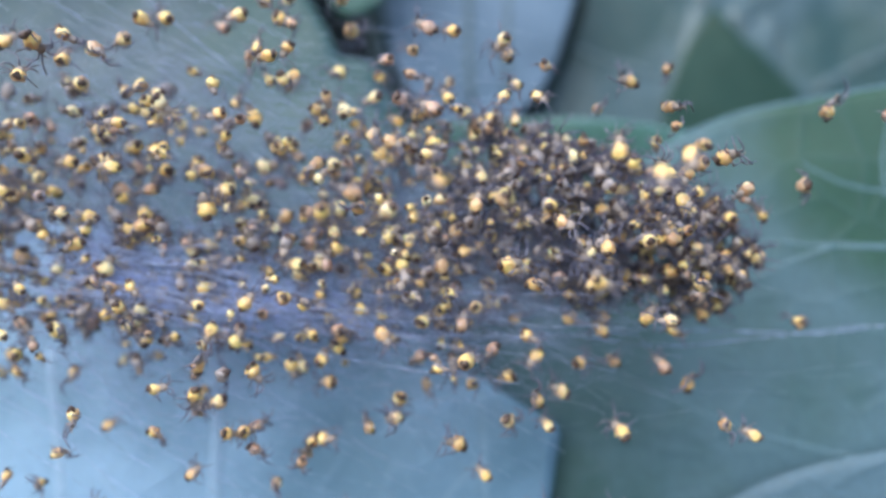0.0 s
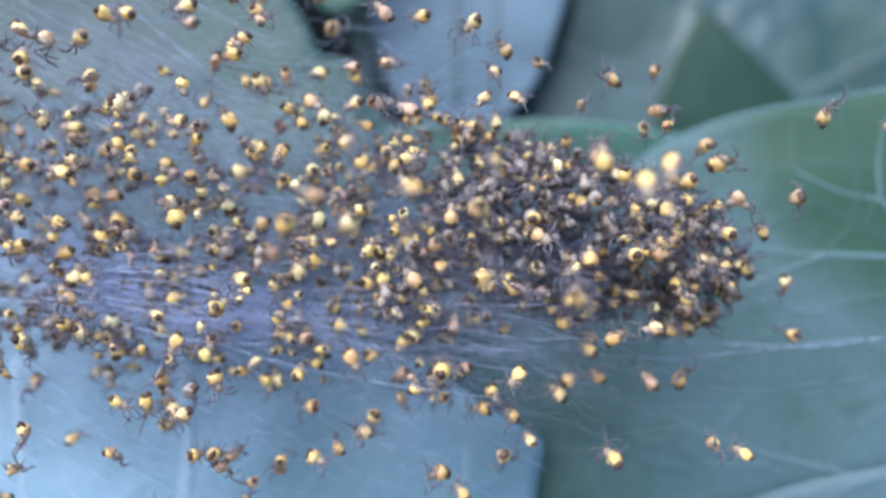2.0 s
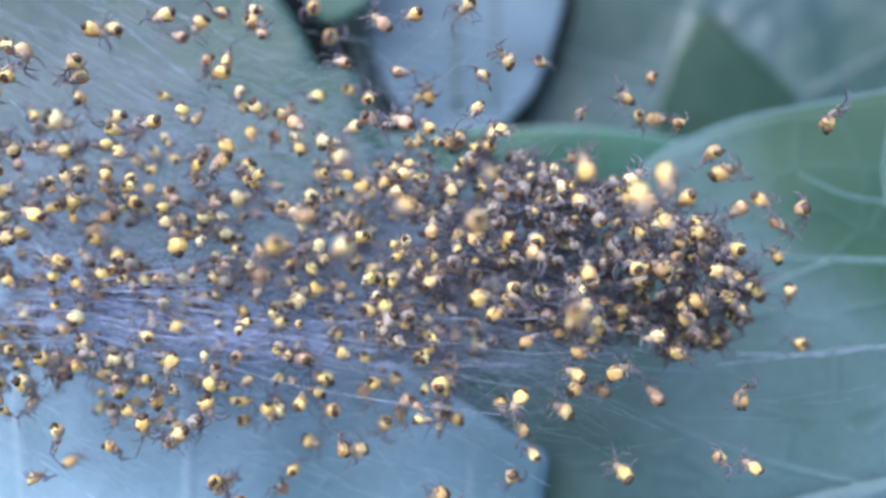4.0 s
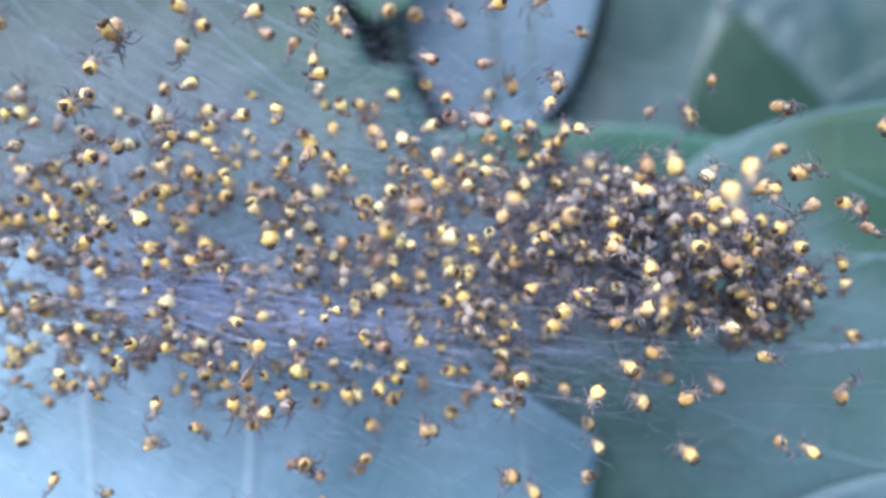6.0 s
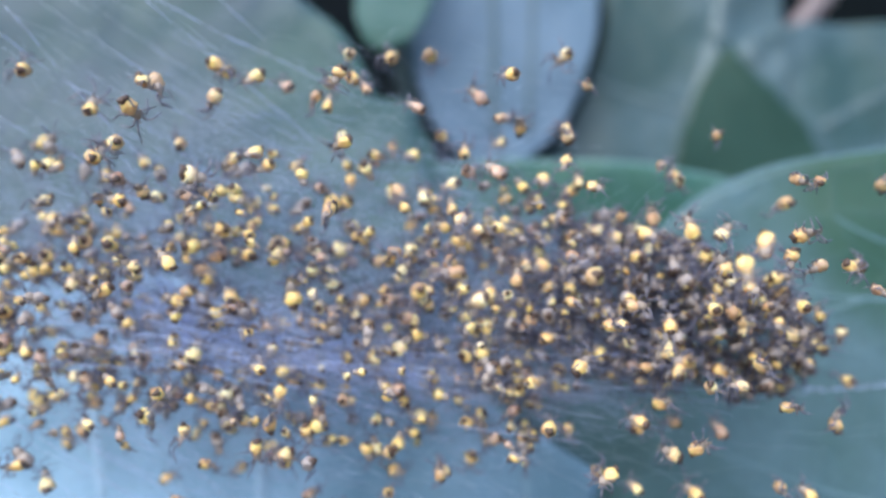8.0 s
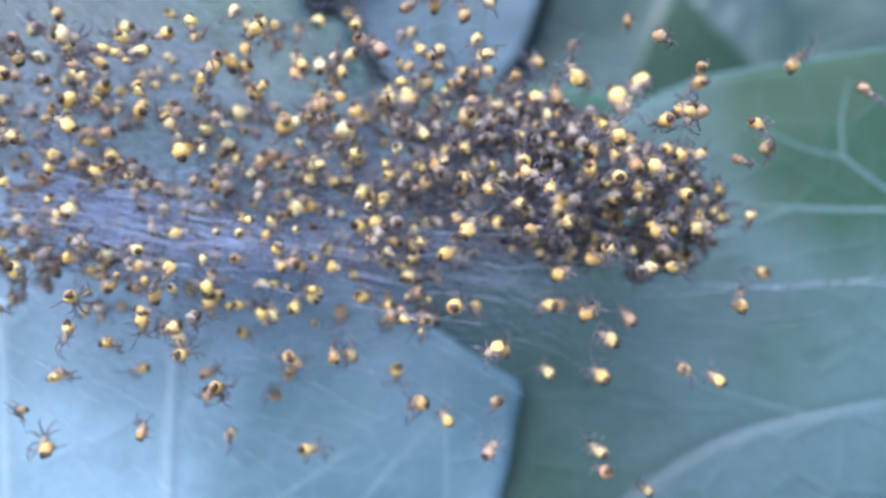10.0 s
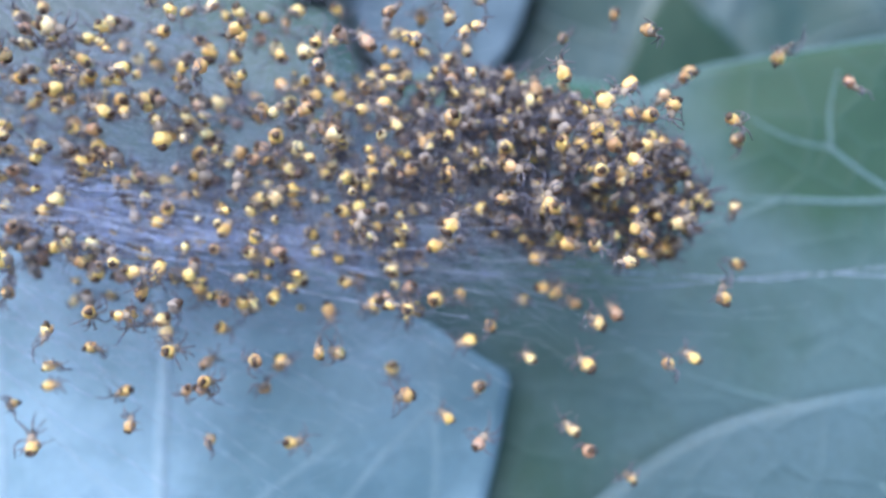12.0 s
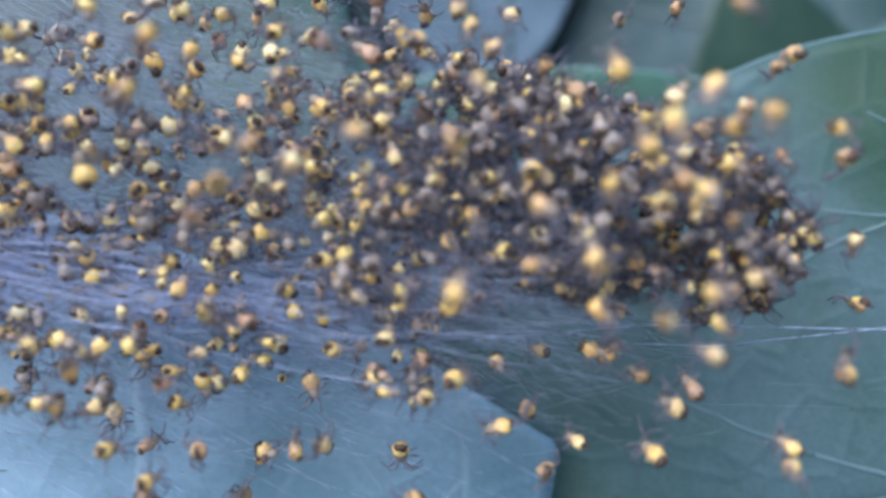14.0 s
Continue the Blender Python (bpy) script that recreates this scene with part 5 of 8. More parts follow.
    crawl(4, 355, (0, 3.8, 51.6, 2.3), (0.5, 3.7, 51.6, 2.0), (1, 3.6, 51.6, 2.3), (2, 3.5, 51.6, 2.0), (4.5, 2.1, 52.3, 2.1), (5, 1.9, 52.3, 2.4), (5.5, 2.1, 52.3, 2.6), (6.5, 2.0, 52.3, 2.5), (7, 2.1, 52.3, 2.5), (7.5, 1.8, 52.3, 2.3), (8, 1.8, 52.3, 1.6), (8.5, 2.3, 52.3, 0.8), (9, 2.5, 52.3, 0.6), (11.5, 4.4, 53.8, 1.8), (12, 3.4, 53.8, 2.1), (13, 3.6, 53.8, 1.6), (13.5, 3.5, 53.8, 1.9), (14, 3.9, 53.8, 1.5))
    crawl(4, 161, (0, 17.0, 51.7, -0.6), (4.5, 16.6, 51.7, -1.1), (5, 16.6, 51.7, -1.0), (6, 16.2, 51.7, -0.2), (6.5, 15.7, 51.7, -0.2), (7, 15.7, 51.7, -0.5), (7.5, 16.1, 51.7, -0.4), (8, 16.1, 51.7, -0.4), (8.5, 16.0, 51.7, -0.2), (9, 14.9, 51.7, -0.2), (11.5, 13.8, 49.2, 0.7), (12, 13.1, 49.2, 1.0), (12.5, 13.1, 49.2, 0.7), (13, 13.4, 49.2, -0.1), (13.5, 13.0, 49.2, 0.9), (14, 13.0, 49.2, 0.3))
    crawl(3, 101, (0, 7.4, 55.3, -2.8), (0.5, 7.0, 55.3, -2.7), (1, 7.2, 55.3, -2.6), (1.5, 8.1, 55.3, -2.9), (2, 7.9, 55.3, -3.0), (4.5, 7.6, 49.0, -2.1), (5, 7.8, 49.0, -2.7), (6, 7.4, 49.0, -3.2), (6.5, 7.4, 49.0, -2.2), (7, 7.7, 49.0, -1.7), (7.5, 7.9, 49.0, -1.8), (8, 8.5, 49.0, -1.7), (8.5, 8.7, 49.0, -1.5), (9, 8.7, 49.0, -1.7), (11.5, 10.6, 58.7, -2.7), (12, 10.0, 58.7, -2.1), (14, 10.2, 58.7, -2.0))
    crawl(5, 53, (0, -1.9, 54.0, -1.4), (1.5, -2.0, 54.0, -1.3), (2, -2.1, 54.0, -0.5), (4.5, -4.9, 56.0, -2.2), (5, -3.8, 56.0, -1.2), (5.5, -3.9, 56.0, -2.0), (7, -5.0, 56.0, -1.2), (8, -4.9, 56.0, -0.7), (8.5, -4.6, 56.0, -0.4), (9, -4.7, 56.0, -0.4), (14, -3.7, 56.0, 0.1))
    crawl(4, 84, (0, -9.7, 52.8, -2.2), (1, -9.7, 52.8, -2.2), (1.5, -11.1, 52.8, -2.6), (2, -11.3, 52.8, -2.6), (4.5, -9.8, 61.0, -1.9), (5.5, -9.9, 61.0, -2.0), (6, -9.8, 61.0, -1.8), (7.5, -9.6, 61.0, -2.1), (8.5, -9.7, 61.0, -1.8), (9, -9.5, 61.0, -1.7), (11.5, -9.3, 55.9, -2.4), (12.5, -9.2, 55.9, -2.5), (14, -9.5, 55.9, -2.5))
    crawl(4, 353, (0, -10.2, 52.3, -4.7), (0.5, -11.1, 52.3, -4.5), (1, -12.3, 52.3, -4.5), (1.5, -12.7, 52.3, -4.5), (2, -12.7, 52.3, -4.6), (4.5, -14.9, 58.0, -3.1), (5, -14.5, 58.0, -3.3), (5.5, -14.6, 58.0, -3.1), (6, -14.2, 58.0, -3.2), (7, -14.2, 58.0, -3.0), (8, -14.5, 58.0, -2.8), (8.5, -14.1, 58.0, -2.8), (9, -13.4, 58.0, -2.7), (11.5, -14.5, 58.2, -3.2), (12, -14.2, 58.2, -1.7), (12.5, -13.7, 58.2, -0.6), (13, -12.2, 58.2, -1.4), (13.5, -11.5, 58.2, -1.3), (14, -10.8, 58.2, -0.5))
    crawl(5, 301, (0, -22.2, 50.4, -3.8), (0.5, -22.1, 50.4, -3.6), (1, -22.3, 50.4, -3.7), (1.5, -22.2, 50.4, -4.2), (2, -22.3, 50.4, -4.0), (4.5, -22.0, 55.2, -2.6), (5, -22.4, 55.2, -3.7), (5.5, -23.4, 55.2, -4.3), (6.5, -24.5, 55.2, -4.3), (7, -24.6, 55.2, -4.6), (7.5, -24.0, 55.2, -4.4), (8, -24.5, 55.2, -4.0), (8.5, -24.5, 55.2, -3.9), (9, -25.0, 55.2, -3.9), (12.5, -26.3, 53.9, -2.2), (13, -26.6, 53.9, -2.3), (14, -26.7, 53.9, -2.2))
    crawl(3, 63, (0, -20.4, 55.1, -6.1), (0.5, -20.9, 55.1, -6.6), (1, -21.0, 55.1, -6.7), (2, -20.5, 55.1, -6.7), (4.5, -21.2, 54.8, -6.4), (7, -21.2, 54.8, -6.5), (8, -21.1, 54.8, -6.2), (9, -20.9, 54.8, -6.5), (11.5, -21.4, 52.9, -7.2), (12, -21.5, 52.9, -7.4), (12.5, -21.1, 52.9, -7.5), (13.5, -21.7, 52.9, -7.2), (14, -21.5, 52.9, -7.3))
    crawl(4, 183, (0, -21.0, 51.0, -6.7), (1, -21.4, 51.0, -6.8), (2, -21.4, 51.0, -6.5), (4.5, -22.4, 53.9, -6.0), (5, -22.8, 53.9, -6.1), (5.5, -23.0, 53.9, -6.1), (6, -22.4, 53.9, -5.8), (6.5, -22.9, 53.9, -6.2), (7.5, -22.6, 53.9, -5.3), (8, -22.6, 53.9, -5.2), (9, -22.2, 53.9, -5.8), (14, -22.5, 53.9, -6.3))
    crawl(2, 213, (0, -17.1, 54.0, -12.7), (4.5, -16.9, 57.3, -13.0), (5.5, -17.3, 57.3, -12.9), (6, -17.7, 57.3, -13.2), (6.5, -17.3, 57.3, -13.0), (7.5, -17.4, 57.3, -13.0), (8, -17.0, 57.3, -12.9), (8.5, -16.9, 57.3, -12.9), (9, -16.2, 57.3, -13.3), (14, -16.7, 57.3, -13.2))
    crawl(5, 171, (0, -24.3, 49.6, -12.9), (0.5, -24.5, 49.6, -12.9), (1, -24.8, 49.6, -13.3), (2, -24.6, 49.6, -12.9), (4.5, -23.2, 52.5, -11.8), (6, -23.1, 52.5, -11.6), (6.5, -22.8, 52.5, -11.9), (7.5, -22.7, 52.5, -10.5), (8, -22.7, 52.5, -10.4), (8.5, -23.0, 52.5, -10.4), (9, -22.4, 52.5, -11.0), (12, -23.1, 51.9, -12.6), (12.5, -22.6, 51.9, -12.6), (13.5, -23.6, 51.9, -12.4), (14, -23.6, 51.9, -12.4))
    crawl(3, 45, (0, 13.4, 56.1, -7.3), (0.5, 13.3, 56.1, -7.8), (1, 13.8, 56.1, -7.7), (1.5, 13.7, 56.1, -7.6), (2, 13.7, 56.1, -7.9), (4.5, 11.0, 50.2, -7.9), (5, 10.6, 50.2, -8.1), (5.5, 10.7, 50.2, -8.2), (6, 10.3, 50.2, -8.2), (6.5, 10.4, 50.2, -8.1), (7, 10.1, 50.2, -8.6), (7.5, 10.5, 50.2, -8.4), (8.5, 10.1, 50.2, -9.0), (9, 11.1, 50.2, -9.2), (12, 12.0, 60.5, -10.3), (12.5, 11.9, 60.5, -9.6), (13, 11.6, 60.5, -9.5), (13.5, 11.7, 60.5, -9.5), (14, 10.1, 60.5, -9.5))
    crawl(0, 244, (0, -25.3, 50.9, 14.0), (4.5, -25.4, 50.9, 14.1), (5, -24.9, 50.9, 14.9), (5.5, -25.9, 50.9, 14.7), (6, -25.8, 50.9, 14.9), (6.5, -26.9, 50.9, 14.3), (7, -26.2, 50.9, 15.4), (7.5, -25.6, 50.9, 15.0), (8, -25.0, 50.9, 15.0), (8.5, -24.0, 50.9, 14.4), (14, -24.8, 50.9, 14.8))
    crawl(5, 107, (0, 6.6, 53.8, 11.1), (0.5, 6.2, 53.8, 11.3), (1, 6.2, 53.8, 11.8), (1.5, 6.4, 53.8, 12.0), (4.5, 5.8, 53.6, 12.6), (5, 6.0, 53.6, 12.2), (6.5, 5.9, 53.6, 12.6), (7, 5.4, 53.6, 12.7), (7.5, 5.3, 53.6, 12.3), (8, 5.4, 53.6, 12.7), (8.5, 5.9, 53.6, 12.8), (13, 7.4, 54.4, 12.6), (13.5, 7.4, 54.4, 11.1), (14, 8.1, 54.4, 10.4))
    crawl(5, 13, (0, -27.4, 48.5, 10.9), (5, -27.4, 48.5, 10.4), (5.5, -27.4, 48.5, 9.8), (6, -27.3, 48.5, 9.6), (6.5, -27.5, 48.5, 9.7), (7, -26.1, 48.5, 10.2), (7.5, -26.9, 48.5, 9.9), (8, -27.5, 48.5, 9.5), (8.5, -27.4, 48.5, 9.2), (9, -28.0, 48.5, 9.0), (14, -28.0, 48.5, 8.7))
    crawl(2, 101, (0, -25.7, 53.3, 11.2), (0.5, -25.9, 53.3, 11.7), (5, -27.4, 51.1, 11.1), (6, -27.4, 51.1, 10.7), (6.5, -27.6, 51.1, 10.8), (7, -27.4, 51.1, 11.2), (7.5, -27.1, 51.1, 11.1), (8, -27.5, 51.1, 10.8), (8.5, -27.5, 51.1, 10.5), (9, -28.0, 51.1, 10.4), (14, -28.3, 51.1, 10.3))
    crawl(2, 155, (0, 4.1, 55.2, 8.4), (5, 4.2, 55.2, 8.4), (6, 4.1, 55.2, 9.0), (6.5, 4.4, 55.2, 8.7), (7, 4.1, 55.2, 8.9), (7.5, 3.9, 55.2, 8.7), (8, 4.1, 55.2, 8.8), (9, 4.0, 55.2, 9.2), (11.5, 2.7, 51.8, 8.8), (12.5, 2.8, 51.8, 9.0), (13, 2.9, 51.8, 8.4), (13.5, 2.7, 51.8, 8.7), (14, 3.0, 51.8, 8.5))
    crawl(0, 194, (0, -29.5, 54.0, 8.7), (0.5, -29.4, 54.0, 8.7), (5, -27.5, 51.9, 8.1), (6, -27.2, 51.9, 7.9), (6.5, -27.4, 51.9, 8.0), (7, -27.8, 51.9, 9.2), (7.5, -27.4, 51.9, 8.5), (8.5, -27.2, 51.9, 8.2), (9, -27.5, 51.9, 8.1), (11.5, -25.2, 53.2, 9.5), (12, -25.3, 53.2, 9.2), (12.5, -25.1, 53.2, 9.5), (13, -25.0, 53.2, 9.1), (13.5, -23.5, 53.2, 8.9), (14, -23.5, 53.2, 8.7))
    crawl(4, 240, (0, 18.9, 54.5, -7.4), (0.5, 20.1, 54.5, -7.6), (1, 19.9, 54.5, -6.3), (2, 19.7, 54.5, -6.4), (5, 18.0, 47.8, -6.5), (5.5, 18.6, 47.8, -6.5), (6, 19.0, 47.8, -7.2), (6.5, 19.3, 47.8, -7.5), (7, 18.9, 47.8, -6.7), (7.5, 19.3, 47.8, -6.8), (8, 20.3, 47.8, -7.1), (8.5, 20.1, 47.8, -6.9), (9, 19.6, 47.8, -6.7), (11.5, 20.5, 51.3, -6.6), (12, 19.7, 51.3, -6.2), (13, 19.6, 51.3, -6.5), (13.5, 19.4, 51.3, -6.3), (14, 19.1, 51.3, -6.8))
    crawl(5, 38, (0, 16.1, 47.7, 4.0), (5, 15.6, 47.7, 3.4), (5.5, 15.5, 47.7, 3.6), (6, 15.2, 47.7, 3.1), (7, 15.1, 47.7, 3.0), (7.5, 14.7, 47.7, 2.8), (8, 15.3, 47.7, 2.7), (8.5, 15.3, 47.7, 2.4), (14, 14.3, 47.7, 2.6))
    crawl(1, 117, (0, 6.0, 55.4, -11.0), (0.5, 5.4, 55.4, -11.1), (1, 6.0, 55.4, -11.2), (1.5, 6.2, 55.4, -11.5), (2, 5.7, 55.4, -12.2), (5, 3.3, 57.3, -12.0), (5.5, 3.6, 57.3, -12.0), (6, 3.2, 57.3, -11.8), (6.5, 3.8, 57.3, -11.8), (7, 3.1, 57.3, -12.1), (7.5, 3.5, 57.3, -11.9), (8, 3.5, 57.3, -11.6), (8.5, 3.1, 57.3, -11.7), (9, 3.2, 57.3, -11.1), (14, 2.7, 57.3, -10.9))
    crawl(3, 212, (0, -25.5, 47.1, 12.5), (5.5, -24.8, 47.1, 12.6), (6, -23.7, 47.1, 13.9), (6.5, -24.6, 47.1, 13.3), (7, -24.5, 47.1, 12.9), (7.5, -24.5, 47.1, 12.8), (8.5, -24.9, 47.1, 12.1), (9, -25.3, 47.1, 11.9), (14, -25.3, 47.1, 11.9))
    crawl(2, 231, (0, -22.9, 50.3, 12.9), (0.5, -23.3, 50.3, 13.0), (1, -23.5, 50.3, 13.5), (1.5, -23.8, 50.3, 13.4), (2, -23.6, 50.3, 13.2), (4.5, -24.3, 50.1, 14.0), (5, -24.0, 50.1, 14.8), (5.5, -25.0, 50.1, 14.7), (6, -24.8, 50.1, 14.9), (6.5, -25.9, 50.1, 14.3), (7, -25.3, 50.1, 15.2), (8, -24.0, 50.1, 14.8), (8.5, -23.0, 50.1, 14.2), (14, -23.1, 50.1, 13.6))
    crawl(2, 96, (0, -14.3, 54.0, 16.4), (4.5, -16.4, 53.3, 17.1), (5, -16.2, 53.3, 17.2), (5.5, -15.7, 53.3, 16.7), (6, -16.3, 53.3, 17.1), (6.5, -17.9, 53.3, 17.0), (7, -18.6, 53.3, 16.9), (7.5, -18.6, 53.3, 16.3), (8, -18.1, 53.3, 16.1), (8.5, -18.1, 53.3, 15.8), (14, -17.7, 53.3, 15.3))
    crawl(3, 266, (0, 15.9, 45.1, 7.7), (5, 15.9, 45.1, 7.9), (5.5, 17.6, 45.1, 8.3), (6.5, 19.0, 45.1, 8.7), (7, 19.4, 45.1, 8.8), (7.5, 18.7, 45.1, 8.3), (8, 19.3, 45.1, 8.2), (8.5, 18.6, 45.1, 8.0), (9, 17.3, 45.1, 7.9), (14, 18.1, 45.1, 8.0))
    crawl(5, 95, (0, -27.1, 54.0, 5.5), (1.5, -27.0, 54.0, 5.5), (2, -27.3, 54.0, 5.5), (5, -27.2, 50.3, 6.5), (6, -27.0, 50.3, 6.3), (7.5, -26.9, 50.3, 6.7), (8, -26.9, 50.3, 6.7), (8.5, -26.9, 50.3, 6.2), (9, -27.3, 50.3, 6.0), (12.5, -26.3, 54.0, 5.9), (13, -27.2, 54.0, 5.6), (14, -26.8, 54.0, 5.5))
    crawl(1, 304, (0, 16.5, 54.3, 2.0), (1.5, 16.4, 54.3, 2.0), (2, 17.0, 54.3, 1.8), (5, 16.7, 53.3, 1.6), (5.5, 16.5, 53.3, 2.0), (6, 16.2, 53.3, 2.1), (6.5, 16.0, 53.3, 1.9), (7, 15.2, 53.3, 1.9), (7.5, 14.8, 53.3, 1.5), (8, 15.0, 53.3, 1.3), (9, 14.9, 53.3, 2.0), (14, 15.9, 53.3, 1.8))
    crawl(3, 238, (0, -31.6, 54.0, -5.3), (0.5, -31.4, 54.0, -5.4), (5, -30.5, 58.5, -6.1), (5.5, -30.5, 58.5, -6.2), (6, -30.0, 58.5, -5.9), (6.5, -30.8, 58.5, -6.0), (7.5, -31.5, 58.5, -6.6), (8, -30.8, 58.5, -6.4), (8.5, -30.8, 58.5, -6.4), (9, -31.3, 58.5, -6.6), (14, -31.2, 58.5, -6.3))
    crawl(5, 314, (0, 3.5, 56.5, -11.6), (5, 2.7, 56.5, -11.5), (5.5, 3.0, 56.5, -11.5), (6, 2.5, 56.5, -11.4), (6.5, 3.2, 56.5, -11.4), (7, 2.8, 56.5, -11.6), (8, 2.9, 56.5, -11.3), (8.5, 2.6, 56.5, -11.4), (9, 2.9, 56.5, -10.9), (11.5, 3.0, 52.7, -10.9), (12, 2.6, 52.7, -10.4), (12.5, 3.1, 52.7, -10.7), (14, 3.4, 52.7, -10.8))
    crawl(4, 279, (0, 18.2, 52.2, 7.7), (0.5, 18.7, 52.2, 8.5), (1, 18.8, 52.2, 8.4), (1.5, 18.3, 52.2, 8.3), (2, 18.4, 52.2, 8.1), (5, 17.9, 47.0, 8.2), (5.5, 19.0, 47.0, 8.6), (6, 19.8, 47.0, 8.8), (6.5, 21.2, 47.0, 9.4), (7, 21.3, 47.0, 9.2), (7.5, 20.8, 47.0, 8.5), (8, 21.5, 47.0, 8.4), (8.5, 20.7, 47.0, 8.3), (11.5, 23.1, 53.8, 7.0), (12.5, 22.9, 53.8, 7.2), (14, 22.7, 53.8, 7.1))
    crawl(3, 232, (0, 21.2, 55.3, 1.1), (0.5, 21.1, 55.3, 1.1), (1, 22.2, 55.3, 1.1), (1.5, 23.0, 55.3, 2.2), (4.5, 22.2, 45.4, 3.0), (5, 22.6, 45.4, 2.6), (5.5, 22.7, 45.4, 2.8), (6.5, 22.8, 45.4, 2.4), (7, 22.4, 45.4, 2.7), (7.5, 22.6, 45.4, 2.9), (8, 23.0, 45.4, 2.6), (14, 24.6, 50.4, 3.2))
    crawl(0, 227, (0, 23.9, 53.6, 2.4), (1.5, 23.7, 53.6, 2.4), (2, 24.4, 53.6, 2.7), (4.5, 23.7, 46.5, 1.2), (5, 24.4, 46.5, 1.0), (5.5, 24.9, 46.5, 1.2), (6, 25.0, 46.5, 1.0), (7, 24.8, 46.5, 1.0), (7.5, 25.1, 46.5, 1.2), (8, 25.7, 46.5, 0.9), (11.5, 24.0, 54.5, 1.7), (12, 23.3, 54.5, 2.0), (14, 23.5, 54.5, 2.1))
    crawl(0, 310, (0, 11.8, 54.4, 6.9), (0.5, 11.8, 54.4, 6.7), (1.5, 11.8, 54.4, 7.3), (2, 11.7, 54.4, 7.1), (5.5, 12.7, 54.3, 6.1), (6, 12.1, 54.3, 5.1), (6.5, 11.1, 54.3, 5.9), (7, 10.7, 54.3, 5.6), (7.5, 10.5, 54.3, 4.5), (8, 9.9, 54.3, 6.0), (8.5, 9.8, 54.3, 6.5), (9, 8.5, 54.3, 7.6), (11.5, 10.1, 53.9, 6.7), (12, 9.6, 53.9, 6.9), (12.5, 9.9, 53.9, 7.0), (14, 10.0, 53.9, 7.3))
    crawl(0, 338, (0, 0.5, 53.6, 7.2), (0.5, -0.3, 53.6, 6.8), (1.5, -0.2, 53.6, 6.2), (2, -0.6, 53.6, 5.8), (5.5, -1.1, 55.0, 5.6), (6, -1.1, 55.0, 7.0), (6.5, -1.0, 55.0, 7.6), (7, -1.5, 55.0, 7.2), (7.5, -2.2, 55.0, 6.3), (8, -3.1, 55.0, 6.9), (8.5, -3.0, 55.0, 7.4), (9, -3.9, 55.0, 7.9), (11.5, -4.1, 54.1, 7.2), (12, -3.8, 54.1, 6.5), (12.5, -4.2, 54.1, 6.2), (14, -2.8, 54.1, 5.7))
    crawl(3, 278, (0, 5.8, 46.3, -2.1), (5.5, 5.4, 46.3, -3.1), (6, 5.5, 46.3, -4.0), (6.5, 5.5, 46.3, -4.1), (7.5, 5.3, 46.3, -3.8), (8, 5.4, 46.3, -4.0), (8.5, 5.2, 46.3, -4.0), (9, 5.4, 46.3, -4.2), (14, 5.3, 46.3, -4.3))
    crawl(0, 255, (0, 7.7, 47.5, -3.5), (5.5, 7.1, 47.5, -2.6), (6, 6.9, 47.5, -3.1), (6.5, 6.7, 47.5, -2.2), (7, 7.3, 47.5, -1.6), (7.5, 7.3, 47.5, -1.6), (8, 7.9, 47.5, -1.6), (8.5, 7.9, 47.5, -1.4), (9, 8.0, 47.5, -1.8), (11.5, 5.9, 54.1, -0.5), (12, 5.5, 54.1, -0.4), (12.5, 4.4, 54.1, -1.7), (13, 4.6, 54.1, -2.7), (14, 4.8, 54.1, -2.4))
    crawl(4, 265, (0, 6.6, 54.0, -2.7), (1.5, 6.3, 54.0, -2.5), (2, 6.3, 54.0, -3.0), (5.5, 7.2, 52.1, -4.6), (6, 5.8, 52.1, -5.4), (6.5, 4.8, 52.1, -6.4), (7, 3.9, 52.1, -6.8), (8, 3.3, 52.1, -6.2), (8.5, 4.2, 52.1, -6.1), (9, 4.4, 52.1, -6.0), (14, 5.0, 52.1, -5.7))
    crawl(3, 86, (0, 16.5, 48.8, -6.1), (5.5, 16.4, 48.8, -5.3), (6, 16.7, 48.8, -5.5), (6.5, 17.2, 48.8, -5.4), (7, 16.9, 48.8, -5.3), (8.5, 17.1, 48.8, -6.4), (9, 17.7, 48.8, -6.7), (11.5, 17.5, 48.2, -6.8), (12.5, 17.0, 48.2, -7.1), (13, 17.6, 48.2, -7.9), (13.5, 17.4, 48.2, -7.6), (14, 17.4, 48.2, -7.8))
    crawl(5, 245, (0, 12.3, 54.9, -4.2), (0.5, 12.3, 54.9, -3.9), (4.5, 12.5, 46.2, -4.2), (5.5, 12.9, 46.2, -4.8), (6, 13.7, 46.2, -5.4), (6.5, 14.0, 46.2, -5.8), (7, 13.9, 46.2, -5.7), (7.5, 14.0, 46.2, -5.5), (14, 15.0, 46.2, -5.9))
    crawl(0, 286, (0, 17.6, 47.4, 0.1), (4.5, 17.6, 47.4, -0.3), (5, 17.9, 47.4, -0.7), (5.5, 18.1, 47.4, -0.3), (7, 17.9, 47.4, -0.5), (7.5, 17.9, 47.4, -0.2), (8, 18.3, 47.4, -0.2), (14, 18.4, 47.4, -1.4))
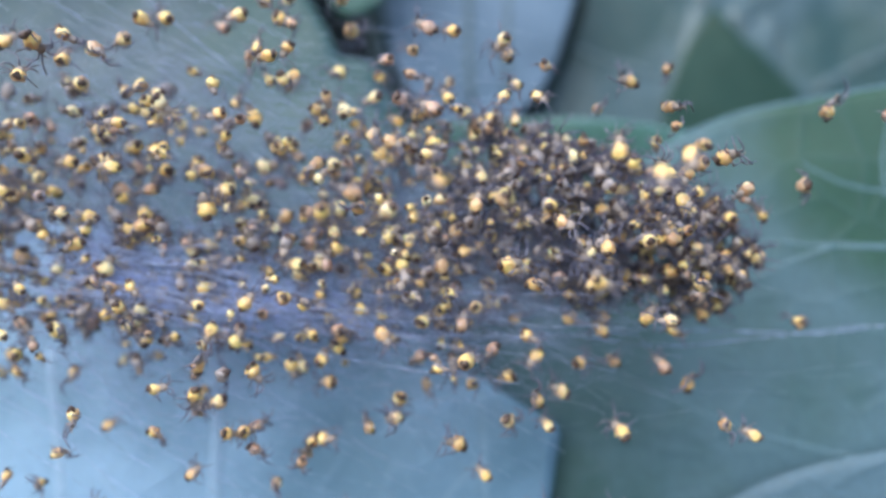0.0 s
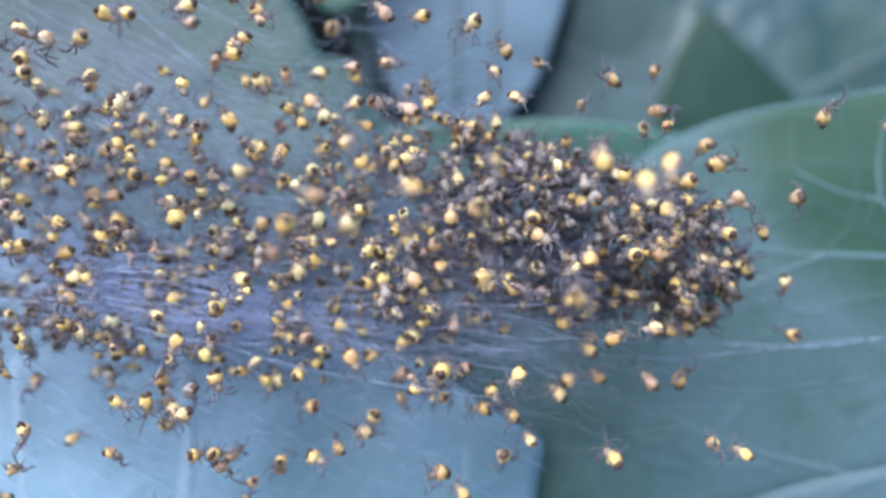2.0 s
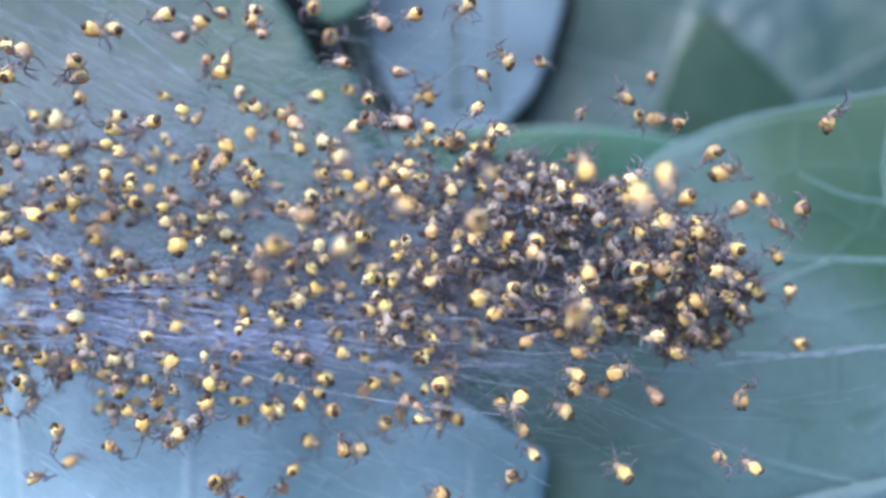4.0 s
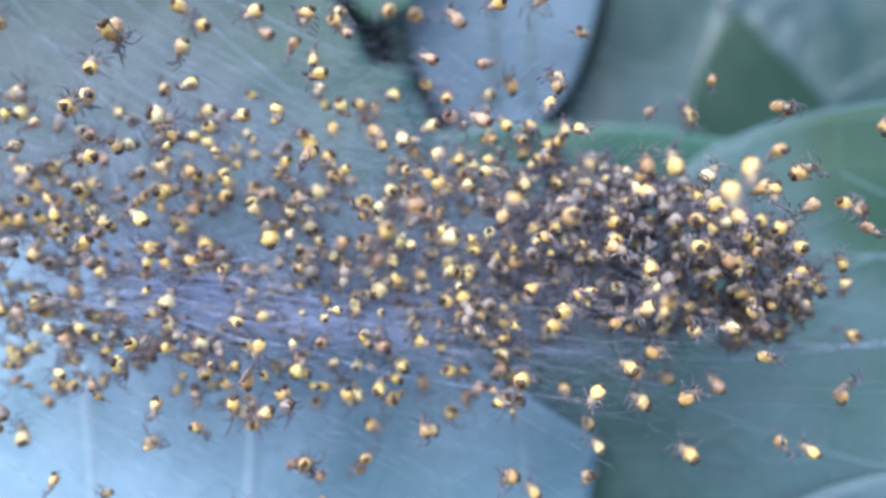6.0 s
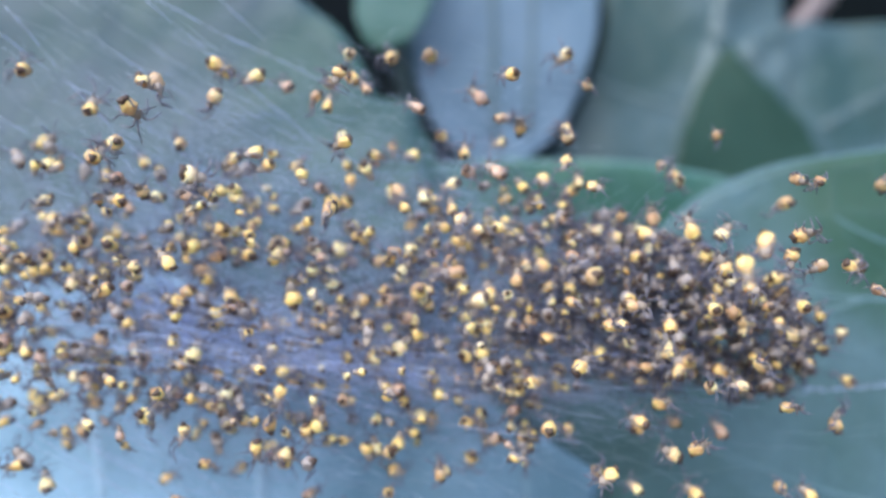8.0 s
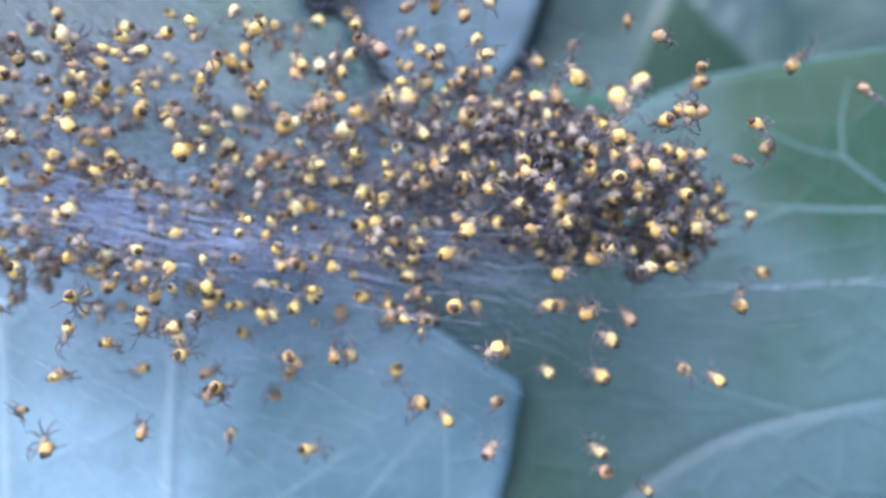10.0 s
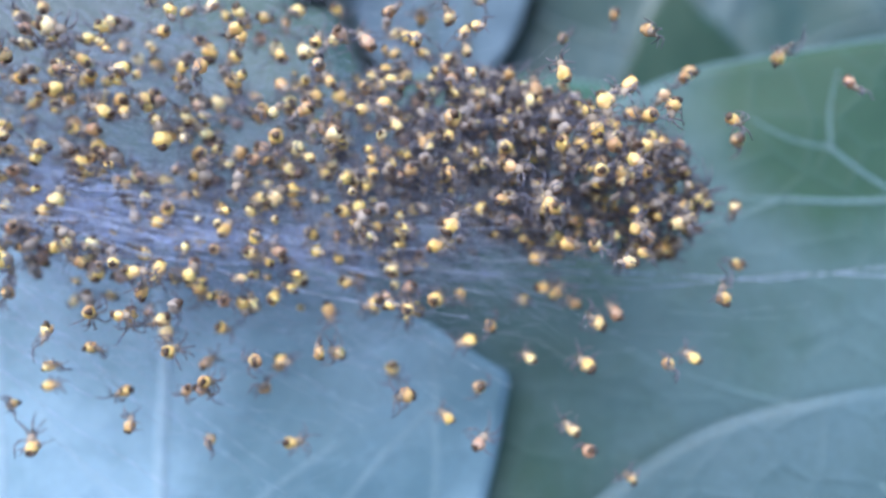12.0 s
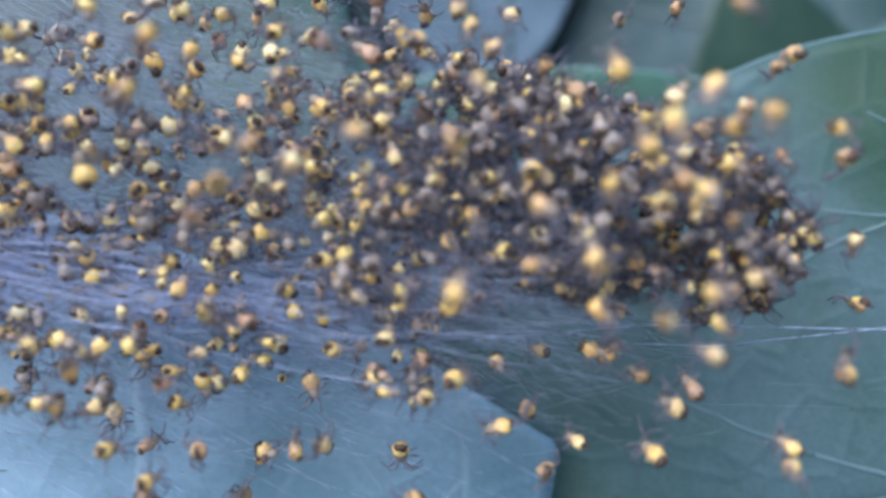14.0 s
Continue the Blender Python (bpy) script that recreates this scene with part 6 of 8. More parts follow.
    crawl(2, 306, (0, 3.1, 50.5, -8.9), (5.5, 3.0, 50.5, -8.3), (6, 3.2, 50.5, -9.1), (6.5, 3.9, 50.5, -9.3), (7, 3.9, 50.5, -9.4), (7.5, 4.4, 50.5, -9.1), (8.5, 3.7, 50.5, -9.4), (9, 4.5, 50.5, -9.5), (11.5, 5.1, 53.7, -9.9), (12, 4.7, 53.7, -9.8), (12.5, 5.1, 53.7, -10.2), (13, 5.1, 53.7, -10.4), (14, 5.1, 53.7, -10.0))
    crawl(0, 42, (0, -10.2, 54.0, 16.0), (0.5, -10.7, 54.0, 16.0), (5, -9.7, 54.5, 16.2), (7, -9.7, 54.5, 16.0), (7.5, -10.0, 54.5, 15.8), (8, -9.9, 54.5, 15.9), (14, -9.7, 54.5, 15.5))
    crawl(4, 64, (0, -10.9, 56.3, 18.6), (4.5, -10.6, 56.3, 18.3), (5, -10.5, 56.3, 18.4), (6, -10.4, 56.3, 18.1), (7, -10.4, 56.3, 18.3), (7.5, -10.8, 56.3, 17.9), (8, -11.3, 56.3, 18.8), (14, -11.6, 56.3, 19.3))
    crawl(4, 106, (0, -9.8, 58.9, 8.9), (4.5, -9.8, 58.9, 9.4), (5, -8.7, 58.9, 9.7), (5.5, -8.7, 58.9, 9.7), (6, -8.7, 58.9, 10.5), (6.5, -9.1, 58.9, 11.3), (7, -9.4, 58.9, 11.0), (7.5, -9.6, 58.9, 10.2), (8, -9.4, 58.9, 10.5), (14, -10.1, 58.9, 10.5))
    crawl(0, 133, (0, 6.7, 55.1, 1.3), (1.5, 7.0, 55.1, 1.0), (2, 8.1, 55.1, 1.0), (4.5, 7.3, 51.9, 1.1), (5, 8.9, 51.9, 1.6), (5.5, 8.7, 51.9, 1.7), (6, 9.6, 51.9, 1.7), (6.5, 9.8, 51.9, 2.1), (7, 10.0, 51.9, 1.9), (7.5, 9.4, 51.9, 1.9), (8, 10.3, 51.9, 3.0), (12, 12.0, 55.6, 2.4), (13, 11.7, 55.6, 2.6), (13.5, 11.3, 55.6, 3.0), (14, 10.5, 55.6, 2.3))
    crawl(2, 247, (0, -20.7, 53.1, 15.8), (4.5, -20.9, 53.1, 16.0), (5, -20.9, 53.1, 16.7), (5.5, -21.1, 53.1, 17.3), (6, -21.3, 53.1, 17.4), (6.5, -21.1, 53.1, 17.1), (7, -21.3, 53.1, 17.5), (7.5, -20.6, 53.1, 17.0), (14, -20.5, 53.1, 16.7))
    crawl(1, 249, (0, -10.8, 54.6, 16.2), (5, -10.1, 54.6, 16.9), (6, -10.2, 54.6, 16.8), (7, -10.1, 54.6, 16.9), (7.5, -10.5, 54.6, 16.6), (14, -10.8, 54.6, 15.9))
    crawl(4, 83, (0, -3.0, 53.6, 12.9), (0.5, -3.7, 53.6, 12.8), (1, -3.4, 53.6, 12.7), (1.5, -3.9, 53.6, 12.6), (2, -3.7, 53.6, 12.4), (5, -3.9, 52.8, 13.9), (5.5, -3.5, 52.8, 13.3), (6, -3.5, 52.8, 13.7), (6.5, -4.0, 52.8, 14.2), (7, -4.9, 52.8, 14.2), (7.5, -5.4, 52.8, 13.3), (8, -6.0, 52.8, 14.1), (14, -5.6, 52.8, 14.1))
    crawl(1, 161, (0, 16.9, 46.0, 3.4), (4.5, 16.5, 46.0, 3.7), (5, 17.0, 46.0, 3.2), (5.5, 17.6, 46.0, 3.5), (6, 18.5, 46.0, 3.3), (7, 18.3, 46.0, 2.8), (7.5, 19.1, 46.0, 3.0), (14, 19.5, 46.0, 3.2))
    crawl(3, 16, (0, 4.1, 53.1, 4.5), (6, 3.5, 53.1, 4.9), (6.5, 3.3, 53.1, 4.3), (7, 2.6, 53.1, 3.2), (7.5, 2.3, 53.1, 2.9), (8, 2.5, 53.1, 2.6), (9, 2.6, 53.1, 2.8), (12, 1.3, 53.3, 3.2), (12.5, 1.3, 53.3, 3.1), (13, 1.4, 53.3, 2.7), (13.5, 1.4, 53.3, 3.0), (14, 1.6, 53.3, 2.7))
    crawl(5, 69, (0, -25.4, 49.6, 1.6), (6, -25.8, 49.6, 1.9), (7, -26.4, 49.6, 2.1), (8, -25.6, 49.6, 2.2), (8.5, -25.4, 49.6, 2.0), (9, -25.6, 49.6, 1.7), (14, -24.9, 49.6, 1.4))
    crawl(0, 291, (0, -18.5, 57.1, -4.6), (1.5, -17.9, 57.1, -4.7), (2, -18.2, 57.1, -4.7), (4.5, -19.3, 57.3, -6.3), (5.5, -19.3, 57.3, -6.4), (6, -19.3, 57.3, -6.2), (7.5, -19.3, 57.3, -6.5), (11.5, -17.1, 52.8, -7.9), (12.5, -16.9, 52.8, -8.2), (13.5, -17.4, 52.8, -7.7), (14, -17.2, 52.8, -7.8))
    crawl(0, 278, (0, -18.9, 51.1, -11.0), (0.5, -18.8, 51.1, -11.0), (1, -18.9, 51.1, -11.2), (2, -18.9, 51.1, -11.1), (6, -18.8, 55.9, -10.5), (6.5, -18.7, 55.9, -10.8), (8.5, -18.6, 55.9, -10.1), (9, -18.3, 55.9, -10.3), (11.5, -17.5, 50.9, -10.9), (12.5, -17.2, 50.9, -11.2), (13.5, -17.9, 50.9, -10.6), (14, -17.4, 50.9, -10.8))
    crawl(2, 24, (0, 17.3, 50.7, -0.2), (5, 17.2, 50.7, -0.9), (6.5, 17.3, 50.7, -0.7), (7, 17.1, 50.7, -0.8), (11.5, 17.2, 50.2, 1.6), (12, 16.7, 50.2, 1.7), (12.5, 16.9, 50.2, 1.6), (13, 17.1, 50.2, 0.8), (13.5, 16.6, 50.2, 1.6), (14, 16.6, 50.2, 1.0))
    crawl(0, 191, (0, -7.2, 53.3, 9.9), (0.5, -7.8, 53.3, 10.6), (1, -8.1, 53.3, 11.9), (1.5, -8.2, 53.3, 11.8), (5, -8.3, 59.2, 10.9), (5.5, -7.9, 59.2, 10.9), (6, -7.8, 59.2, 11.1), (6.5, -7.8, 59.2, 11.9), (7, -7.8, 59.2, 12.1), (7.5, -8.0, 59.2, 11.6), (8, -7.8, 59.2, 11.7), (14, -7.8, 59.2, 11.8))
    crawl(2, 287, (0, 0.4, 51.6, 5.7), (7, 0.9, 51.6, 5.2), (7.5, 0.5, 51.6, 5.1), (9, 0.8, 51.6, 5.1), (12.5, -1.0, 53.4, 3.5), (13, -0.3, 53.4, 2.9), (13.5, 0.2, 53.4, 3.3), (14, 1.2, 53.4, 4.6))
    crawl(3, 104, (0, -19.0, 59.9, -12.8), (6, -20.2, 59.9, -12.6), (7, -20.5, 59.9, -13.5), (7.5, -20.1, 59.9, -14.5), (8, -20.5, 59.9, -15.1), (9, -20.4, 59.9, -15.2), (11.5, -18.4, 54.1, -16.6), (12, -18.6, 54.1, -17.1), (12.5, -18.4, 54.1, -17.6), (13, -19.5, 54.1, -18.2), (14, -19.6, 54.1, -18.1))
    crawl(4, 63, (0, 0.3, 53.2, 9.4), (7, 0.2, 53.2, 9.4), (7.5, -0.1, 53.2, 9.3), (8.5, 0.2, 53.2, 9.7), (9, -1.2, 53.2, 9.1), (12.5, -1.0, 54.2, 9.5), (13, -0.8, 54.2, 8.8), (13.5, -0.9, 54.2, 8.7), (14, -0.1, 54.2, 8.6))
    crawl(0, 217, (0, -20.7, 50.9, -4.0), (6.5, -22.7, 53.7, -1.3), (7, -22.7, 53.7, -2.9), (7.5, -23.2, 53.7, -4.3), (8, -23.8, 53.7, -3.9), (9, -24.1, 53.7, -3.9), (14, -24.4, 53.7, -4.0))
    crawl(1, 281, (0, -7.6, 54.9, -15.6), (0.5, -7.5, 54.9, -15.7), (1, -7.0, 54.9, -16.1), (1.5, -6.5, 54.9, -15.7), (2, -6.2, 54.9, -15.9), (4.5, -7.3, 58.8, -14.0), (5.5, -7.6, 58.8, -14.5), (6, -7.9, 58.8, -14.4), (7, -7.1, 58.8, -14.7), (11.5, -7.2, 57.2, -15.1), (12.5, -7.1, 57.2, -15.3), (13, -6.5, 57.2, -14.8), (13.5, -6.6, 57.2, -15.4), (14, -6.9, 57.2, -15.4))
    crawl(4, 19, (0, -4.6, 55.7, -14.6), (0.5, -4.9, 55.7, -14.9), (1, -4.7, 55.7, -15.3), (2, -4.9, 55.7, -15.0), (4.5, -4.0, 53.3, -13.0), (7, -3.8, 53.3, -13.1), (14, -4.2, 53.3, -13.8))
    crawl(5, 339, (0, -17.5, 55.6, -13.4), (0.5, -17.5, 55.6, -13.3), (1, -17.4, 55.6, -13.8), (2, -17.3, 55.6, -13.4), (4.5, -16.6, 55.3, -13.1), (5.5, -16.9, 55.3, -13.5), (6.5, -16.1, 55.3, -12.9), (7, -15.9, 55.3, -12.8), (11.5, -14.2, 51.7, -13.8), (12, -14.2, 51.7, -13.6), (12.5, -14.0, 51.7, -13.8), (13.5, -14.5, 51.7, -13.6), (14, -14.2, 51.7, -13.6))
    crawl(1, 231, (0, -19.8, 52.9, -14.7), (0.5, -20.1, 52.9, -15.1), (1, -20.0, 52.9, -15.8), (1.5, -20.3, 52.9, -15.3), (2, -20.1, 52.9, -15.0), (4.5, -20.2, 53.7, -13.0), (5, -20.2, 53.7, -13.3), (5.5, -20.1, 53.7, -13.2), (6, -20.3, 53.7, -13.3), (6.5, -21.4, 53.7, -13.0), (7, -21.4, 53.7, -12.9), (11.5, -19.4, 53.1, -13.0), (12, -20.2, 53.1, -13.7), (12.5, -20.4, 53.1, -13.9), (13, -21.6, 53.1, -13.4), (13.5, -22.7, 53.1, -13.9), (14, -22.7, 53.1, -13.8))
    crawl(5, 24, (0, 8.1, 53.0, -12.1), (0.5, 7.8, 53.0, -12.6), (1, 7.6, 53.0, -12.2), (1.5, 7.8, 53.0, -12.0), (2, 7.6, 53.0, -12.1), (4.5, 8.5, 54.5, -12.4), (5.5, 8.6, 54.5, -12.9), (6, 8.3, 54.5, -13.0), (6.5, 8.4, 54.5, -13.1), (7, 8.3, 54.5, -13.5), (11.5, 8.8, 54.6, -12.1), (12, 8.7, 54.6, -11.8), (13, 8.9, 54.6, -12.1), (14, 9.0, 54.6, -11.9))
    crawl(5, 355, (0, 20.1, 55.5, -11.3), (0.5, 20.1, 55.5, -11.3), (1, 20.6, 55.5, -10.7), (1.5, 20.2, 55.5, -9.8), (4.5, 24.3, 51.9, -9.7), (5, 25.2, 51.9, -10.0), (5.5, 25.4, 51.9, -10.1), (6, 26.0, 51.9, -10.2), (6.5, 25.9, 51.9, -9.2), (7, 25.8, 51.9, -8.9), (14, 25.5, 51.9, -9.0))
    crawl(3, 283, (0, 11.8, 55.3, -9.8), (0.5, 12.2, 55.3, -10.3), (1, 12.1, 55.3, -10.2), (1.5, 12.4, 55.3, -9.8), (2, 12.2, 55.3, -10.0), (4.5, 12.3, 53.5, -9.2), (5, 11.9, 53.5, -9.2), (5.5, 12.3, 53.5, -9.2), (6, 11.8, 53.5, -9.1), (6.5, 11.9, 53.5, -8.8), (7, 11.3, 53.5, -9.9), (11.5, 13.7, 55.8, -9.2), (12, 13.2, 55.8, -8.9), (12.5, 13.3, 55.8, -8.7), (13, 13.5, 55.8, -8.8), (13.5, 13.5, 55.8, -8.9), (14, 13.1, 55.8, -8.8))
    crawl(3, 348, (0, 2.8, 54.0, -6.5), (0.5, 3.3, 54.0, -6.3), (4.5, 3.9, 56.7, -5.6), (5, 3.1, 56.7, -6.2), (6, 2.5, 56.7, -6.2), (6.5, 2.1, 56.7, -7.3), (7, 1.9, 56.7, -7.5), (14, 2.5, 56.7, -7.1))
    crawl(2, 210, (0, 17.3, 47.0, 1.8), (6.5, 16.9, 47.0, 1.8), (7, 16.9, 47.0, 0.9), (7.5, 17.3, 47.0, 0.8), (8, 17.1, 47.0, 1.1), (8.5, 17.8, 47.0, 0.4), (9, 18.0, 47.0, -0.1), (14, 17.2, 47.0, 0.0))
    crawl(1, 168, (0, -2.2, 57.0, -13.1), (0.5, -2.5, 57.0, -13.5), (1, -2.3, 57.0, -13.6), (2, -2.3, 57.0, -13.4), (4.5, -1.5, 58.6, -12.9), (5.5, -1.8, 58.6, -13.5), (6.5, -1.7, 58.6, -13.2), (7, -1.6, 58.6, -13.3), (11.5, 1.3, 59.0, -16.3), (13, 1.2, 59.0, -15.6), (13.5, 1.1, 59.0, -16.4), (14, 1.2, 59.0, -15.9))
    crawl(0, 85, (0, 15.1, 54.2, 11.5), (0.5, 14.2, 54.2, 11.7), (1, 14.5, 54.2, 11.9), (1.5, 14.4, 54.2, 12.0), (2, 14.8, 54.2, 11.8), (6.5, 16.6, 57.6, 10.1), (7, 15.6, 57.6, 9.2), (7.5, 15.1, 57.6, 9.4), (8, 15.0, 57.6, 9.8), (8.5, 14.4, 57.6, 10.3), (9, 12.8, 57.6, 10.4), (11.5, 9.6, 58.9, 8.1), (12, 8.2, 58.9, 8.2), (12.5, 7.8, 58.9, 8.6), (14, 7.9, 58.9, 8.5))
    crawl(2, 136, (0, -21.3, 53.1, 0.5), (0.5, -22.1, 53.1, -0.6), (1, -23.5, 53.1, -1.2), (1.5, -23.4, 53.1, -1.3), (2, -24.0, 53.1, -1.0), (6.5, -24.0, 54.5, -0.2), (7.5, -23.4, 54.5, -0.1), (9, -23.7, 54.5, -0.4), (11.5, -24.1, 56.7, 1.1), (12, -24.1, 56.7, 0.8), (12.5, -23.7, 56.7, 0.8), (14, -23.9, 56.7, 1.1))
    crawl(2, 130, (0, 0.9, 53.0, 2.4), (0.5, -0.3, 53.0, 3.3), (1, -0.9, 53.0, 3.9), (1.5, -1.4, 53.0, 3.5), (2, 0.0, 53.0, 3.9), (6.5, -0.8, 54.0, 4.5), (7, -0.8, 54.0, 4.4), (7.5, -1.2, 54.0, 4.6), (8.5, -1.3, 54.0, 5.1), (11.5, -0.0, 53.9, 5.9), (12.5, -0.2, 53.9, 6.1), (13, -0.1, 53.9, 5.7), (14, -0.0, 53.9, 5.8))
    crawl(1, 330, (0, -0.1, 54.0, -6.4), (6.5, 2.1, 54.5, -8.1), (7, 2.1, 54.5, -8.3), (8, 1.7, 54.5, -7.5), (8.5, 1.6, 54.5, -7.6), (9, 1.6, 54.5, -7.5), (14, 1.0, 54.5, -7.6))
    crawl(3, 295, (0, -27.6, 56.4, -5.2), (6.5, -27.9, 56.4, -4.8), (7, -28.3, 56.4, -4.7), (7.5, -27.7, 56.4, -4.5), (8, -27.5, 56.4, -4.3), (8.5, -27.5, 56.4, -4.4), (9, -27.7, 56.4, -4.7), (14, -27.1, 56.4, -4.1))
    crawl(1, 153, (0, -9.9, 51.3, 13.1), (0.5, -10.3, 51.3, 13.3), (1, -11.1, 51.3, 13.8), (1.5, -10.9, 51.3, 13.9), (2, -10.9, 51.3, 13.6), (4.5, -11.6, 45.9, 14.3), (5, -11.2, 45.9, 14.4), (6, -11.0, 45.9, 14.5), (14, -10.6, 45.9, 15.3))
    crawl(0, 310, (0, 9.0, 54.0, 12.5), (4.5, 10.3, 55.0, 14.1), (5.5, 8.4, 55.0, 15.2), (6, 8.0, 55.0, 16.1), (6.5, 7.4, 55.0, 16.3), (14, 7.5, 55.0, 16.6))
    crawl(4, 3, (0, -12.2, 52.6, 13.9), (4.5, -11.8, 53.5, 14.1), (6, -11.8, 53.5, 14.0), (6.5, -12.2, 53.5, 14.1), (14, -12.7, 53.5, 15.0))
    crawl(2, 156, (0, -10.4, 55.3, 11.9), (0.5, -10.4, 55.3, 11.4), (5, -12.0, 56.4, 12.2), (6.5, -11.9, 56.4, 12.0), (7, -11.7, 56.4, 12.1), (12.5, -12.1, 52.6, 11.0), (13, -12.0, 52.6, 10.9), (13.5, -11.5, 52.6, 10.8), (14, -11.8, 52.6, 11.1))
    crawl(2, 255, (0, 13.5, 54.1, 1.6), (6, 12.7, 53.1, 3.9), (6.5, 12.8, 53.1, 3.3), (7, 12.1, 53.1, 3.4), (7.5, 11.8, 53.1, 3.4), (8, 11.9, 53.1, 4.7), (13, 9.6, 55.4, 6.0), (13.5, 9.7, 55.4, 5.6), (14, 9.4, 55.4, 5.3))
    crawl(0, 260, (0, -22.3, 52.0, 7.5), (0.5, -22.5, 52.0, 7.5), (1.5, -22.4, 52.0, 7.7), (2, -22.4, 52.0, 7.2), (4.5, -22.5, 49.5, 7.6), (5, -21.7, 49.5, 7.7), (5.5, -21.6, 49.5, 7.8), (6, -21.3, 49.5, 8.2), (6.5, -21.6, 49.5, 7.9), (11.5, -21.0, 49.6, 5.8), (12, -21.1, 49.6, 5.7), (12.5, -21.2, 49.6, 5.9), (13, -21.1, 49.6, 5.2), (13.5, -20.5, 49.6, 4.9), (14, -20.4, 49.6, 5.0))
    crawl(2, 278, (0, -26.1, 51.4, -15.6), (0.5, -25.9, 51.4, -15.5), (1, -26.6, 51.4, -15.9), (1.5, -26.2, 51.4, -15.8), (2, -26.2, 51.4, -15.5), (4.5, -24.5, 52.2, -14.5), (5, -24.4, 52.2, -14.4), (5.5, -24.6, 52.2, -14.5), (6, -23.2, 52.2, -14.0), (6.5, -22.9, 52.2, -15.1), (14, -22.6, 52.2, -14.6))
    crawl(4, 59, (0, -30.8, 54.0, -9.0), (4.5, -29.8, 56.3, -8.9), (5, -30.1, 56.3, -10.4), (6, -30.9, 56.3, -10.5), (6.5, -31.5, 56.3, -10.8), (14, -31.8, 56.3, -10.9))
    crawl(4, 294, (0, -12.5, 54.0, -14.2), (0.5, -12.5, 54.0, -14.0), (1, -12.5, 54.0, -14.8), (1.5, -12.1, 54.0, -14.8), (2, -12.0, 54.0, -15.2), (4.5, -13.9, 58.5, -17.0), (5.5, -14.2, 58.5, -17.1), (6.5, -14.1, 58.5, -17.0), (11.5, -13.4, 56.9, -15.1), (12, -13.0, 56.9, -15.1), (12.5, -13.5, 56.9, -14.9), (13, -14.6, 56.9, -14.5), (13.5, -14.5, 56.9, -15.0), (14, -14.2, 56.9, -14.7))
    crawl(2, 357, (0, -8.8, 55.9, -15.9), (0.5, -9.1, 55.9, -16.1), (1.5, -8.8, 55.9, -16.2), (2, -9.0, 55.9, -16.2), (4.5, -8.0, 56.3, -15.5), (5, -8.3, 56.3, -16.1), (5.5, -8.3, 56.3, -16.4), (6, -8.3, 56.3, -16.2), (6.5, -7.7, 56.3, -16.1), (11.5, -7.7, 58.1, -15.6), (12.5, -7.7, 58.1, -15.7), (13, -7.0, 58.1, -15.3), (13.5, -7.0, 58.1, -16.0), (14, -7.4, 58.1, -16.0))
    crawl(3, 233, (0, 6.2, 53.4, -13.9), (1, 6.2, 53.4, -13.9), (1.5, 6.5, 53.4, -14.6), (2, 7.3, 53.4, -15.2), (4.5, 7.8, 54.6, -15.9), (5, 7.9, 54.6, -16.3), (5.5, 8.7, 54.6, -17.0), (6, 8.4, 54.6, -17.1), (6.5, 8.7, 54.6, -17.1), (11.5, 8.1, 55.0, -17.1), (12.5, 8.0, 55.0, -16.1), (13, 8.0, 55.0, -16.1), (13.5, 9.4, 55.0, -16.4), (14, 10.1, 55.0, -15.6))
    crawl(5, 277, (0, 20.7, 53.9, -1.2), (1, 20.9, 53.9, -1.0), (1.5, 21.1, 53.9, -0.7), (2, 21.9, 53.9, -1.3), (4.5, 22.1, 51.7, -1.3), (5, 22.8, 51.7, -2.1), (5.5, 23.0, 51.7, -2.3), (6.5, 22.8, 51.7, -2.1), (11.5, 22.6, 51.6, -4.1), (12, 22.4, 51.6, -3.8), (13, 22.5, 51.6, -4.4), (13.5, 22.2, 51.6, -4.2), (14, 21.2, 51.6, -4.2))
    crawl(5, 313, (0, 18.1, 55.8, 1.2), (0.5, 19.0, 55.8, 1.1), (2, 20.5, 55.8, 0.8), (4.5, 21.2, 52.4, 1.9), (5, 22.1, 52.4, 2.0), (5.5, 22.0, 52.4, 1.9), (6, 22.2, 52.4, 1.5), (6.5, 22.0, 52.4, 1.7), (11.5, 21.4, 52.3, 1.6), (12, 20.2, 52.3, 1.8), (12.5, 20.5, 52.3, 1.8), (13, 20.8, 52.3, 1.1), (13.5, 20.4, 52.3, 1.7), (14, 20.0, 52.3, 1.6))
    crawl(0, 173, (0, -13.3, 54.1, 13.1), (1, -13.6, 54.1, 12.5), (7, -13.5, 53.5, 14.9), (7.5, -13.7, 53.5, 14.4), (8, -13.6, 53.5, 14.6), (8.5, -14.0, 53.5, 14.5), (9, -14.7, 53.5, 15.1), (12.5, -16.5, 53.2, 11.6), (13, -16.3, 53.2, 11.4), (13.5, -15.7, 53.2, 11.3), (14, -16.1, 53.2, 11.6))
    crawl(2, 253, (0, -2.3, 53.2, 6.7), (0.5, -3.3, 53.2, 7.2), (1, -4.4, 53.2, 8.4), (1.5, -4.8, 53.2, 8.9), (2, -6.2, 53.2, 9.7), (7, -7.3, 55.1, 8.1), (8, -7.1, 55.1, 7.8), (9, -7.1, 55.1, 7.8), (11.5, -7.2, 55.1, 6.1), (14, -7.2, 55.1, 5.8))
